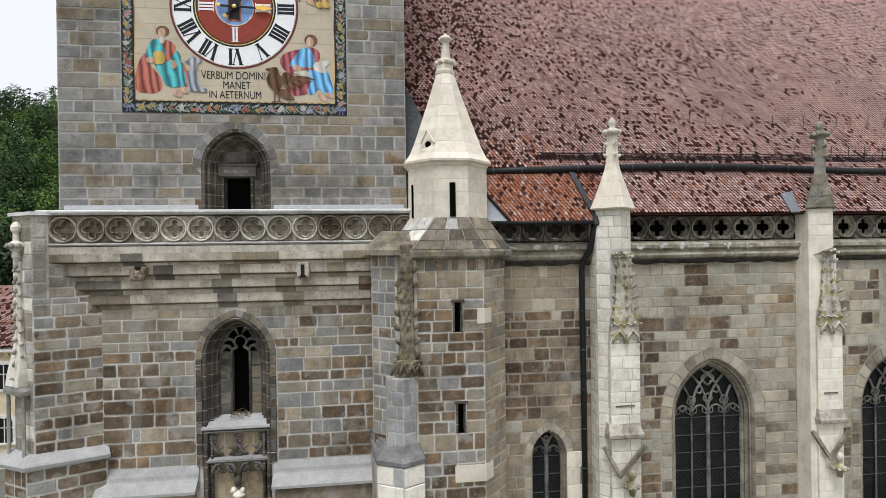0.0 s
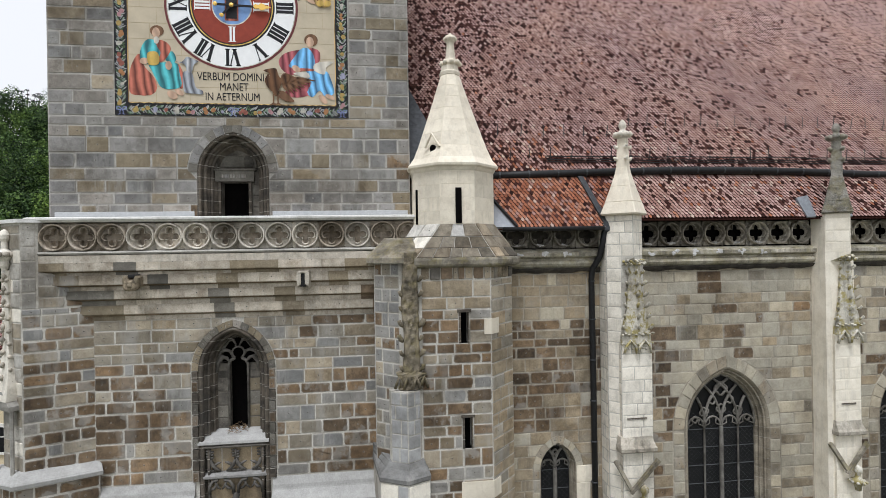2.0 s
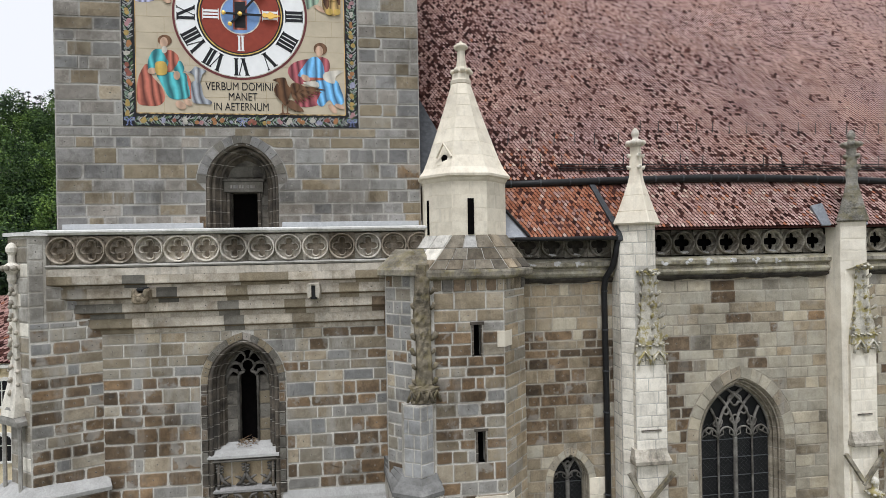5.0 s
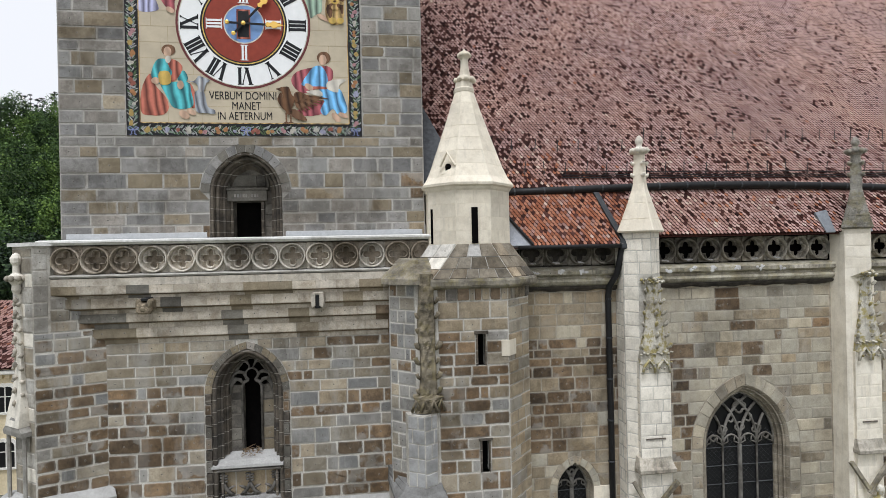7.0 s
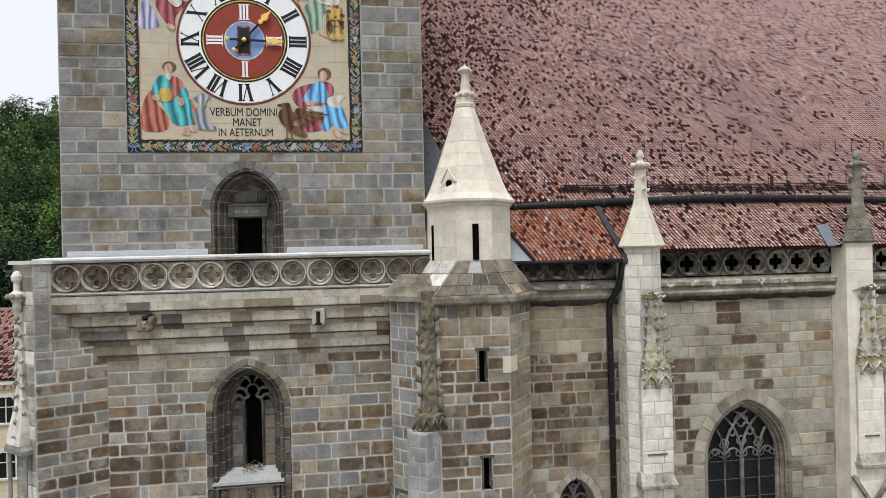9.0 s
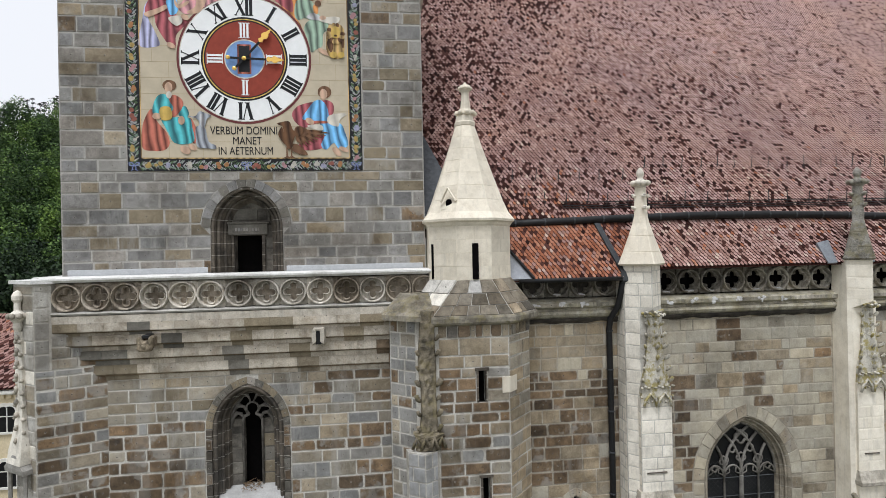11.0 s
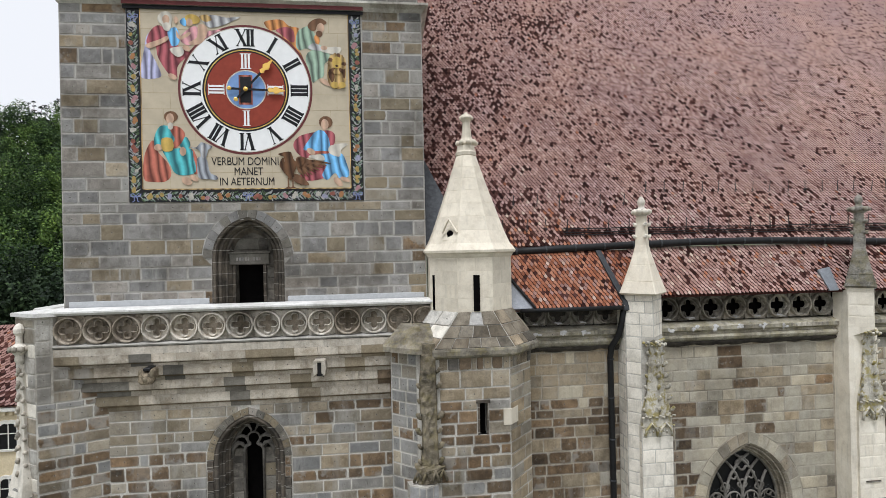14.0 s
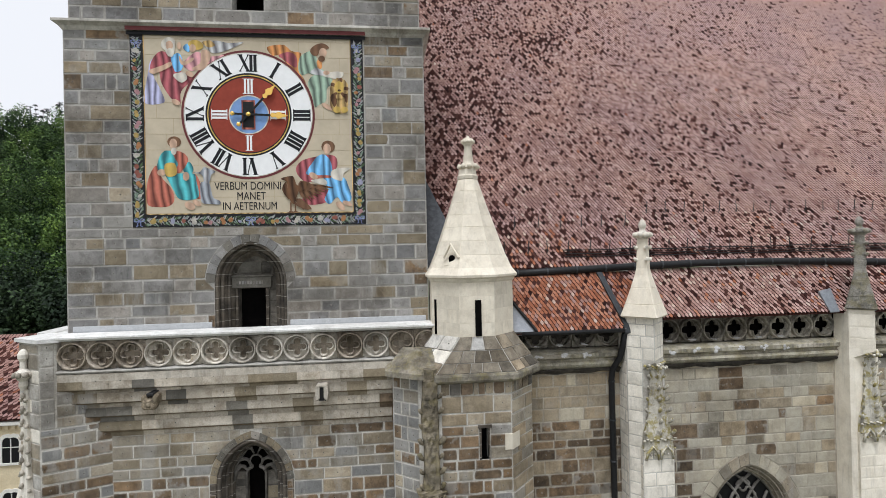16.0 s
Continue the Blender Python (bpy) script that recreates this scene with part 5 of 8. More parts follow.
    g.ob("saddle_bar", LEADMID, w, wi)
    # diagonal leading
    g = Geo()
    z0, z1 = max(3.0, inner.sill), inner.spring + 0.5
    step = 0.2
    nd = int((2 * half + (z1 - z0)) / step)
    for sd in (-1, 1):
        for i in range(nd):
            c = i * step
            a = (max(0, c - (z1 - z0)), min(c, z1 - z0))
            b = (min(c, 2 * half), max(0, c - 2 * half))
            if b[0] - a[0] < 0.05:
                continue
            p0 = (inner.u + sd * (-half + a[0]), z0 + a[1])
            p1 = (inner.u + sd * (-half + b[0]), z0 + b[1])
            d = 0.0045
            g.add([(p0[0] - d, yb + 0.052, p0[1]), (p0[0] + d, yb + 0.052, p0[1]), (p1[0] + d, yb + 0.052, p1[1]), (p1[0] - d, yb + 0.052, p1[1])], [(0, 1, 2, 3)])
    g.ob("lead_lattice", LEADMID, w, wi)
    return w


church_window(win1, 0.36, 4, "window_1", "tall pointed church window with sooty flowing tracery")
church_window(win2, 0.36, 4, "window_2", "tall pointed church window with sooty flowing tracery")
church_window(small, 0.12, 2, "window_3", "small pointed two-light church window with dark panes")
for a, d, c in ((win1, 0.5, 8), (win2, 0.5, 8), (small, 0.3, 6)):
    voussoirs(a, 0.01, d, 0.02, c, [AISLE, AISLE, BEIGE], awall, Matrix(), R)
    for sd in (-1, 1):
        z = max(a.sill, 3.0)
        while z < a.spring - 0.1:
            h = min(0.5, a.spring - z)
            x0, x1 = sorted((a.u + sd * (a.half + 0.01), a.u + sd * (a.half + d)))
            stone_piece(awall, Matrix(), ((x0, z), (x1, z), (x1, z + h), (x0, z + h)), 0.012, R.choice((AISLE, AISLE, BEIGE, OCHRE)), R, False, "jamb_stone")
            z += h


# ---- pinnacled buttresses of the aisle ----
def crockets(g, cx, cy, prof, n, size, seed, faces=(180, 270, 0)):
    rnd = random.Random(seed)
    for i in range(n):
        f = (i + 0.5) / n
        r = prof[0][0] + (prof[1][0] - prof[0][0]) * f
        z = prof[0][1] + (prof[1][1] - prof[0][1]) * f
        for q in faces:
            t = radians(q)
            x, y = cx + r * math.cos(t), cy + r * math.sin(t)
            g.blob((x, y, z), (size, size, size * 0.8), rnd.randint(0, 999), 6, 4)
            g.blob((x + 0.5 * size * math.cos(t), y + 0.5 * size * math.sin(t), z + size * 0.5), (size * 0.7, size * 0.7, size * 0.5), rnd.randint(0, 999), 6, 4)


def pier(name, label, x0, x1, yf, shaft, tip, mats, seed):
    """A buttress with shaft, flared pyramid and finial, and a crocketed pinnacle relief on its front."""
    body_m, cone_m, relief_m = mats
    b = thing(name, (x0 + x1) / 2, 19.8, 0, label, "buttress", "aisle buttresses")
    bi = b.matrix_basis.inverted()
    rnd = random.Random(seed)
    core = Geo()
    rx = (x0 + x1) / 2 + 0.05
    core.box(rx - 0.6, x1, yf + 0.1, AY + 0.1, 0, 10.4)
    cx, cy, h, hc = shaft
    d = cy - yf - 0.2
    core.box(x0, x1 - 0.02, cy + 0.02, AY + 0.1, 0, 13.6)
    core.loft([[(cx - h, cy, z), (cx - h + k, cy - k, z), (cx + h - k, cy - k, z), (cx + h, cy, z), (cx + h, cy + 0.7, z), (cx - h, cy + 0.7, z)] for k, z in ((d, 0), (d, 13.35), (h - 0.004, 13.66), (h - 0.004, 15.3))], True, True)
    core_ob = core.ob("shaft", MORTAR if seed == 1 else body_m, b, bi, "pale ashlar shaft")
    pick = lambda r, u, v: (body_m, False)
    lay_stones(core_ob, pose(0, yf + 0.1, 0), (rx - 0.6, x1), 3.0, 10.4, [], rnd, pick, (0.42, 0.5), (0.6, 0.9), (0.001, 0.004), joint=0.007)
    lay_stones(core_ob, pose(rx - 0.6, shaft[1], 0, 0, 0, -90), (0.2, shaft[1] - yf - 0.1), 3.0, 10.4, [], rnd, pick, (0.42, 0.5), (0.5, 0.8), (0.001, 0.004), joint=0.007)
    for sx, a in ((-1, -45), (0, 45)):
        lay_stones(core_ob, pose(cx + sx * h, cy - (1 + sx) * h, 0, 0, 0, a), (0.01, 1.4142 * h - 0.01), 13.7, 15.28, [], rnd, pick, (0.42, 0.5), (0.5, 0.9), (0.001, 0.004), joint=0.007)
    if seed == 1:
        lay_stones(core_ob, pose(cx - h, cy, 0, 0, 0, -45), (0.01, 1.4142 * d - 0.01), 3.0, 13.68, [], rnd, pick, (0.42, 0.5), (0.5, 0.9), (0.001, 0.004), joint=0.007)
    if seed == 1:
        lay_stones(core_ob, pose(cx - h, AY, 0, 0, 0, -90), (0.02, AY - cy - 0.02), 3.0, 15.28, [], rnd, pick, (0.42, 0.5), (0.3, 0.6), (0.001, 0.004), joint=0.007)
    prof = [(hc - 0.06, 15.26), (hc, 15.32), (hc * 0.95, 15.42), (hc * 0.80, 15.75), (hc * 0.79 - 0.012, 15.757), (hc * 0.79 - 0.012, 15.77), (hc * 0.79, 15.777), (hc * 0.55, 16.35), (hc * 0.547 - 0.012, 16.357), (hc * 0.543 - 0.012, 16.37), (hc * 0.54, 16.377), (hc * 0.36, 16.85), (0.27, 17.1), (0.22, 18.2)]
    cone = Geo()
    rings = []
    for r, z in prof:
        k = 0.04
        rings.append([(cx + r * sx, cy + r * sy, z) for sx, sy in ((-1, -k), (-k, -1), (k, -1), (1, -k), (1, k), (k, 1), (-k, 1), (-1, k))])
    cone.loft(rings, True, True)
    cone.ob("cone", cone_m, b, bi, "flared stone pyramid")
    fin = Geo()
    crockets(fin, cx, cy, ((0.29, 17.2), (0.26, 18.1)), 2, 0.09, seed, (180, 270, 0, 90))
    for q in range(8):
        t = math.pi / 4 * q
        fin.blob((cx + 0.26 * math.cos(t), cy + 0.26 * math.sin(t), 18.36), (0.13, 0.13, 0.11), seed * 20 + q)
    fin.lathe(cx, cy, [(0.2, 18.2), (0.27, 18.3), (0.26, 18.44), (0.13, 18.5), (0.1, 18.58), (0.14, 18.66), (0.15, 18.76), (0.1, 18.87), (0.03, 18.95)], 10)
    fin.obs("finial_leaf", LIME if seed == 1 else cone_m, b, bi, "carved leafy finial stone", smooth=True)
    # relief pinnacle on the front
    rel = Geo()
    rel.loft([[(rx - w, yf + 0.3, z), (rx - w, yf + d, z), (rx - w * 0.5, yf - 0.06 + d, z), (rx + w * 0.5, yf - 0.06 + d, z), (rx + w, yf + d, z), (rx + w, yf + 0.3, z)] for w, d, z in ((0.58, 0.06, 10.4), (0.54, 0.08, 10.95), (0.36, 0.12, 11.7), (0.24, 0.18, 13.2), (0.22, 0.2, 13.45))], True, True)
    rel.ob("relief_pinnacle", relief_m, b, bi, "lichened crocketed pinnacle relief")
    cr = Geo()
    for i in range(6):
        f = i / 5.5
        z, w = 11.05 + 2.25 * f, 0.5 - 0.27 * f
        for sx in (-1, 0.1, 1):
            x, y, k = rx + sx * w, yf + 0.03 + 0.13 * f - (0.05 if abs(sx) < 0.5 else 0), rnd.uniform(0.8, 1.2)
            ox = 0.09 * k * (1 if sx > 0.5 else -1 if sx < 0 else rnd.uniform(-0.4, 0.4))
            cr.tube([(x - 0.3 * ox, y + 0.05, z - 0.1 * k), (x + 0.4 * ox, y - 0.03, z - 0.02), (x + 0.9 * ox, y - 0.06, z + 0.06 * k), (x + 0.5 * ox, y - 0.08, z + 0.09 * k)], [0.035, 0.06 * k, 0.05 * k, 0.02], 6)
    for i in range(10):
        e = 0.65 + 1.2 * i / 9
        cr.blob((cx - h + h * e + (0.04 if e > 1 else -0.03), cy - h * min(e, 2 - e) - 0.05, 13.5 + 0.035 * (i % 2)), (0.06, 0.07, 0.055), seed * 70 + i, 7, 5, 0.4)
        cr.blob((rx - 0.36 + 0.08 * i, yf + 0.05, 13.4 + 0.03 * (i % 2)), (0.06, 0.08, 0.06), seed * 75 + i, 6, 4, 0.4)
        cr.blob((rx - 0.6 + 0.134 * i, yf - 0.01, 10.76 + 0.05 * (i % 2)), (0.065, 0.05, 0.045), seed * 90 + i, 6, 4, 0.4)
        cr.blob((rx - 0.6 + 0.134 * i, yf + 0.02, 10.42 - 0.2 * abs(math.sin(i * math.pi / 4.5))), (0.045, 0.045, 0.05), seed * 95 + i, 6, 4, 0.4)
    for sx in (-0.28, 0.28):
        cr.tube([(rx + sx - 0.25, yf + 0.0, 10.05), (rx + sx - 0.2, yf - 0.02, 10.3), (rx + sx, yf - 0.03, 10.55), (rx + sx + 0.2, yf - 0.02, 10.3), (rx + sx + 0.25, yf + 0.0, 10.05)], 0.05, 6)
    cr.obs("crocket", relief_m, b, bi, "weathered carved leaf", smooth=True)
    return b, bi


LICHEN_CONE = stone_mat("mossy_grey_stone", (0.38, 0.36, 0.315), (0.20, 0.188, 0.155), (0.085, 0.08, 0.065), 0.8, tint=0.1, lichen=0.2, bump=0.9, grain=0.5)
pa, pai = pier("aisle_buttress", "pale limestone buttress with crocketed relief and flared cream pinnacle", 7.45, 8.78, 18.95, (7.99, 19.56, 0.73, 0.93), 18.8, (LIME, CREAM, LICHEN), 1)
pb, pbi = pier("aisle_buttress", "cream limestone buttress with lichened relief and dark mossy pinnacle", 16.68, 17.87, 19.25, (17.13, 19.56, 0.575, 0.7), 18.7, (WHITEWASH, LICHEN_CONE, LICHEN), 2)


# ---- the painted clock on the tower ----
def paint(name, col, vary=0.16, rough=0.7, scale=5.0, folds=0.0):
    m, n, l, b = shader(name, rough)
    pos = n.new("ShaderNodeNewGeometry").outputs["Position"]
    f = noise_node(n, l, pos, scale, 5, 0.65)
    c = mixed(n, l, 1.0, col, ramp(n, l, f, [(0.3, (1 - vary,) * 3), (0.7, (1 + vary,) * 3)]), "MULTIPLY")
    if folds:
        mp = n.new("ShaderNodeMapping")
        mp.inputs["Rotation"].default_value = (0, 0.3, 0)
        mp.inputs["Scale"].default_value = (1.0, 1.0, 0.38)
        l.new(pos, mp.inputs[0])
        wv = n.new("ShaderNodeTexWave")
        wv.wave_type, wv.bands_direction = "BANDS", "X"
        wv.inputs["Scale"].default_value, wv.inputs["Distortion"].default_value = 1.15, 7.0
        wv.inputs["Detail"].default_value, wv.inputs["Detail Scale"].default_value, wv.inputs["Detail Roughness"].default_value = 2.0, 1.3, 0.45
        l.new(mp.outputs[0], wv.inputs["Vector"])
        c = mixed(n, l, 1.0, c, ramp(n, l, wv.outputs["Fac"], [(0.0, (1 - folds, 1 - 1.04 * folds, 1 - folds)), (0.22, (1 - 0.45 * folds,) * 3), (0.6, (1, 1, 1)), (0.95, (1 + 0.7 * folds,) * 3)]), "MULTIPLY")
    l.new(c, b.inputs["Base Color"])
    return m


TAN = paint("tan_limewash", (0.53, 0.457, 0.338), 0.12, 0.85, 1.2)
BLACKP = paint("black_paint", (0.012, 0.012, 0.014), 0.3, 0.6)
WHITEP = paint("white_paint", (0.87, 0.87, 0.86), 0.05, 0.6, 3.0)
REDP = paint("brick_red_paint", (0.27, 0.045, 0.025), 0.15, 0.6, 3.0)
RIMP = paint("maroon_paint", (0.14, 0.035, 0.035), 0.2, 0.6)
BLUEP = paint("sky_blue_paint", (0.20, 0.33, 0.60), 0.15, 0.6, 3.0)
GOLD, _n, _l, _b = shader("gilded_metal", 0.32, 0.9)
_b.inputs["Base Color"].default_value = (0.85, 0.55, 0.14, 1)
CLOTH_RGB = dict(teal=(0.09, 0.40, 0.43), red=(0.40, 0.13, 0.09), blue=(0.17, 0.42, 0.70), violet=(0.40, 0.40, 0.56), orange=(0.52, 0.23, 0.08), green=(0.28, 0.38, 0.29), crimson=(0.36, 0.10, 0.115), rose=(0.55, 0.28, 0.30), skin=(0.56, 0.38, 0.27), grey=(0.30, 0.32, 0.35), brown=(0.12, 0.06, 0.03), gold=(0.47, 0.32, 0.13), cream=(0.62, 0.58, 0.50), hair=(0.17, 0.09, 0.05), leaf=(0.10, 0.16, 0.07), yellow=(0.55, 0.38, 0.10), silver=(0.42, 0.42, 0.42), ribbon=(0.28, 0.34, 0.68))
CLOTH = {k: paint("painted_" + k, c, 0.12, 0.75, 4.0, 0.22 if k in ("skin", "cream", "hair", "yellow") else 0.62) for k, c in CLOTH_RGB.items()}

GARLAND = {k: paint("garland_" + k, tuple(0.62 * q + 0.08 * sum(c) / 3 for q in c), 0.3, 0.75, 12.0) for k, c in CLOTH_RGB.items()}
clock = thing("tower_clock", -6.5, 20.0, 22.93, "square painted tower clock with white Roman dial and garland border", "clock")


def flat(name, pts, layer, mat, parent, label="", matrix=None, thick=0.004):
    """A flat painted shape with a little body, on a layer of its own."""
    y = -0.03 - 0.004 * layer
    n = len(pts)
    v = [(x, y, z) for x, z in pts] + [(x, y + thick, z) for x, z in pts]
    return mesh_ob(name, v, [tuple(range(n)), tuple(range(2 * n - 1, n - 1, -1))] + [(i + n, (i + 1) % n + n, (i + 1) % n, i) for i in range(n)], mat, parent, matrix, label)


def ring(name, r0, r1, layer, mat, parent, label="", n=96):
    y = -0.03 - 0.004 * layer
    a = [2 * math.pi * i / n for i in range(n)]
    rings = [[(r * math.cos(t), yy, r * math.sin(t)) for t in a] for r, yy in ((r0, y + 0.004), (r0, y), (r1, y), (r1, y + 0.004))]
    return Geo().loft(rings).ob(name, mat, parent, None, label)


def disc(r, n=64, cx=0.0, cz=0.0, sx=1.0, sz=1.0, turn=0.0):
    out = []
    for i in range(n):
        t = 2 * math.pi * i / n
        x, z = sx * r * math.cos(t), sz * r * math.sin(t)
        out.append((cx + x * math.cos(turn) - z * math.sin(turn), cz + x * math.sin(turn) + z * math.cos(turn)))
    return out


def rect(x0, x1, z0, z1):
    return [(x0, z0), (x1, z0), (x1, z1), (x0, z1)]


L, RR, BOT, TOP, BW = -3.99, 4.07, -3.98, 2.8, 0.47
Geo().box(L, RR, -0.03, 0.02, BOT, TOP).ob("board", TAN, clock, None, "tan limewashed field with block joints")
g = Geo()
zz = BOT + BW
while zz < TOP:
    g.box(L + BW, RR - BW, -0.0335, -0.03, zz, zz + 0.012)
    x = L + BW + random.Random(int(zz * 100)).uniform(0.3, 1.0)
    while x < RR - BW:
        g.box(x, x + 0.012, -0.0335, -0.03, zz, min(zz + 0.56, TOP))
        x += 1.15
    zz += 0.56
g.ob("block_joints", paint("painted_joint", (0.43, 0.35, 0.23), 0.1), clock)
for x0, x1, z0, z1 in ((L, L + BW, BOT, TOP), (RR - BW, RR, BOT, TOP), (L + BW, RR - BW, BOT, BOT + BW)):
    flat("border", rect(x0, x1, z0, z1), 1, BLACKP, clock, "black painted border")
for x0, x1, z0, z1 in ((L + BW - 0.03, L + BW, BOT + BW, TOP), (RR - BW, RR - BW + 0.03, BOT + BW, TOP), (L + BW, RR - BW, BOT + BW - 0.03, BOT + BW)):
    flat("border_line", rect(x0, x1, z0, z1), 2.2, CLOTH["gold"], clock)
flat("top_band", rect(L - 0.1, RR + 0.1, TOP - 0.03, TOP + 0.1), 12, BLACKP, clock)
flat("red_band", rect(L - 0.1, RR + 0.1, TOP + 0.1, TOP + 0.24), 30, RIMP, clock)
# garland of leaves, fruit and ribbons
rg = random.Random(5)
fruit = {k: Geo() for k in ("leaf", "yellow", "red", "violet", "rose", "silver", "green", "orange", "cream")}


def garland(p, q):
    """Slim leaves in a herringbone along a line, with small clusters of fruit on its middle."""
    d = (Vector(q) - Vector(p))
    way, side = d.normalized(), Vector((-d.y, d.x)).normalized()
    n = int(d.length / 0.022)
    for i in range(n):
        sd = (-1, 1)[i % 2]
        c = Vector(p) + d * ((i + 0.5) / n) + side * sd * rg.uniform(0.02, 0.14)
        kind = rg.choices(("leaf", "silver", "green", "cream"), (3, 5, 3, 0.6))[0]
        t = math.atan2(way.y, way.x) + sd * rg.uniform(0.5, 1.2)
        pts = disc(rg.uniform(0.05, 0.075), 6, c.x, c.y, 1.25, 0.36, t)
        y = -0.0385 - 0.0002 * (i % 9)
        fruit[kind].add([(x, y, z) for x, z in pts] + [(c.x, y - 0.003, c.y)], [(j, (j + 1) % 6, 6) for j in range(6)])
    s = 0.25
    while s < d.length - 0.2:
        kind = rg.choice(("yellow", "orange", "red", "rose", "cream", "yellow", "violet"))
        for k in range(rg.choice((1, 2, 2, 3))):
            c = Vector(p) + way * (s + rg.uniform(-0.09, 0.09)) + side * rg.uniform(-0.07, 0.07)
            pts = disc(rg.uniform(0.06, 0.095), 10, c.x, c.y, 1.0, 0.9, rg.uniform(0, 3))
            y = -0.0412 - 0.0006 * k
            fruit[kind].add([(x, y, z) for x, z in pts] + [(c.x - 0.02, y - 0.006, c.y + 0.02)], [(j, (j + 1) % 10, 10) for j in range(10)])
        s += rg.uniform(0.26, 0.42)


garland((L + BW / 2 - 0.03, BOT + 0.2), (L + BW / 2 - 0.03, TOP - 0.1))
garland((RR - BW / 2 + 0.03, BOT + 0.2), (RR - BW / 2 + 0.03, TOP - 0.1))
garland((L + 0.4, BOT + BW / 2 - 0.03), (RR - 0.4, BOT + BW / 2 - 0.03))
for k, gg in fruit.items():
    tagged(gg.ob("garland", GARLAND[k], clock), "painted garland of fruit and leaves", kind="stuff")
for bx, bz in ((L + 0.22, BOT + 0.22), (RR - 0.22, BOT + 0.22), (0.0, BOT + 0.22), (L + 0.22, TOP - 0.3), (RR - 0.22, TOP - 0.3)):
    g = Geo()
    for sd in (-1, 1):
        g.tube([(bx + sd * a, -0.045, bz + z) for a, z in ((0.0, 0.0), (0.08, 0.09), (0.17, 0.07), (0.16, -0.01), (0.07, -0.02))], 0.018, 5, True, 0.15)
        g.tube([(bx + sd * a, -0.0445, bz + z) for a, z in ((0.01, 0.0), (0.06, -0.1), (0.04, -0.15), (0.11, -0.2))], 0.016, 5, False, 0.15)
    g.ob("ribbon", GARLAND["ribbon"], clock)
# dial
ring("dial_rim", 2.2, 2.31, 2, RIMP, clock)
ring("dial_line", 2.2, 2.23, 3, CLOTH["cream"], clock)
ring("dial_ring", 1.49, 2.2, 2, WHITEP, clock, "white hour ring")
ring("dial_edge", 1.43, 1.49, 3, BLACKP, clock)
ring("gold_line", 1.39, 1.43, 3, CLOTH["yellow"], clock)
ring("black_line", 1.35, 1.39, 3, BLACKP, clock)
ring("red_disc", 0.70, 1.35, 2, REDP, clock, "brick-red inner disc")
ring("blue_disc", 0.0, 0.66, 2, BLUEP, clock, "sky-blue centre disc")
ring("blue_line", 0.66, 0.70, 3, CLOTH["cream"], clock)
flat("window_frame", rect(-0.25, 0.22, -0.53, 0.52), 4, CLOTH["red"], clock)
# flat black rectangle in place of the recessed opening's darkness
flat("window_opening", rect(-0.2, 0.17, -0.46, 0.46), 5, BLACKP, clock, "flat black rectangle painting the recessed opening's darkness")

NUM = ["XII", "I", "II", "III", "IIII", "V", "VI", "VII", "VIII", "IX", "X", "XI"]


def strokes(text):
    """Thick and thin strokes of a Roman numeral, in a row round zero, 1 high."""
    out, x = [], 0.0
    for c in text:
        if c == "I":
            out.append((x + 0.09, 0, x + 0.09, 1, 0.09))
            x += 0.24
        elif c == "V":
            out += [(x + 0.02, 1, x + 0.27, 0, 0.095), (x + 0.5, 1, x + 0.27, 0, 0.028)]
            x += 0.58
        else:
            out += [(x + 0.02, 1, x + 0.5, 0, 0.095), (x + 0.5, 1, x + 0.02, 0, 0.028)]
            x += 0.58
    w = x - 0.08
    return [(a - w / 2, b, c - w / 2, d, t) for a, b, c, d, t in out]


for i, text in enumerate(NUM):
    g = Geo()
    y = -0.03 - 0.004 * 4
    for x0, z0, x1, z1, t in strokes(text):
        h = 0.58
        g.add([(x, yy, 1.56 + h * z) for yy in (y, y + 0.006) for x, z in (((x0 - t) * h, z0), ((x0 + t) * h, z0), ((x1 + t) * h, z1), ((x1 - t) * h, z1))], [(0, 1, 2, 3), (7, 6, 5, 4), (0, 4, 5, 1), (1, 5, 6, 2), (2, 6, 7, 3), (3, 7, 4, 0)])
        for sx, sz in ((x0, z0), (x1, z1)):
            k = t + 0.05
            g.add([(x, y, 1.56 + h * z) for x, z in (((sx - k) * h, sz - 0.03), ((sx + k) * h, sz - 0.03), ((sx + k) * h, sz + 0.03), ((sx - k) * h, sz + 0.03))], [(0, 1, 2, 3)])
    g.ob("numeral", BLACKP, clock, pose(0, 0, 0, 0, 30 * i, 0))
for a, k in ((0, 3), (90, 3), (180, 2), (270, 3)):
    g = Geo()
    for i in range(k):
        x = (i - (k - 1) / 2) * 0.115
        g.box(x - 0.036, x + 0.036, -0.05, -0.044, 0.76, 1.27)
    g.box(-0.065 * k, 0.065 * k, -0.05, -0.044, 0.74, 0.765).box(-0.065 * k, 0.065 * k, -0.05, -0.044, 1.265, 1.29)
    g.ob("quarter_mark", WHITEP, clock, pose(0, 0, 0, 0, a, 0), "white quarter-hour mark")


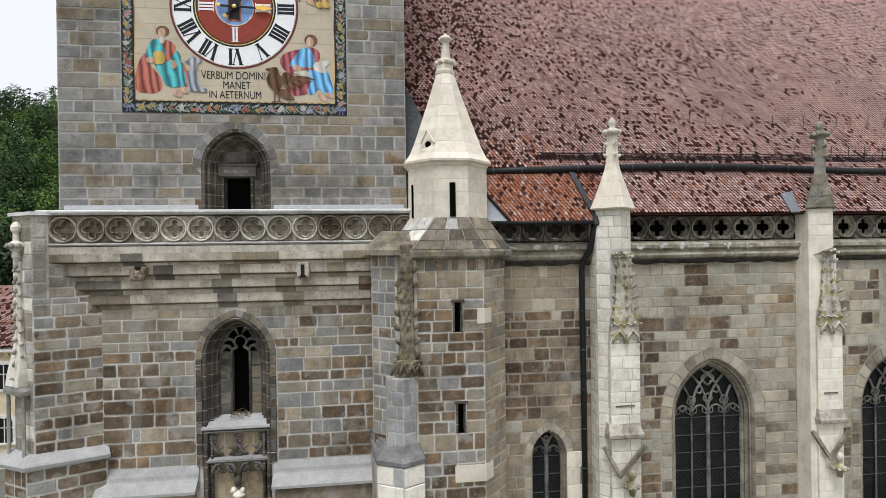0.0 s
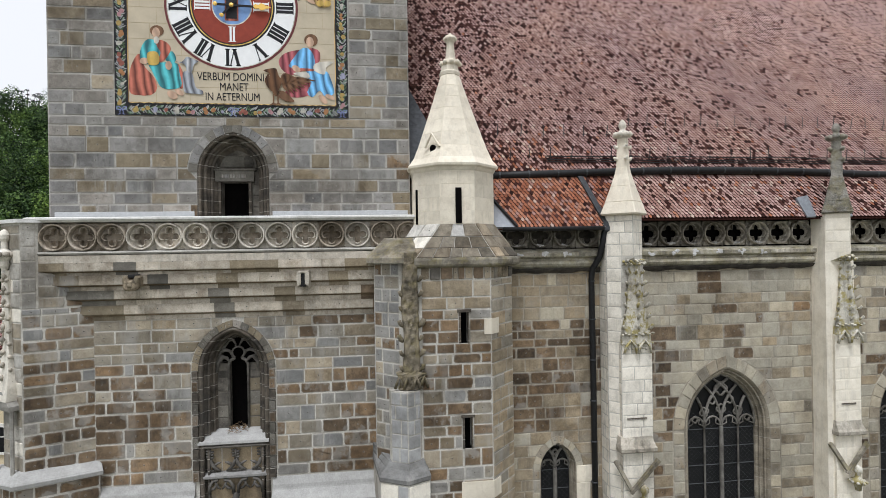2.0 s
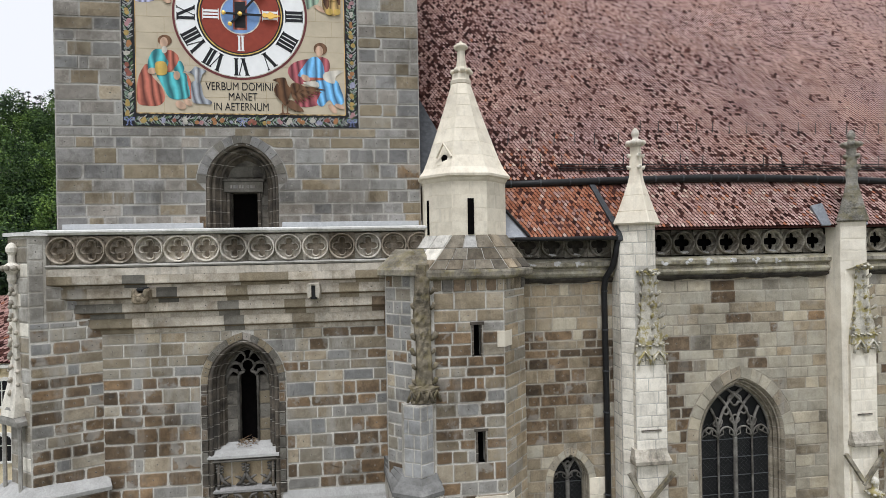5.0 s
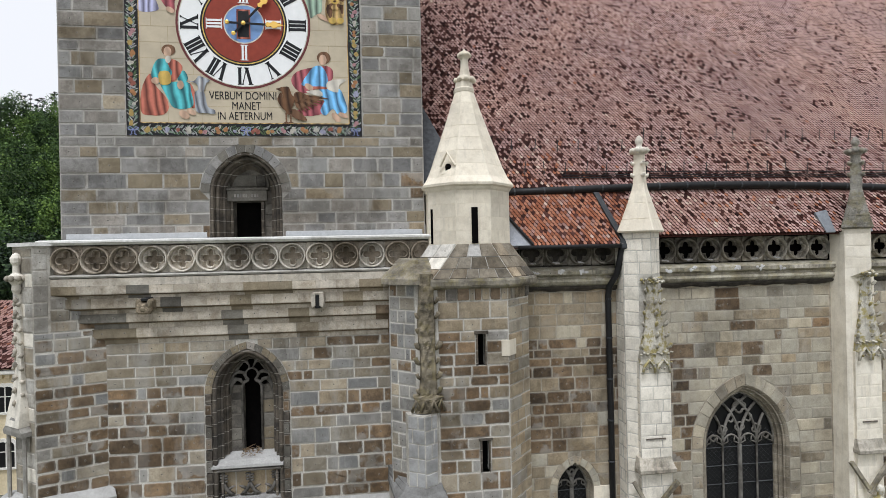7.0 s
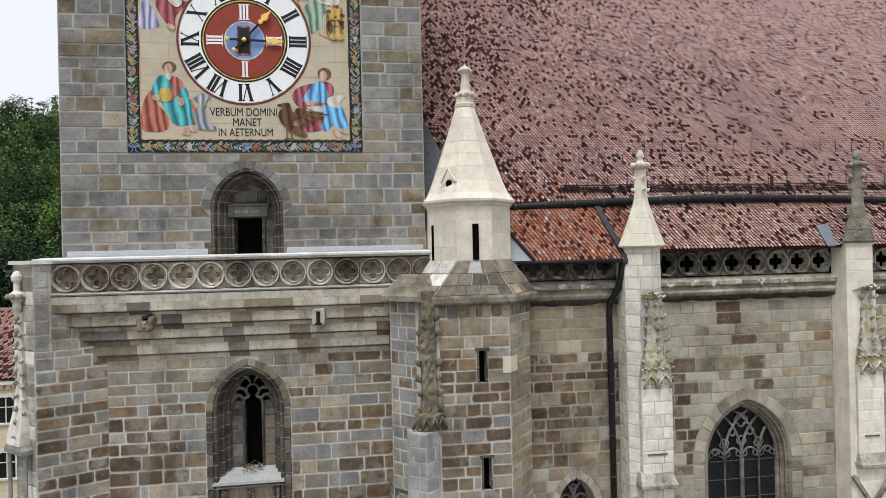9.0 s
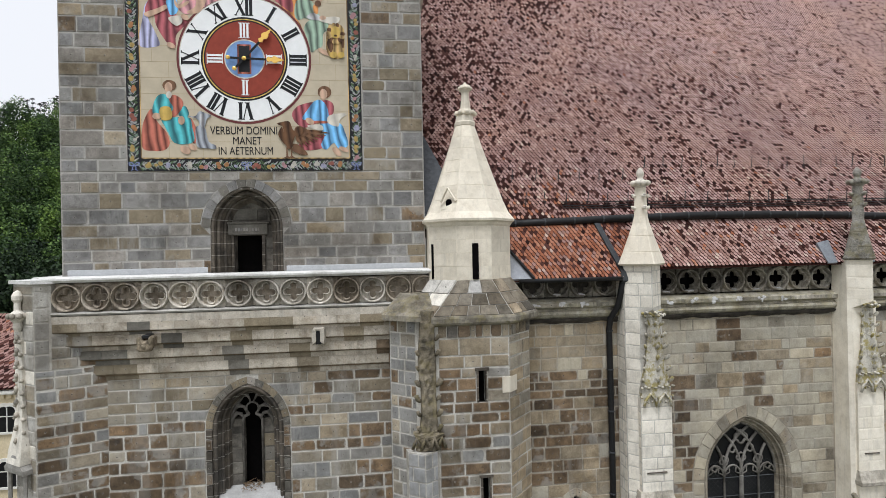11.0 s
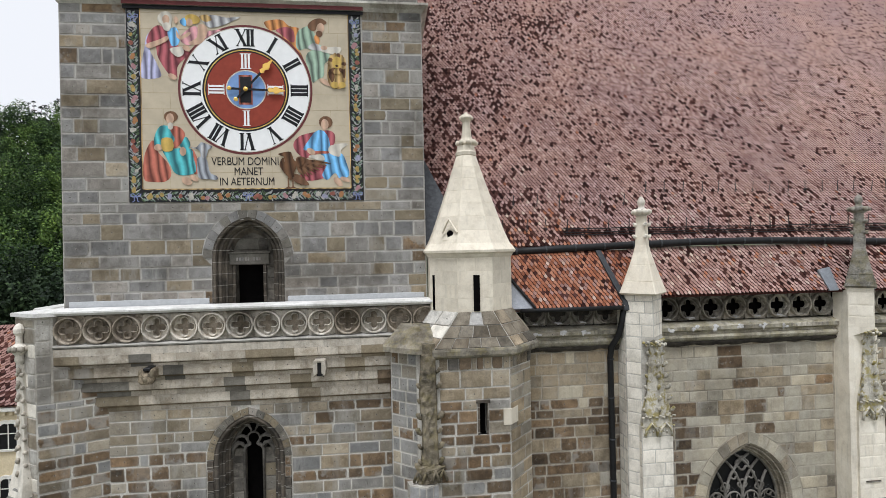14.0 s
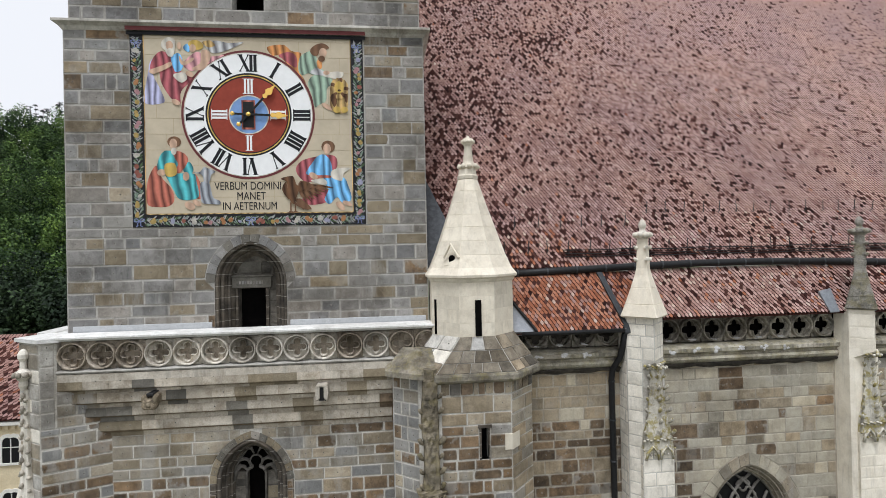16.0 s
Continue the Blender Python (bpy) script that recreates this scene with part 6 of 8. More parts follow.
def hand(name, turn, reach, tail):
    h = Geo().box(-0.035, 0.035, -0.13, -0.1, -tail, reach * 0.72).ob(name, BLACKP, clock, pose(0, 0, 0, 0, turn, 0), "black clock hand with gilded ends")
    tip = [(0.0, 0.55), (0.09, 0.6), (0.05, 0.68), (0.13, 0.74), (0.1, 0.82), (0.05, 0.86), (0.05, 0.9), (0.0, 1.0)]
    pts = [(x, z * reach) for x, z in tip] + [(-x, z * reach) for x, z in tip[-2:0:-1]]
    g = Geo()
    n = len(pts)
    g.add([(x, -0.15, z) for x, z in pts] + [(x, -0.12, z) for x, z in pts], [tuple(range(n)), tuple(range(2 * n - 1, n - 1, -1))] + [(i + n, (i + 1) % n + n, (i + 1) % n, i) for i in range(n)])
    g.ob("hand_tip", GOLD, h, None, "gilded tip")
    Geo().blob((0, -0.14, -tail), (0.075, 0.03, 0.075), 3).ob("hand_tail", GOLD, h, None, "gilded star")


hand("hour_hand", 42, 1.42, 0.5)
hand("minute_hand", 92, 1.38, 0.55)
Geo().lathe(0, 0, [(0.07, 0.0), (0.08, 0.04), (0.05, 0.06), (0.02, 0.07)], 12).ob("hub", GOLD, clock, pose(0, -0.1, 0, 90, 0, 0))

# inscription
for text, zc, w, xc, size in (("VERBUM DOMINI", -2.68, 2.3, -0.07, 0.4), ("MANET", -3.04, 0.98, 0.03, 0.4), ("IN AETERNUM", -3.40, 1.86, -0.02, 0.4)):
    cu = bpy.data.curves.new("inscription", "FONT")
    cu.body, cu.size, cu.align_x, cu.extrude = text, size, "CENTER", 0.002
    cu.materials.append(BLACKP)
    ob = new("inscription", cu)
    ob.parent = clock
    bpy.context.view_layer.update()
    k = w / max(ob.dimensions.x, 0.01)
    ob.matrix_basis = pose(xc, -0.04, zc, 90, 0, 0) @ Matrix.Diagonal((k, 1.0, 1.0, 1))


def spline(pts, n=5):
    """A closed smooth outline through a few corners."""
    out, m = [], len(pts)
    for i in range(m):
        p0, p1, p2, p3 = [Vector(pts[(i + k) % m]) for k in (-1, 0, 1, 2)]
        for j in range(n):
            t = j / n
            out.append(tuple(0.5 * (2 * p1 + (p2 - p0) * t + (2 * p0 - 5 * p1 + 4 * p2 - p3) * t * t + (3 * p1 - p0 - 3 * p2 + p3) * t ** 3)))
    return out


def emblem(label):
    """A painted corner scene reduced to plain coloured shapes. Gives the function that lays the next shape."""
    laid = []

    def shape(col, out):
        i = len(laid)
        y = -0.0355 - 0.0017 * i
        n = len(out)
        v = [(x, y, z) for x, z in out] + [(x, y + 0.0009, z) for x, z in out]
        ob = mesh_ob("painted_shape", v, [tuple(range(n)), tuple(range(2 * n - 1, n - 1, -1))] + [(k + n, (k + 1) % n + n, (k + 1) % n, k) for k in range(n)], CLOTH[col], clock, None, "" if laid else label)
        laid.append(ob)

    return shape


shape = emblem("teal and red painted shapes beside a grey one")
shape("red", spline([(-3.5, -3.14), (-3.47, -2.36), (-3.23, -1.84), (-3.06, -1.92), (-3.0, -2.23), (-2.69, -2.62), (-2.59, -3.01), (-2.77, -3.24), (-3.16, -3.27)]))
shape("red", spline([(-1.99, -2.16), (-1.83, -2.16), (-1.68, -2.55), (-1.68, -2.94), (-1.83, -2.97), (-1.86, -2.49)]))
shape("teal", spline([(-3.03, -1.45), (-2.87, -1.29), (-2.61, -1.32), (-2.48, -1.42), (-2.45, -1.77), (-2.51, -2.16), (-2.9, -2.16), (-3.1, -2.03), (-3.14, -1.77)]))
shape("teal", spline([(-2.84, -2.16), (-2.45, -2.1), (-1.93, -2.1), (-1.83, -2.42), (-1.77, -2.91), (-2.12, -3.04), (-2.45, -2.97), (-2.61, -2.68), (-2.74, -2.42)]))
shape("teal", spline([(-2.27, -1.84), (-2.06, -1.69), (-1.93, -1.94), (-2.03, -2.11), (-2.24, -2.06)]))
shape("red", spline([(-2.61, -1.33), (-2.33, -1.33), (-2.11, -1.55), (-2.19, -1.84), (-2.42, -2.08), (-2.56, -2.03), (-2.45, -1.77), (-2.55, -1.55)]))
shape("hair", disc(1.0, 16, -2.56, -0.98, 0.234, 0.195, 0.0))
shape("skin", disc(1.0, 16, -2.59, -1.05, 0.13, 0.188, 0.0))
shape("cream", disc(1.0, 16, -2.58, -1.31, 0.091, 0.13, 0.0))
shape("skin", disc(1.0, 16, -3.0, -2.06, 0.143, 0.117, 0.0))
shape("yellow", spline([(-2.88, -1.77), (-2.55, -1.75), (-2.51, -2.14), (-2.84, -2.18)]))
shape("skin", disc(1.0, 16, -2.18, -2.2, 0.11, 0.156, 0.0))
shape("skin", disc(1.0, 16, -2.07, -3.24, 0.195, 0.13, -0.6))
shape("skin", disc(1.0, 16, -1.83, -3.14, 0.169, 0.091, -0.6))
shape("grey", spline([(-1.68, -2.42), (-1.4, -2.45), (-1.28, -2.94), (-1.05, -3.07), (-1.05, -3.2), (-1.34, -3.18), (-1.64, -3.14), (-1.71, -2.81)]))
shape("grey", spline([(-1.93, -2.06), (-1.72, -2.05), (-1.57, -1.88), (-1.42, -1.92), (-1.18, -2.03), (-1.32, -2.14), (-1.38, -2.36), (-1.46, -2.5), (-1.56, -2.41), (-1.64, -2.16)]))
shape("silver", spline([(-1.56, -2.0), (-1.44, -2.0), (-1.42, -2.29), (-1.47, -2.45), (-1.54, -2.36)]))
shape = emblem("blue and crimson painted shapes beside a brown one")
shape("crimson", spline([(1.6, -1.93), (1.8, -1.66), (2.22, -1.52), (2.59, -1.47), (2.85, -1.43), (3.06, -1.57), (3.06, -1.89), (2.88, -2.03), (2.59, -2.19), (2.19, -2.39), (1.96, -2.42), (1.7, -2.22)]))
shape("crimson", spline([(1.8, -3.06), (2.12, -2.82), (2.52, -2.65), (2.75, -2.72), (2.7, -3.11), (2.32, -3.24), (1.96, -3.22)]))
shape("blue", spline([(1.96, -2.07), (2.16, -1.76), (2.36, -1.5), (2.59, -1.42), (2.78, -1.57), (2.88, -1.86), (2.85, -2.19), (2.52, -2.22), (2.19, -2.12), (2.03, -2.16)]))
shape("blue", spline([(2.59, -2.26), (2.85, -2.19), (3.28, -2.26), (3.44, -2.52), (3.56, -3.05), (3.24, -3.18), (3.05, -2.98), (2.78, -3.22), (2.6, -3.05), (2.73, -2.72), (2.6, -2.45)]))
shape("red", spline([(2.34, -2.18), (2.82, -2.19), (2.82, -2.27), (2.36, -2.26)]))
shape("hair", disc(1.0, 16, 2.76, -1.14, 0.243, 0.224, 0.0))
shape("skin", disc(1.0, 16, 2.72, -1.22, 0.138, 0.197, 0.0))
shape("cream", spline([(2.88, -2.01), (3.24, -1.91), (3.54, -1.93), (3.3, -2.12), (3.22, -2.38), (2.87, -2.26)]))
shape("skin", disc(1.0, 16, 2.22, -2.2, 0.171, 0.105, -0.6))
shape("cream", spline([(2.12, -2.36), (2.59, -2.32), (2.69, -2.51), (2.39, -2.49)]))
shape("skin", disc(1.0, 16, 3.16, -3.3, 0.211, 0.105, -0.8))
shape("skin", disc(1.0, 16, 3.41, -3.21, 0.184, 0.079, -0.4))
for k in range(8):
    x1, z1 = 2.92 - 0.13 * k, -2.63 - 0.085 * k
    shape("hair" if k % 2 else "brown", spline([(1.74, -2.5 - 0.03 * k), (0.5 * (1.8 + x1), 0.5 * (z1 - 2.5) + 0.05 - 0.02 * k), (x1, z1), (0.5 * (1.8 + x1), 0.5 * (z1 - 2.5) - 0.06 - 0.02 * k), (1.74, -2.62 - 0.04 * k)], 4))
shape("hair", spline([(1.68, -2.5), (1.8, -2.38), (2.0, -2.42), (2.2, -2.56), (2.05, -2.68), (1.85, -2.8), (1.74, -2.75)]))
for k in range(4):
    shape("hair" if k % 2 else "brown", spline([(1.6 + 0.05 * k, -3.02), (1.82 + 0.08 * k, -3.28), (1.86 + 0.09 * k, -3.42), (1.78 + 0.06 * k, -3.36), (1.58 + 0.03 * k, -3.1)], 4))
for x1 in (1.4, 1.56):
    shape("hair", [(x1 - 0.02, -3.15), (x1 + 0.03, -3.15), (x1 + 0.03, -3.46), (x1 + 0.14, -3.52), (x1 - 0.14, -3.54), (x1 - 0.02, -3.46)])
shape("brown", spline([(1.11, -2.65), (1.24, -2.42), (1.32, -2.72), (1.36, -3.05), (1.19, -2.86)]))
shape("hair", spline([(1.72, -3.03), (2.03, -3.38), (1.93, -3.41), (1.6, -3.26)]))
shape("brown", spline([(1.27, -2.32), (1.4, -2.22), (1.53, -2.26), (1.61, -2.49), (1.72, -2.65), (1.61, -2.98), (1.53, -3.22), (1.4, -3.12), (1.32, -2.85), (1.3, -2.59)]))
shape("brown", spline([(1.07, -2.31), (1.24, -2.24), (1.48, -2.21), (1.53, -2.31), (1.34, -2.4)]))
shape("brown", spline([(1.73, -2.49), (1.89, -2.41), (2.03, -2.52), (1.86, -2.75), (1.74, -2.72)]))
shape = emblem("crimson and violet painted shapes with a pale wing")
shape("violet", spline([(-3.58, 0.5), (-3.49, 0.95), (-3.39, 1.47), (-3.32, 1.83), (-3.16, 1.99), (-3.1, 1.8), (-3.23, 1.41), (-3.03, 0.95), (-2.87, 0.56), (-2.9, 0.4), (-3.26, 0.33), (-3.49, 0.37)]))
shape("crimson", spline([(-3.32, 1.7), (-3.16, 2.06), (-2.9, 2.22), (-2.64, 2.03), (-2.42, 1.8), (-2.32, 1.54), (-1.99, 1.38), (-1.93, 1.21), (-2.19, 0.95), (-2.32, 0.73), (-2.34, 0.34), (-2.58, 0.49), (-2.81, 0.82), (-2.97, 1.15), (-3.03, 1.47), (-3.26, 1.44)]))
shape("blue", spline([(-2.61, 2.03), (-2.35, 2.16), (-2.21, 1.83), (-2.28, 1.56), (-2.48, 1.5), (-2.58, 1.77)]))
shape("rose", spline([(-2.22, 1.77), (-1.99, 2.06), (-1.73, 2.22), (-1.54, 2.12), (-1.28, 2.06), (-0.82, 2.12), (-1.15, 1.93), (-1.47, 1.73), (-1.8, 1.56), (-2.03, 1.56)]))
shape("skin", spline([(-1.59, 2.25), (-1.38, 2.27), (-1.27, 2.06), (-1.46, 1.66), (-1.73, 1.56), (-1.93, 1.62), (-1.64, 1.83)]))
shape("skin", spline([(-2.33, 2.06), (-2.18, 1.86), (-1.9, 2.01), (-1.86, 1.92), (-2.16, 1.73), (-2.32, 1.83)]))
shape("blue", spline([(-2.2, 2.38), (-2.09, 2.49), (-1.98, 2.42), (-2.01, 2.21), (-2.16, 2.28)]))
shape("silver", spline([(-1.53, 2.56), (-1.08, 2.63), (-0.63, 2.55), (-0.16, 2.59), (-0.44, 2.42), (-0.82, 2.25), (-1.2, 2.18), (-1.41, 2.37)]))
shape("gold", spline([(-1.55, 2.56), (-1.29, 2.63), (-1.12, 2.46), (-1.36, 2.38)]))
shape("yellow", disc(1.0, 16, -1.77, 2.46, 0.26, 0.169, -0.2))
shape("skin", disc(1.0, 16, -1.88, 2.34, 0.11, 0.143, 0.0))
shape("cream", spline([(-2.94, 2.48), (-2.84, 2.64), (-2.64, 2.71), (-2.47, 2.58), (-2.47, 2.37), (-2.54, 2.05), (-2.71, 2.05), (-2.81, 2.25), (-2.9, 2.32)]))
shape("skin", disc(1.0, 16, -2.66, 2.42, 0.123, 0.162, 0.0))
shape("cream", disc(1.0, 16, -2.64, 2.18, 0.123, 0.143, 0.0))
shape("skin", spline([(-3.34, 1.53), (-2.9, 1.71), (-2.64, 1.84), (-2.6, 1.7), (-2.97, 1.49), (-3.23, 1.4)]))
shape("skin", disc(1.0, 16, -2.33, 2.41, 0.071, 0.13, 0.0))
shape("cream", spline([(-2.55, 1.38), (-2.18, 1.47), (-2.08, 1.25), (-2.29, 1.11)]))
shape("skin", disc(1.0, 16, -1.99, 1.42, 0.143, 0.091, -0.5))
shape("skin", disc(1.0, 16, -2.47, 0.42, 0.156, 0.091, -0.5))
shape = emblem("green and orange painted shapes beside a golden one")
shape("orange", spline([(0.66, 2.41), (0.88, 2.51), (1.27, 2.53), (1.53, 2.32), (1.86, 2.25), (1.8, 2.02), (1.76, 1.62), (1.96, 1.3), (2.01, 1.09), (1.83, 1.23), (1.7, 1.56), (1.47, 1.72), (1.27, 1.95), (1.07, 2.15), (0.84, 2.15)]))
shape("crimson", spline([(1.07, 2.15), (1.4, 2.28), (1.68, 2.15), (1.7, 1.74), (1.47, 1.82), (1.27, 1.99)]))
shape("green", spline([(1.76, 1.61), (1.8, 2.05), (1.99, 2.25), (2.26, 2.32), (2.42, 2.05), (2.52, 1.76), (2.69, 1.59), (2.49, 1.41), (2.12, 1.52), (1.89, 1.45)]))
shape("green", spline([(2.09, 1.16), (2.26, 1.43), (2.62, 1.45), (2.89, 1.39), (2.95, 1.16), (2.76, 0.97), (2.72, 0.54), (2.49, 0.4), (2.32, 0.3), (2.22, 0.7)]))
shape("orange", spline([(2.41, 1.94), (2.55, 2.03), (2.6, 1.79), (2.49, 1.61)]))
shape("hair", spline([(2.18, 2.34), (2.36, 2.55), (2.65, 2.62), (2.86, 2.48), (2.74, 2.38), (2.53, 2.36), (2.47, 2.19), (2.32, 2.16)]))
shape("skin", disc(1.0, 16, 2.64, 2.28, 0.138, 0.171, 0.0))
shape("hair", disc(1.0, 16, 2.59, 2.06, 0.118, 0.112, 0.0))
shape("silver", spline([(2.18, 1.56), (2.39, 1.72), (2.66, 1.59), (2.69, 1.45), (2.32, 1.48)]))
shape("cream", spline([(2.65, 1.48), (2.98, 1.59), (3.36, 1.57), (3.22, 1.34), (2.75, 1.39)]))
shape("skin", disc(1.0, 16, 2.75, 1.55, 0.118, 0.079, 0.0))
shape("skin", disc(1.0, 16, 2.77, 0.31, 0.237, 0.086, -0.5))
shape("gold", spline([(2.91, 1.16), (3.05, 1.3), (3.31, 1.33), (3.49, 1.16), (3.51, 0.84), (3.49, 0.31), (3.38, 0.1), (3.05, 0.09), (2.88, 0.31), (2.85, 0.64)]))
shape("brown", spline([(2.88, 0.64), (3.03, 0.84), (3.11, 0.51), (3.01, 0.3)]))
shape("brown", spline([(3.38, 0.84), (3.49, 0.97), (3.49, 0.51), (3.41, 0.51)]))
for k in range(14):
    t = 2 * math.pi * k / 14
    shape("brown" if k % 3 == 0 else "gold", disc(1.0, 8, 3.2 + 0.24 * math.cos(t), 0.98 + 0.3 * math.sin(t), 0.1, 0.075, t))
shape("yellow", disc(1.0, 16, 3.2, 1.02, 0.17, 0.22, 0.0))
shape("brown", disc(1.0, 8, 3.2, 0.9, 0.06, 0.04, 0.0))
shape("yellow", disc(1.0, 16, 3.11, 0.2, 0.132, 0.118, 0.0))
shape("yellow", disc(1.0, 16, 3.38, 0.2, 0.125, 0.112, 0.0))

# ---- the porch's niche window ----
NM = pinv @ PM
voussoirs(niche, 0.02, 0.28, 0.035, 8, [DARKGREY, MUD, DARKGREY, GREY], pwall, Matrix(), R)
for sd in (-1, 1):
    z = 5.95
    while z < niche.spring - 0.1:
        h = min(0.40, niche.spring - z)
        x0, x1 = sorted((niche.u + sd * (niche.half + 0.02), niche.u + sd * (niche.half + 0.28)))
        stone_piece(pwall, Matrix(), ((x0, z), (x1, z), (x1, z + h), (x0, z + h)), 0.08, R.choice((SOOT, BURNT, BROWN, DARKGREY)), R, False, "jamb_stone")
        z += h
sweep(niche.path(12), [(0.05, 0.0), (0.03, -0.06)] + roll(-0.05, 0.02, 0.075) + [(-0.09, 0.16), (-0.17, 0.17)] + roll(-0.22, 0.25, 0.06) + [(-0.22, 0.38), (-0.3, 0.4)] + roll(-0.34, 0.46, 0.05) + [(-0.38, 0.57), (-0.42, 0.6), (-0.42, 0.75)], "niche_moulding", SOOT, porch, NM, "sooty stepped niche moulding", True)
nw = thing("niche_window", -6.6, 20.5, 7.3, "narrow dark niche window with sooty cusped stone head", "window", kind="structure")
nv = nw.matrix_basis.inverted()


class Lobed:
    """A tall narrow opening that widens into a pointed head."""
    v0, v1 = 7.4, 11.05

    def span(self, v):
        if not 7.4 <= v < 11.04:
            return None
        w = 0.33 if v < 10.0 else 0.68 * math.sqrt(max(1 - ((v - 10.0) / 1.05) ** 1.4, 0.0))
        return (-6.6 - w, -6.6 + w) if w > 0.01 else None


slit = Lobed()
nback = wall_core("back_wall", nv @ Matrix.Translation((0, PY + 0.66, 0)), (-7.7, -5.5), 4.2, 11.4, [slit], 0.3, SOOTPLAIN, nw, 0.035)
lay_stones(nback, Matrix(), (-7.45, -5.75), 7.5, 9.75, [Box(-6.94, -6.26, 7.4, 9.75)], R, lambda r, u, v: (SOOTPLAIN if r.random() < 0.65 else MUD if r.random() < 0.3 else DARKGREY, False), (0.42, 0.5), (0.6, 0.9))
# black sheet paints the dark behind the slit and its head
Geo().box(-7.45, -5.75, PY + 1.0, PY + 1.05, 7.2, 11.3).ob("dark_pane", DARK, nw, nv, "black sheet painting the dark behind the unglazed opening")
yb = PY + 0.6
g = Geo()
for sd in (-1, 1):
    g.tube([(-6.6 + sd * a, yb, z) for a, z in ((0.34, 7.5), (0.34, 9.95), (0.28, 10.1), (0.14, 10.17), (0.13, 10.2))], [0.04, 0.05, 0.07, 0.06, 0.05], 6)
    g.tube([(-6.6 + sd * a, yb - 0.03, z) for a, z in ((0.76, 9.7), (0.7, 10.05), (0.55, 10.24), (0.4, 10.2), (0.3, 10.06))], [0.05, 0.07, 0.085, 0.07, 0.03], 7)
    g.tube([(-6.6 + sd * a, yb - 0.03, z) for a, z in ((0.7, 10.12), (0.62, 10.42), (0.42, 10.5), (0.27, 10.44), (0.2, 10.25))], [0.035, 0.055, 0.07, 0.06, 0.025], 7)
    g.tube([(-6.6 + sd * a, yb - 0.03, z) for a, z in ((0.5, 10.55), (0.32, 10.85), (0.16, 10.86), (0.06, 10.66))], [0.035, 0.06, 0.06, 0.025], 7)
    g.tube([(-6.6 + sd * a, yb, z) for a, z in ((0.8, 9.8), (0.72, 10.2), (0.5, 10.65), (0.22, 10.98), (0.0, 11.15))], 0.05, 6)
    for a, z in ((0.3, 10.06), (0.19, 10.25), (0.07, 10.66)):
        g.blob((-6.6 + sd * a, yb - 0.07, z), (0.035, 0.035, 0.035), 3, 6, 4, 0.1)
g.tube([(-6.6, yb - 0.02, 11.15), (-6.6, yb - 0.05, 10.95)], [0.05, 0.06], 6)
g.tube([(-6.6 + 0.215 * math.sin(t), yb - 0.01, 10.39 + 0.215 * math.cos(t)) for t in [radians(-150 + 300 * k / 14) for k in range(15)]], 0.035, 6)
g.ob("cusped_head", SOOTCARVE, nw, nv, "sooty cusped tracery head", smooth=True)
Geo().loft([[(x, PY + 0.7, 7.62), (x, PY + 0.1, 7.5), (x, PY - 0.08, 7.36), (x, PY - 0.1, 7.28), (x, PY, 7.22), (x, PY + 0.7, 7.2)] for x in (-7.85, -5.42)], True, True).ob("sill", SETOFF, nw, nv, "pale projecting stone sill")
g = Geo()
for k in range(70):
    a, q = R.uniform(-0.3, 0.3), R.uniform(0, 0.5)
    z = 7.58 + 0.16 * q + R.uniform(0, 0.22) * (1 - abs(a) / 0.32) * q * 2
    g.tube([(-6.6 + a, PY + 0.15 + q, z), (-6.6 + a + R.uniform(-0.12, 0.12), PY + 0.15 + q + R.uniform(-0.08, 0.08), z + R.uniform(-0.02, 0.06))], 0.013, 4)
tagged(g.ob("twig_pile", BROWN), "heap of brown twigs lying on the niche sill", "twigs", kind="stuff")
# carved apron below the sill
ap = thing("carved_apron", -6.6, 20, 4.2, "sooty carved stone apron with leaf tracery below the niche", "carving", kind="structure")
av = ap.matrix_basis.inverted()
Geo().box(-7.75, -5.45, PY + 0.22, PY + 0.4, 4.2, 7.2).ob("back_panel", TAWNY, ap, av, "tan stone panels behind the tracery")
Geo().loft([[(x, PY + 0.25, 7.08), (x, PY + 0.02, 7.1), (x, PY - 0.05, 7.16), (x, PY - 0.05, 7.2), (x, PY + 0.25, 7.2)] for x in (-7.75, -5.45)], True, True).ob("rail", GREY, ap, av)
Geo().loft([[(x, PY + 0.25, 6.0), (x, PY + 0.03, 6.0), (x, PY - 0.05, 6.06), (x, PY - 0.05, 6.13), (x, PY + 0.1, 6.2), (x, PY + 0.25, 6.22)] for x in (-7.75, -5.45)], True, True).ob("rail", GREY, ap, av)
for x, w in ((-7.72, 0.06), (-7.52, 0.05), (-5.66, 0.05), (-5.47, 0.06)):
    Geo().tube([(x, PY + 0.06, 4.2), (x, PY + 0.06, 7.15)], w, 8).ob("post", SOOT, ap, av, smooth=True)
Geo().box(-7.13, -7.1, PY + 0.2, PY + 0.23, 6.2, 7.1).ob("panel_joint", MORTAR, ap, av)
Geo().box(-6.1, -6.07, PY + 0.2, PY + 0.23, 6.2, 7.1).ob("panel_joint", MORTAR, ap, av)
g = Geo()
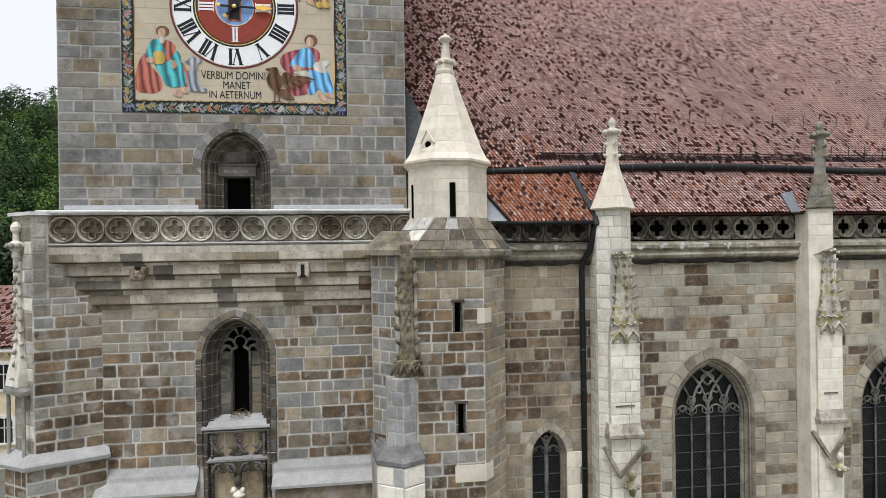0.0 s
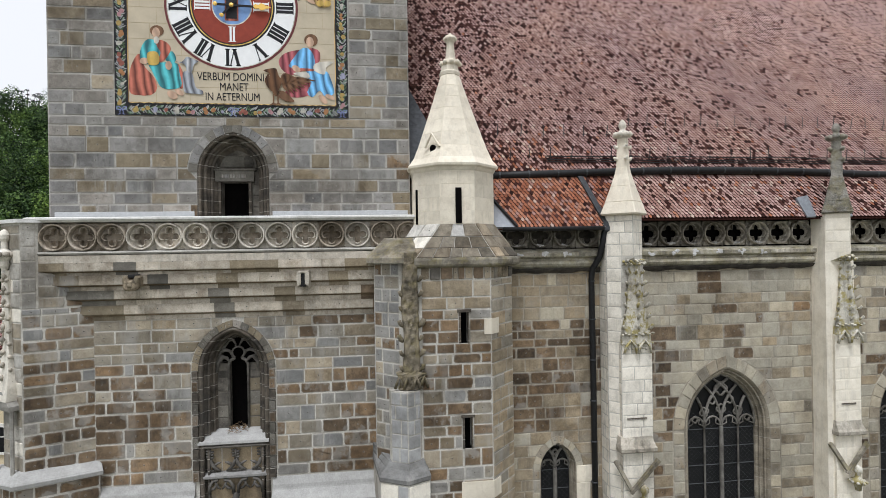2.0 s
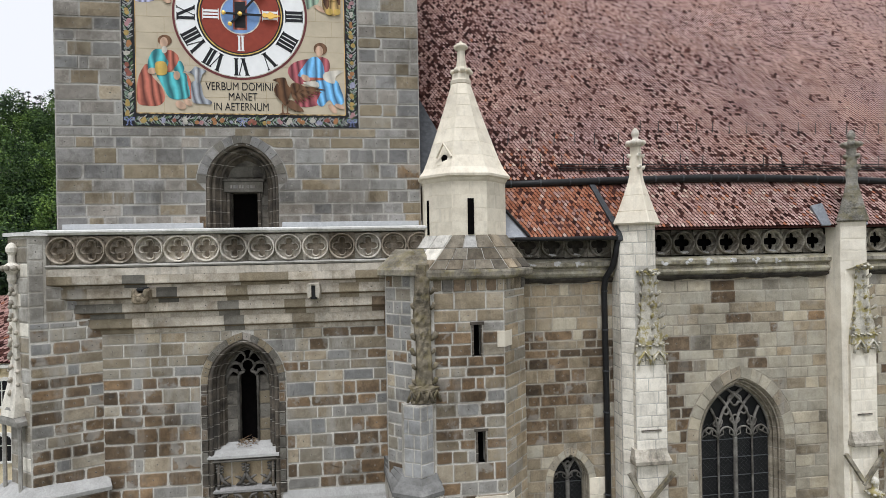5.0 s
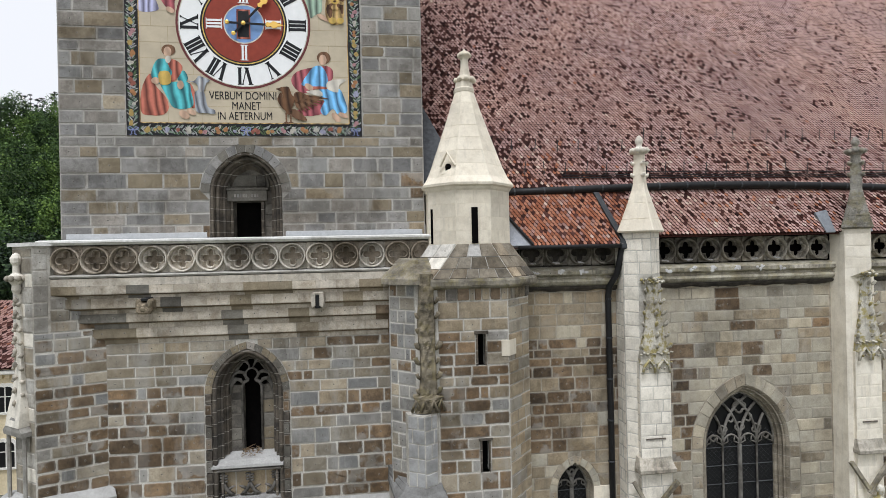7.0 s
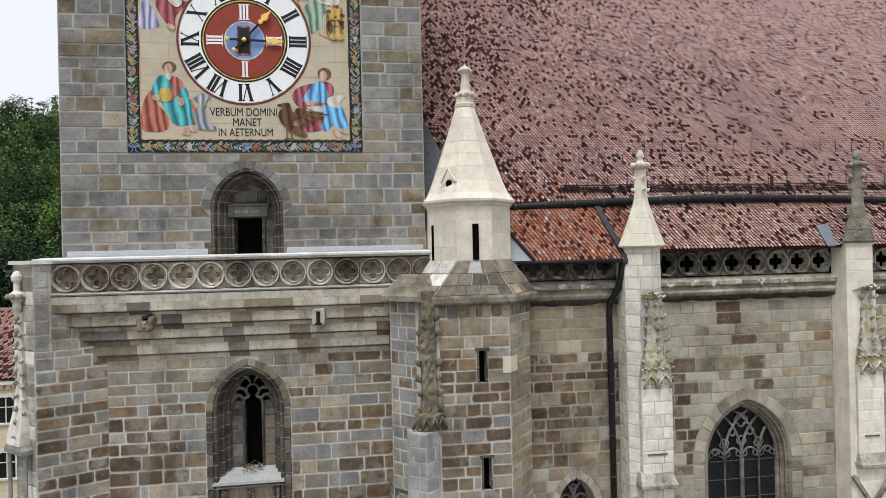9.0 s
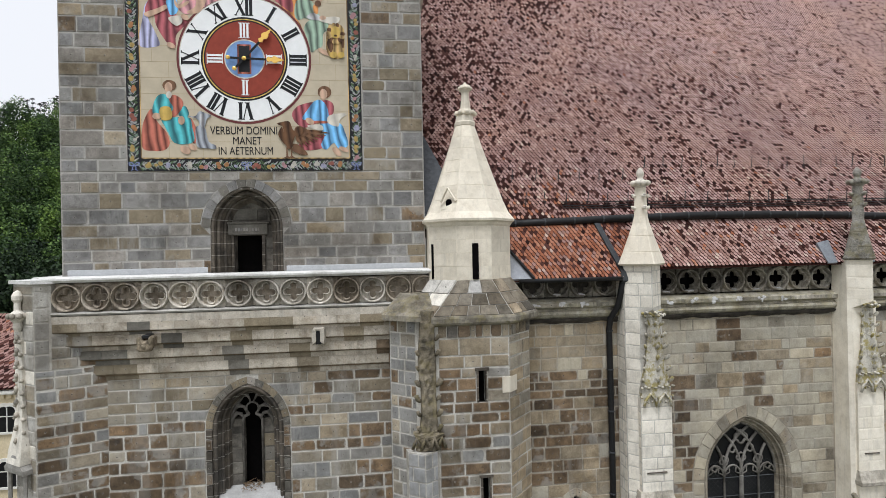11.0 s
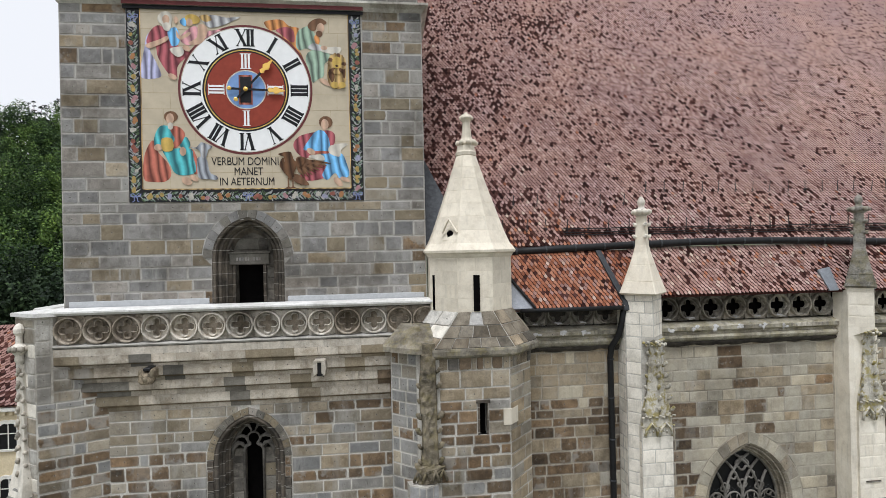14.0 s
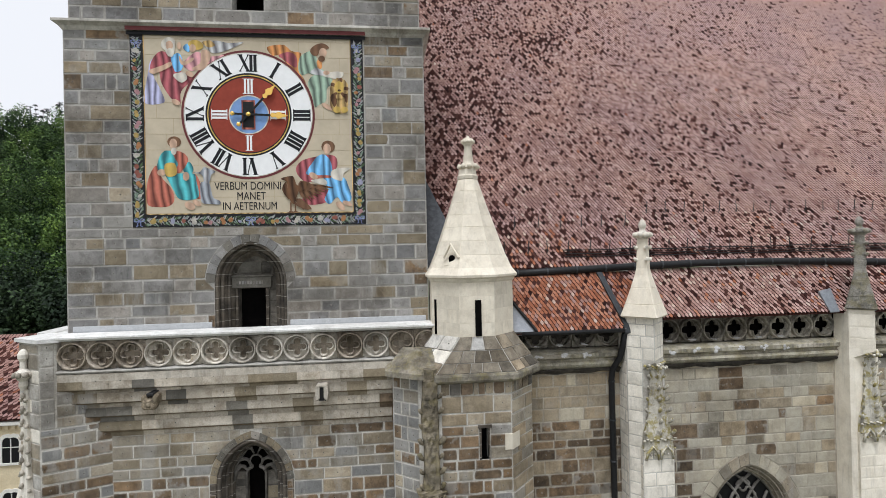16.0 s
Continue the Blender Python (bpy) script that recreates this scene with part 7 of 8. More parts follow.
for c, sides in ((-7.48, (1,)), (-6.6, (-1, 1)), (-5.72, (-1,))):
    for sd in sides:
        g.tube([(c + sd * a, PY + y, z) for a, y, z in ((0.0, 0.1, 6.72), (0.07, 0.08, 6.5), (0.19, 0.1, 6.34), (0.34, 0.13, 6.25))], [0.04, 0.07, 0.065, 0.03], 7)
        g.tube([(c + sd * a, PY + y, z) for a, y, z in ((0.12, 0.1, 6.45), (0.27, 0.06, 6.56), (0.38, 0.05, 6.6))], [0.05, 0.05, 0.015], 6)
        g.tube([(c + sd * a, PY + y, z) for a, y, z in ((0.0, 0.1, 6.24), (0.1, 0.1, 6.3), (0.2, 0.12, 6.24))], [0.03, 0.04, 0.02], 6)
    g.tube([(c, PY + 0.1, 6.66), (c, PY + 0.06, 6.9), (c, PY + 0.05, 7.05)], [0.05, 0.045, 0.03], 6)
    for k in range(6):
        g.blob((c + 0.08 * (-1) ** k, PY + 0.05, 6.76 + 0.05 * k), (0.065, 0.05, 0.045), k, 6, 4, 0.3)
for c in (-7.1, -6.1):
    for sd in (-1, 1):
        g.tube([(c + sd * a, PY + y, z) for a, y, z in ((0.42, 0.05, 5.45), (0.4, 0.02, 5.75), (0.28, 0.0, 5.94), (0.1, 0.0, 5.98))], 0.055, 7)
        g.tube([(c + sd * a, PY + y, z) for a, y, z in ((0.38, 0.06, 5.62), (0.24, 0.0, 5.68), (0.14, -0.02, 5.82), (0.2, 0.02, 5.95))], [0.03, 0.055, 0.05, 0.03], 6)
        g.tube([(c + sd * a, PY + y, z) for a, y, z in ((0.02, 0.06, 5.62), (0.1, 0.0, 5.72), (0.14, 0.0, 5.82))], [0.02, 0.04, 0.03], 6)
g.blob((-6.6, PY, 5.3), (0.14, 0.12, 0.22), 4, 8, 6, 0.3)
g.ob("leaf_tracery", SOOTCARVE, ap, av, "sooty leaf tracery", smooth=True)
g = Geo()
g.blob((-6.6, PY - 0.05, 4.85), (0.28, 0.2, 0.13), 8, 9, 6, 0.35).blob((-6.75, PY - 0.08, 5.0), (0.12, 0.12, 0.14), 9).blob((-6.42, PY - 0.08, 4.98), (0.1, 0.1, 0.12), 10).blob((-6.6, PY - 0.02, 4.62), (0.12, 0.12, 0.22), 11)
g.ob("broken_corbel", LIME, ap, av, "pale broken carved corbel", smooth=True)
# ---- gargoyle spouts ----
g1 = thing("gargoyle", -9.73, 19.4, 13.1, "weathered carved stone water spout under the parapet", "gargoyle", "gargoyles")
gi = g1.matrix_basis.inverted()
Geo().loft([[(-9.62 + w * a, y, 13.12 + h * b + dz) for a, b in ((-1, -0.6), (-0.7, -1), (0.7, -1), (1, -0.6), (1, 0.7), (0.6, 1), (0.25, 0.5), (-0.25, 0.5), (-0.6, 1), (-1, 0.7))] for y, w, h, dz in ((19.6, 0.2, 0.2, 0.03), (19.25, 0.2, 0.2, 0.02), (19.08, 0.25, 0.25, -0.02), (18.96, 0.24, 0.22, -0.05), (18.9, 0.17, 0.15, -0.07))], True, True).ob("head", WORNFRIEZE, g1, gi, "worn carved head block")
Geo().blob((-9.8, 18.98, 13.2), (0.07, 0.09, 0.15), 6, 8, 6, 0.2).blob((-9.44, 18.98, 13.2), (0.07, 0.09, 0.15), 7, 8, 6, 0.2).blob((-9.62, 18.9, 13.02), (0.09, 0.06, 0.08), 8, 8, 6, 0.2).obs("carved_ridge", MUD, g1, gi)
# black slab paints the dark of the spout's hollow
Geo().box(-9.72, -9.5, 19.0, 19.55, 13.27, 13.38, 0.02).ob("channel", IRON, g1, gi, "black slab painting the dark of the spout's hollow")
g2 = thing("gargoyle", -4.06, 19.4, 13.1, "forked stone water spout with a dark mouth under the parapet", "gargoyle", "gargoyles")
gi = g2.matrix_basis.inverted()
for sd in (-1, 1):
    Geo().loft([[(-4.02 + sd * (0.07 + a), y, 13.1 + z) for a, z in ((0.0, -0.2 * k), (0.11, -0.3 * k), (0.15, 0.0), (0.13, 0.25), (0.0, 0.22))] for y, k in ((19.6, 1.0), (19.1, 1.0), (18.95, 0.75))], True, True).ob("spout_side", CARVED, g2, gi)
# black box between the prongs paints the hollow mouth's darkness
Geo().box(-4.11, -3.93, 19.0, 19.5, 12.85, 13.3).ob("mouth", IRON, g2, gi)
Geo().box(-4.2, -3.84, 18.97, 19.6, 13.31, 13.39, 0.02).ob("spout_lip", CARVED, g2, gi)

# ---- crocketed relief and pedestal on the tower buttress ----
WORN = stone_mat("worn_brown_stone", (0.32, 0.275, 0.20), (0.15, 0.128, 0.09), (0.06, 0.055, 0.043), 0.8, tint=0.1, streak=0.4, lichen=0.2, bump=1.0)
PX, PYF = -0.36, 18.02
g = Geo()
rw = random.Random(31)
rings = []
for k in range(72):
    z = 9.38 + 4.6 * k / 71
    wide = (0.4 + 0.08 * math.sin(9 * z) if z < 9.9 else 0.27 if z < 13.6 else 0.22) * (1 + 0.08 * math.sin(z * 2.7))
    mid = PX + 0.02 * math.sin(z * 1.9)
    ring_pts = [(mid - wide, PYF + 0.35, z)]
    for j in range(11):
        t = math.pi * j / 10
        bump = 1 + 0.3 * noise.noise(Vector((9 * math.cos(t) * wide, z * 1.6, 3.0))) + 0.4 * noise.noise(Vector((11 * math.cos(t) * wide, z * 5, 7.0)))
        ring_pts.append((mid - wide * math.cos(t) * (0.75 + 0.25 * bump), PYF + 0.06 - 0.17 * math.sin(t) ** 0.6 * bump, z))
    rings.append(ring_pts + [(mid + wide, PYF + 0.35, z)])
g.loft(rings, True, True)
g.ob("relief_shaft", WORN, midb, binv, "worn brown carved shaft")
g = Geo()
for i in range(7):
    z = 10.1 + 0.5 * i
    for sx in (-1, 1):
        if rw.random() < 0.7:
            x, k = PX + sx * 0.27, rw.uniform(0.7, 1.2)
            g.tube([(x, PYF + 0.05, z - 0.12 * k), (x + sx * 0.08 * k, PYF - 0.02, z - 0.02), (x + sx * 0.13 * k, PYF - 0.05, z + 0.08 * k), (x + sx * 0.07 * k, PYF - 0.08, z + 0.12 * k)], [0.05, 0.085 * k, 0.08 * k, 0.03], 7)
for sx, y in ((-0.42, 0.02), (-0.14, -0.08), (0.16, -0.08), (0.42, 0.02)):
    g.tube([(PX + sx - 0.13, PYF + y, 9.42), (PX + sx - 0.07, PYF + y - 0.05, 9.62), (PX + sx, PYF + y - 0.07, 9.8), (PX + sx + 0.07, PYF + y - 0.05, 9.62), (PX + sx + 0.13, PYF + y, 9.42)], 0.055, 6)
g.obs("crocket", WORN, midb, binv, "worn leafy crocket", smooth=True)
ped = prism([(-1.12, 18.3), (-1.06, 18.02), (-0.52, 17.72), (-0.08, 18.0), (0.02, 18.3)], 6.9, 9.35).ob("pedestal", MORTAR, midb, binv)
for a, b in (((-1.06, 18.02), (-0.52, 17.72)), ((-0.52, 17.72), (-0.08, 18.0))):
    a, b = Vector(a), Vector(b)
    lay_stones(ped, pose(a.x, a.y, 0, 0, 0, math.degrees(math.atan2(b.y - a.y, b.x - a.x))), (0, (b - a).length), 7.0, 9.33, [], R, lambda r, u, v: (SMOOTHGREY, False), (0.44, 0.5), (0.25, 0.5), joint=0.012)
Geo().loft([[(-1.75, 19.9, z) if q == 0 else (-1.12 - d, 18.15 - d, z) if q == 1 else (-0.55, 17.75 - 1.2 * d, z) if q == 2 else (0.0 + d * 0.6, 18.05 - d, z) if q == 3 else (0.1, 19.0, z) for q in range(5)] for d, z in ((0.3, 6.4), (0.36, 6.47), (0.37, 6.6), (0.31, 6.68), (0.14, 6.82), (0.04, 7.0))], True, True).ob("set_off", BLUE, midb, binv, "sloping grey stone set-off")
low_b = prism([(-1.72, 19.9), (-1.45, 17.85), (-0.55, 17.35), (0.2, 17.75), (0.25, 19)], 0, 6.42).ob("base", MORTAR, midb, binv)
for a, b in (((-1.45, 17.85), (-0.55, 17.35)), ((-0.55, 17.35), (0.2, 17.75))):
    a, b = Vector(a), Vector(b)
    lay_stones(low_b, pose(a.x, a.y, 0, 0, 0, math.degrees(math.atan2(b.y - a.y, b.x - a.x))), (0, (b - a).length), 3.0, 6.4, [], R, lambda r, u, v: (LIME if r.random() < 0.4 else SMOOTHGREY, False), (0.5, 0.6), (0.6, 0.9))

# ---- relief and base on the corner buttress ----
cdir = (BA - BB).normalized()
cn = Vector((cdir.y, -cdir.x))
if cn.y > 0:
    cn = -cn
cm = BB + cdir * 0.52


def on_corner(s, out, z):
    p = cm + cdir * s + cn * out
    return (p.x, p.y, z)


g = Geo()
g.loft([[on_corner(-w, -0.05, z), on_corner(-w, 0.08 + d, z), on_corner(w, 0.08 + d, z), on_corner(w, -0.05, z)] for w, d, z in ((0.42, 0.25, 9.3), (0.4, 0.2, 9.7), (0.26, 0.1, 10.4), (0.16, 0.02, 11.4), (0.1, 0.0, 13.6))], True, True)
g.lathe(*on_corner(0, 0.12, 0)[:2], [(0.08, 13.6), (0.14, 13.75), (0.12, 13.9), (0.22, 14.05), (0.22, 14.2), (0.1, 14.3), (0.09, 14.55), (0.15, 14.65), (0.16, 14.78), (0.1, 14.9), (0.02, 14.96)], 10)
g.ob("relief_pinnacle", LIME, corner, cinv, "pale pinnacle relief with ball finial")
g = Geo()
for i in range(9):
    z = 9.9 + 0.42 * i
    w = 0.3 - 0.022 * i
    for s in (-w, w):
        g.blob(on_corner(s, 0.13, z), (0.075, 0.075, 0.075), i, 6, 4, 0.35)
    g.blob(on_corner(0, 0.24 - 0.01 * i, z + 0.15), (0.07, 0.07, 0.11), i + 30, 6, 4, 0.35)
for k in range(8):
    t = math.pi / 4 * k
    p = on_corner(0, 0.12, 14.12)
    g.blob((p[0] + 0.24 * math.cos(t), p[1] + 0.24 * math.sin(t), p[2]), (0.1, 0.1, 0.1), k + 50, 6, 4, 0.35)
g.obs("crocket", CARVED, corner, cinv, "carved leafy crocket", smooth=True)
g = Geo()
g.loft([[on_corner(-0.6, 0.0, 9.0), on_corner(-0.6, 0.3, 9.0), on_corner(0.55, 0.3, 9.0), on_corner(0.55, 0.0, 9.0)], [on_corner(-0.6, 0.0, 9.15), on_corner(-0.6, 0.32, 9.15), on_corner(0.55, 0.32, 9.15), on_corner(0.55, 0.0, 9.15)], [on_corner(-0.1, 0.0, 9.6), on_corner(-0.1, 0.3, 9.6), on_corner(0.1, 0.3, 9.6), on_corner(0.1, 0.0, 9.6)]], True, True)
g.tube([on_corner(-0.5, 0.2, 6.9), on_corner(-0.5, 0.2, 9.0)], 0.06, 6).tube([on_corner(0.48, 0.2, 6.9), on_corner(0.48, 0.2, 9.0)], 0.06, 6)
g.ob("gabled_niche", PALEGREY, corner, cinv, "pale gabled niche with slim shafts")
Geo().loft([[(-14.6 - o, 19.9, z), (-14.2 - o, 19.4 - o, z), (-13.15, 18.8 - o, z), (-11.0 + o, 19.72 - o, z), (-11.2, 20.1, z)] for o, z in ((0.12, 6.55), (0.14, 6.68), (0.1, 6.74), (-0.22, 6.98))], True, True).ob("set_off", SETOFF, corner, cinv, "pale sloping stone set-off")
cbase = prism([(-14.55, 20.2), (-14.2, 19.42), (-13.15, 18.82), (-11.05, 19.74), (-11.2, 20.2)], 0, 6.56).ob("base", MORTAR, corner, cinv)
for a, b in (((-14.2, 19.42), (-13.15, 18.82)), ((-13.15, 18.82), (-11.05, 19.74))):
    a, b = Vector(a), Vector(b)
    lay_stones(cbase, pose(a.x, a.y, 0, 0, 0, math.degrees(math.atan2(b.y - a.y, b.x - a.x))), (0, (b - a).length), 3.0, 6.5, [], R, pick_porch, (0.4, 0.5), (0.5, 1.0))

# ---- lower parts of the aisle buttresses ----
for b, bi, x0, x1, yf, m in ((pa, pai, 7.45, 8.78, 18.95, LIME), (pb, pbi, 16.68, 17.87, 19.25, CREAM)):
    Geo().loft([[(x0 - o * 0.3, yf + 0.35, z), (x0 - o * 0.3, yf - o, z), (x1 + o * 0.5, yf - o, z), (x1 + o * 0.5, yf + 0.35, z)] for o, z in ((0.06, 6.36), (0.1, 6.4), (0.11, 6.52), (0.04, 6.6), (-0.02, 6.72), (-0.1, 6.92))], True, True).ob("set_off", CARVED, b, bi, "weathered sloping set-off")
    Geo().box(x0 + 0.3, x1 - 0.25, yf + 0.07, yf + 0.12, 7.55, 7.62).ob("panel_sill", SOOT, b, bi)
    g = Geo()
    xm = (x0 + x1) / 2
    for p, q in (((x0 - 0.14, yf + 0.2, 6.0), (x0 + 0.38, yf - 0.1, 4.95)), ((x1 + 0.12, yf - 0.05, 6.05), (x0 + 0.3, yf - 0.12, 4.9))):
        g.tube([p, q], [0.1, 0.085], 4)
    g.ob("gablet", DRIP, b, bi, "slanting weathered gablet mouldings")
    g = Geo()
    g.lathe(xm + 0.15, yf - 0.15, [(0.1, 4.2), (0.14, 4.45), (0.22, 4.5), (0.24, 4.62), (0.12, 4.7), (0.09, 4.85), (0.16, 4.95), (0.14, 5.1), (0.04, 5.2)], 10)
    for k in range(8):
        g.blob((xm + 0.15 + 0.26 * math.cos(k * 0.785), yf - 0.15 + 0.26 * math.sin(k * 0.785), 4.56), (0.07, 0.07, 0.06), k, 6, 4, 0.3)
    g.obs("lower_finial", LICHEN, b, bi, "small carved finial", smooth=True)

# ---- lucarne on the spire ----
lm = pose(1.38, 19.85, 17.62, 0, 0, -37) @ Matrix.Translation((0, -1.36, 0))
g = Geo()
g.loft([[(-0.26, 0.15, -0.2), (-0.26, -0.04, -0.2), (-0.26, -0.04, 0.1), (0.0, -0.06, 0.5), (0.26, -0.04, 0.1), (0.26, -0.04, -0.2), (0.26, 0.15, -0.2)]], False, False)
g.tube([(-0.3, -0.06, 0.05), (0.0, -0.08, 0.52), (0.3, -0.06, 0.05)], 0.045, 6)
g.box(-0.27, 0.27, -0.08, 0.15, -0.28, -0.2)
g.ob("lucarne_gable", CREAM, turret, uinv @ lm)
# a black lobed plate paints the depth of the opening
Geo().lathe(0, 0, [(0.12, 0.0), (0.12, 0.03)], 12).box(-0.1, 0.1, -0.18, 0.0, 0.0, 0.03).ob("lucarne_opening", DARK, turret, uinv @ lm @ pose(0, 0.0, 0.02, 90, 0, 0), "small lobed black plate painting an opening's darkness")

# ---- snow guards on the nave roof ----
def on_roof(x, t, out=0.0):
    p = Vector((x, NY, NZ)) + SL * t + Vector((0, -0.848, 0.53)) * out
    return p


guard = None
for row, x0, x1, t0, step in ((0, 9.6, 31, 2.7, 0.85), (0, 3.6, 9.0, 2.0, 0.95), (1, 3.0, 31, 0.75, 0.9)):
    x = x0
    while x < x1:
        p = on_roof(x, t0 + 0.02 * math.sin(x * 3))
        if guard is None:
            guard = thing("snow_guard", 0, 0, 0, "thin black iron snow guard spike on the tiles", "snow guard", "snow guards on the roof")
            Geo().tube([(0, 0.08, -0.15), (0, -0.02, 0.0), (0, -0.16, 0.02), (0, -0.2, 0.5)], 0.02, 5).tube([(-0.09, -0.19, 0.1), (0.09, -0.19, 0.1)], 0.012, 4).ob("spike", IRON, guard)
            guard.matrix_basis = Matrix.Translation(p)
        else:
            copy_thing(guard, Matrix.Translation(p) @ pose(0, 0, 0, random.Random(int(x * 50)).uniform(-6, 6), random.Random(int(x * 70)).uniform(-5, 5), 0))
        x += step * random.Random(int(x * 31)).uniform(0.9, 1.1)

rail = thing("snow_rail", 17, 21.3, 17.7, "low black iron snow rail lying along the tiles", "snow rail")
for t0 in (0.5, 0.62, 0.8):
    Geo().tube([on_roof(x, t0 + 0.03 * math.sin(x * 1.7), 0.12) for x in [5.5 + 1.5 * k for k in range(18)]], 0.022, 5).ob("bar", IRON, rail, rail.matrix_basis.inverted())

# ---- the wooded hill ----
def leaf_mat(name, a, b, c):
    m, n, l, s = shader(name, 0.75)
    geo = n.new("ShaderNodeNewGeometry")
    col = ramp(n, l, geo.outputs["Random Per Island"], [(0.0, a), (0.5, b), (1.0, c)])
    big = noise_node(n, l, geo.outputs["Position"], 0.12, 3)
    col = mixed(n, l, 1.0, col, ramp(n, l, big, [(0.38, (0.42, 0.5, 0.52)), (0.6, (1.25, 1.25, 0.95))]), "MULTIPLY")
    tone = n.new("ShaderNodeAttribute")
    tone.attribute_name = "tone"
    col = mixed(n, l, 1.0, col, ramp(n, l, tone.outputs["Fac"], [(0.0, (0.3, 0.34, 0.42)), (0.15, (0.55, 0.6, 0.68)), (0.5, (1.15, 1.2, 1.1)), (1.0, (1.6, 1.55, 1.1))]), "MULTIPLY")
    l.new(col, s.inputs["Base Color"])
    return m


LEAVES = leaf_mat("hill_foliage", (0.022, 0.042, 0.016), (0.055, 0.095, 0.032), (0.12, 0.18, 0.065))
rt = np.random.RandomState(3)
cv, cf, ct = [], [], []
trees = 0
for k in range(900):
    y = 98 + 175 * rt.rand() ** 1.3 if k > 70 else rt.uniform(70, 108)
    x = -1.7 - y * rt.uniform(0.50, 0.80)
    z = hill_height(x, y)
    if (z < 1.0 and k > 70) or trees > 380:
        continue
    trees += 1
    R0 = rt.uniform(2.6, 5.2)
    H0 = R0 * rt.uniform(1.2, 1.9)
    nl = 1150 if y < 170 else 800
    cl = rt.randn(9, 3)
    cl /= np.linalg.norm(cl, axis=1)[:, None]
    cl = cl * np.array([R0, R0, H0]) * 0.62
    d = rt.randn(nl, 3)
    d /= np.linalg.norm(d, axis=1)[:, None]
    which = rt.randint(9, size=nl)
    p = np.array([x, y, z + 3 + H0]) + cl[which] + d * np.array([R0, R0, H0 * 0.8]) * 0.4 * rt.uniform(0.7, 1.08, (nl, 1))
    a = np.cross(d + 0.5 * rt.randn(nl, 3), rt.randn(nl, 3))
    b = np.cross(a, d + 0.5 * rt.randn(nl, 3))
    a *= rt.uniform(0.17, 0.36, (nl, 1)) / np.linalg.norm(a, axis=1)[:, None]
    b *= rt.uniform(0.14, 0.28, (nl, 1)) / np.linalg.norm(b, axis=1)[:, None]
    i0 = len(cv)
    cv += np.stack([p - a, p + b, p + a, p - b * 0.8], 1).reshape(-1, 3).tolist()
    tone = rt.rand() + rt.uniform(-0.3, 0.3, 9)
    # trees at the hill's foot get tone 0: shade put into their colour
    ct += (np.clip(tone, 0, 1)[which] if k > 70 else np.zeros(nl)).tolist()
    cf += [(i0 + 4 * q, i0 + 4 * q + 1, i0 + 4 * q + 2, i0 + 4 * q + 3) for q in range(nl)]
woods = mesh_ob("hillside_woods", cv, cf, LEAVES)
woods.data.attributes.new("tone", "FLOAT", "FACE").data.foreach_set("value", ct)
tagged(woods, "dense dark green broadleaf woods on a steep hillside", "woods", kind="stuff")


# ---- pines and a small house on the hill's crest ----
BARK = plain_mat("pine_bark", (0.06, 0.045, 0.035), (0.11, 0.085, 0.065), 0.9)
NEEDLES = leaf_mat("pine_needles", (0.012, 0.026, 0.014), (0.025, 0.045, 0.022), (0.05, 0.075, 0.035))


def pine(x, y, z, height, spread, seed):
    """A tall bare trunk with short limbs and a thin crown of needle tufts near the top."""
    rp = np.random.RandomState(seed)
    t = thing("pine_tree", x, y, z, "tall dark pine with a thin crown on the hill's crest", "pine tree", "pines on the crest")
    lean = rp.uniform(-0.04, 0.04)
    g = Geo().tube([(0, 0, -3), (lean * height * 0.5, 0, height * 0.5), (lean * height, 0, height)], [0.28, 0.2, 0.06], 6)
    tufts = []
    for k in range(11):
        f = rp.uniform(0.5, 0.98)
        q = rp.uniform(0, 6.28)
        r = spread * (1.15 - f) * rp.uniform(0.7, 1.3) + 0.3
        p = (lean * height * f + r * math.cos(q), r * math.sin(q), height * f + 0.25)
        g.tube([(lean * height * f, 0, height * f - 0.3), p], [0.07, 0.03], 4)
        tufts.append(p)
    g.ob("trunk", BARK, t)
    tufts.append((lean * height, 0, height))
    v, f = [], []
    for p in tufts:
        for k in range(34):
            c = np.array(p) + rp.randn(3) * np.array([0.55, 0.55, 0.22]) * spread * 0.42
            a, b = rp.randn(3), rp.randn(3)
            a, b = a / np.linalg.norm(a) * 0.26, b / np.linalg.norm(b) * 0.22
            n0 = len(v)
            v += [c - a, c + b, c + a, c - b]
            f.append((n0, n0 + 1, n0 + 2, n0 + 3))
    mesh_ob("crown", v, f, NEEDLES, t)


for px, py, ptop, pspread, pseed in ((-142.0, 215, 75.3, 1.3, 1), (-141.2, 222, 78.9, 1.9, 2), (-144.5, 230, 81.7, 1.5, 3), (-133.9, 226, 81.8, 1.7, 4), (-132.1, 218, 76.7, 2.2, 5), (-131.3, 212, 74.6, 2.2, 6), (-136.1, 232, 81.6, 1.6, 7), (-138.7, 214, 71.9, 1.4, 8)):
    base = hill_height(px, py)
    pine(px, py, base, ptop - base, pspread, pseed)

# ---- houses below the church ----
YELLOW = plain_mat("yellow_plaster", (0.62, 0.52, 0.34), (0.70, 0.60, 0.41), 0.9, 0, 1.5)
TRIM = plain_mat("white_plaster_trim", (0.66, 0.64, 0.58), (0.74, 0.72, 0.66), 0.9, 0, 2.0)


def choose_house(r, s, t):
    x = r.random()
    return 0 if x < 0.6 else 1 if x < 0.9 else 2


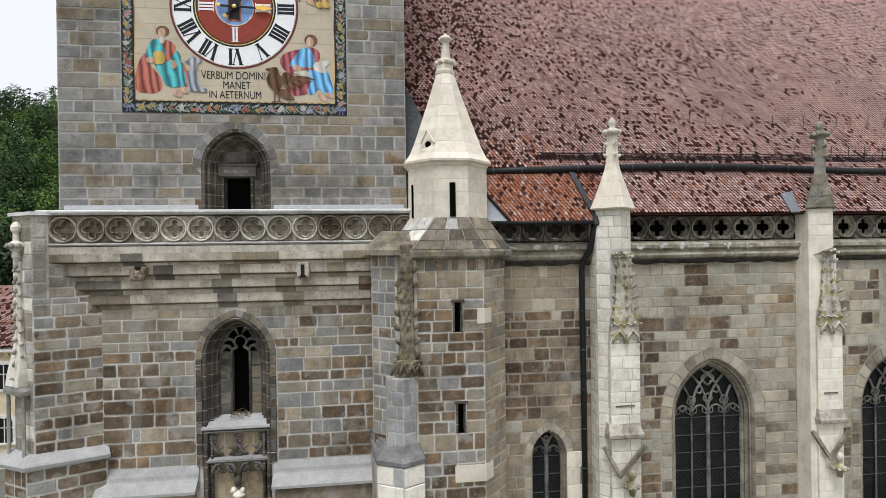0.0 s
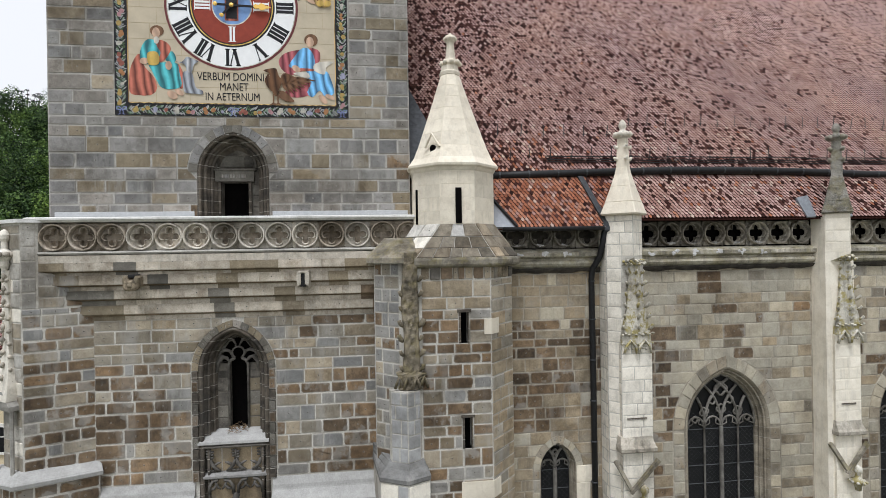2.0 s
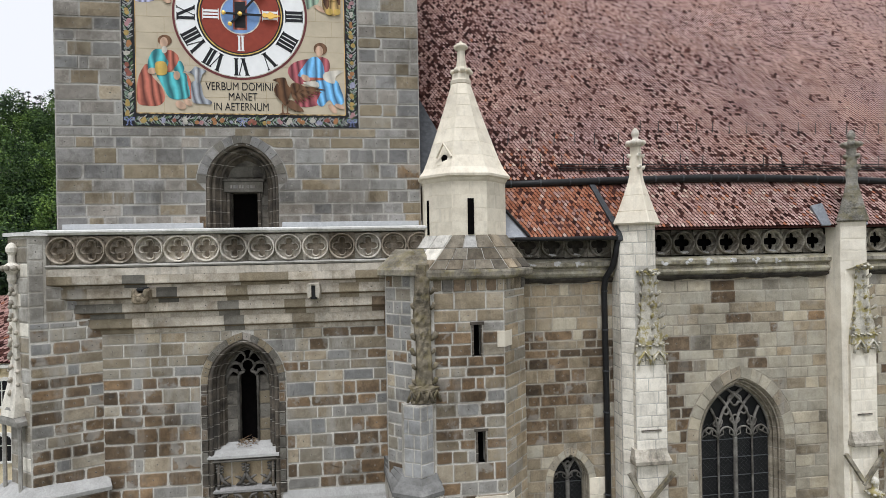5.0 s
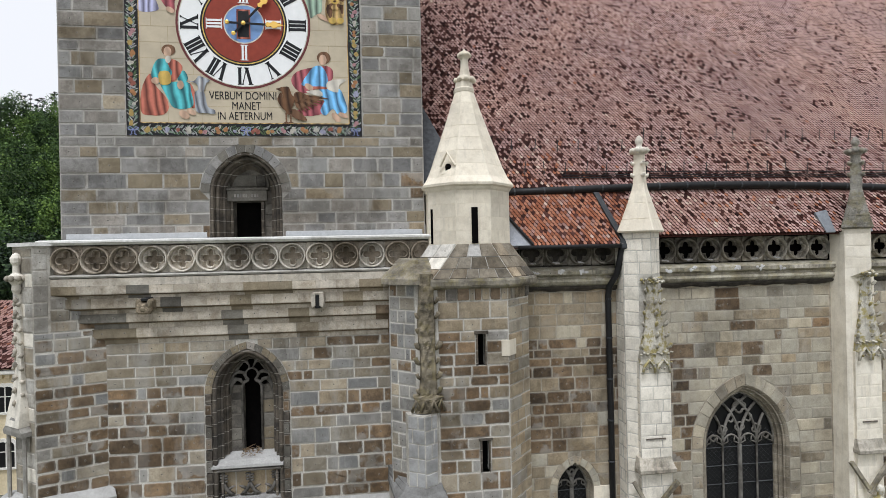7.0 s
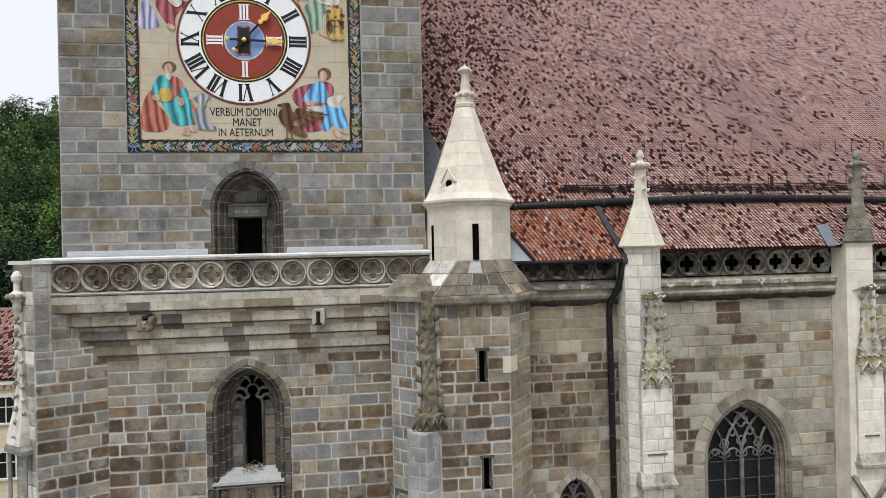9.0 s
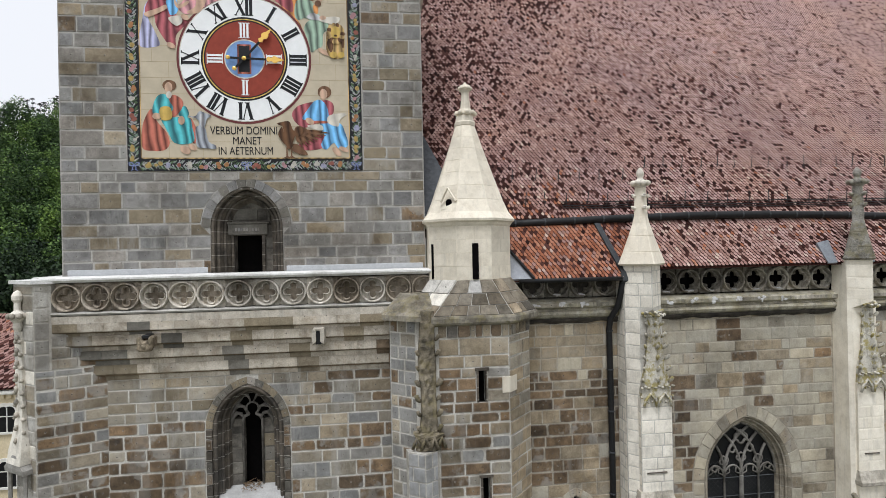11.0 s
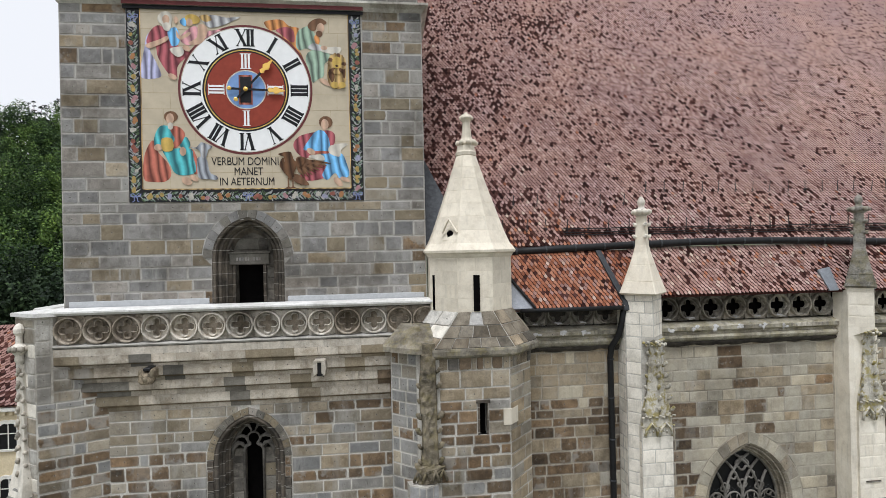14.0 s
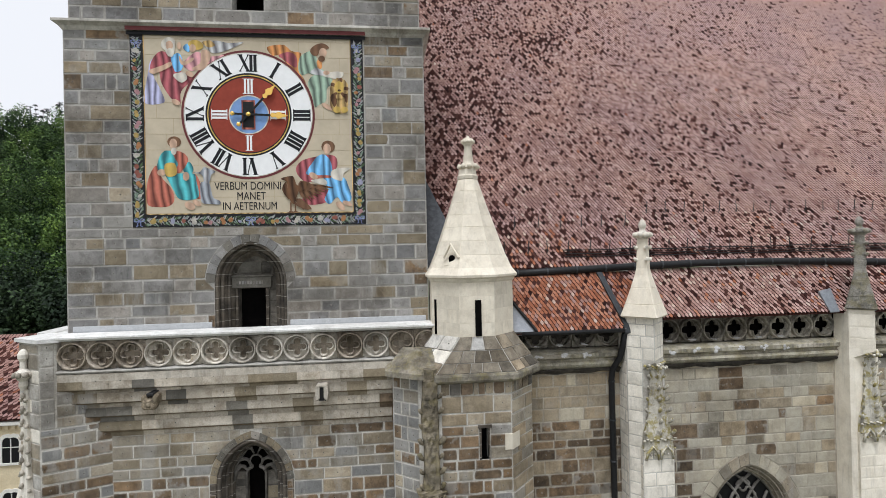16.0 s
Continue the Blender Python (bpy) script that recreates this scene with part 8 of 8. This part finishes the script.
def house(x0, x1, y, depth, eave, ridge, wall_m, label, seed, windows):
    h = thing("house", (x0 + x1) / 2, y + depth / 2, 0, label, "house", "houses below the church")
    hv = h.matrix_basis.inverted()
    Geo().box(x0, x1, y, y + depth, 0, eave).ob("wall", wall_m, h, hv)
    up = Vector((0, depth / 2, ridge - eave))
    Geo().loft([[(x, y - 0.35, eave), (x, y + depth / 2, ridge), (x, y + depth + 0.35, eave)] for x in (x0 - 0.2, x1 + 0.2)], True, True).ob("roof", TILES[1], h, hv)
    tiled("roof_tiles", h, hv, (x0 - 0.2, y - 0.4, eave + 0.02), (1, 0, 0), up, x1 - x0, up.length * 1.02, 0.3, 0.26, choose_house, seed=seed)
    if windows:
        c = Geo().box(x0, x1, y - 0.3, y, eave - 0.35, eave - 0.1, 0.04)
        c.ob("cornice", TRIM, h, hv)
        x = x0 + 0.2
        while x < x1:
            Geo().box(x, x + 0.22, y - 0.16, y, eave - 0.62, eave - 0.36, 0.02).ob("dentil", YELLOW, h, hv)
            x += 0.42
        x = x0 + 2.45
        while x < x1 - 1:
            for z in (eave - 2.75, eave - 6.2):
                a = Arch(x + 0.5, 0.5, z, z + 1.3, z + 1.55)
                w = sweep(a.path(4), [(0.22, 0.0), (0.22, -0.06), (0.0, -0.06), (0.0, 0.05)], "window", TRIM, h, hv @ Matrix.Translation((0, y, 0)), "white framed window")
                pts = a.path(4)
                mesh_ob("pane", [(u, -0.015, v) for u, v in pts], [tuple(range(len(pts)))[::-1]], GLASS, w)
                Geo().box(x + 0.47, x + 0.53, -0.04, 0.0, z, z + 1.5).box(x, x + 1, -0.04, 0.0, z + 0.95, z + 1.0).box(x - 0.25, x + 1.25, -0.12, 0.0, z - 0.12, z).obs("window_bar", TRIM, w, None)
            x += 2.6
    return h


house(-44, -20.5, 36.2, 10, 7.9, 10.6, YELLOW, "yellow plastered house with white framed windows and tiled roof", 21, True)
house(-48, -24, 50, 9, 6.8, 10.6, YELLOW, "house with a weathered red tiled roof behind another", 22, False)
ch = thing("chimney", -29.5, 54, 0, "slim brick chimney on a tiled roof", "chimney")
Geo().box(-29.8, -29.2, 53.7, 54.3, 9.5, 12.4, 0.03).box(-29.9, -29.1, 53.6, 54.4, 12.3, 12.5, 0.03).ob("stack", TILES[2], ch, ch.matrix_basis.inverted())
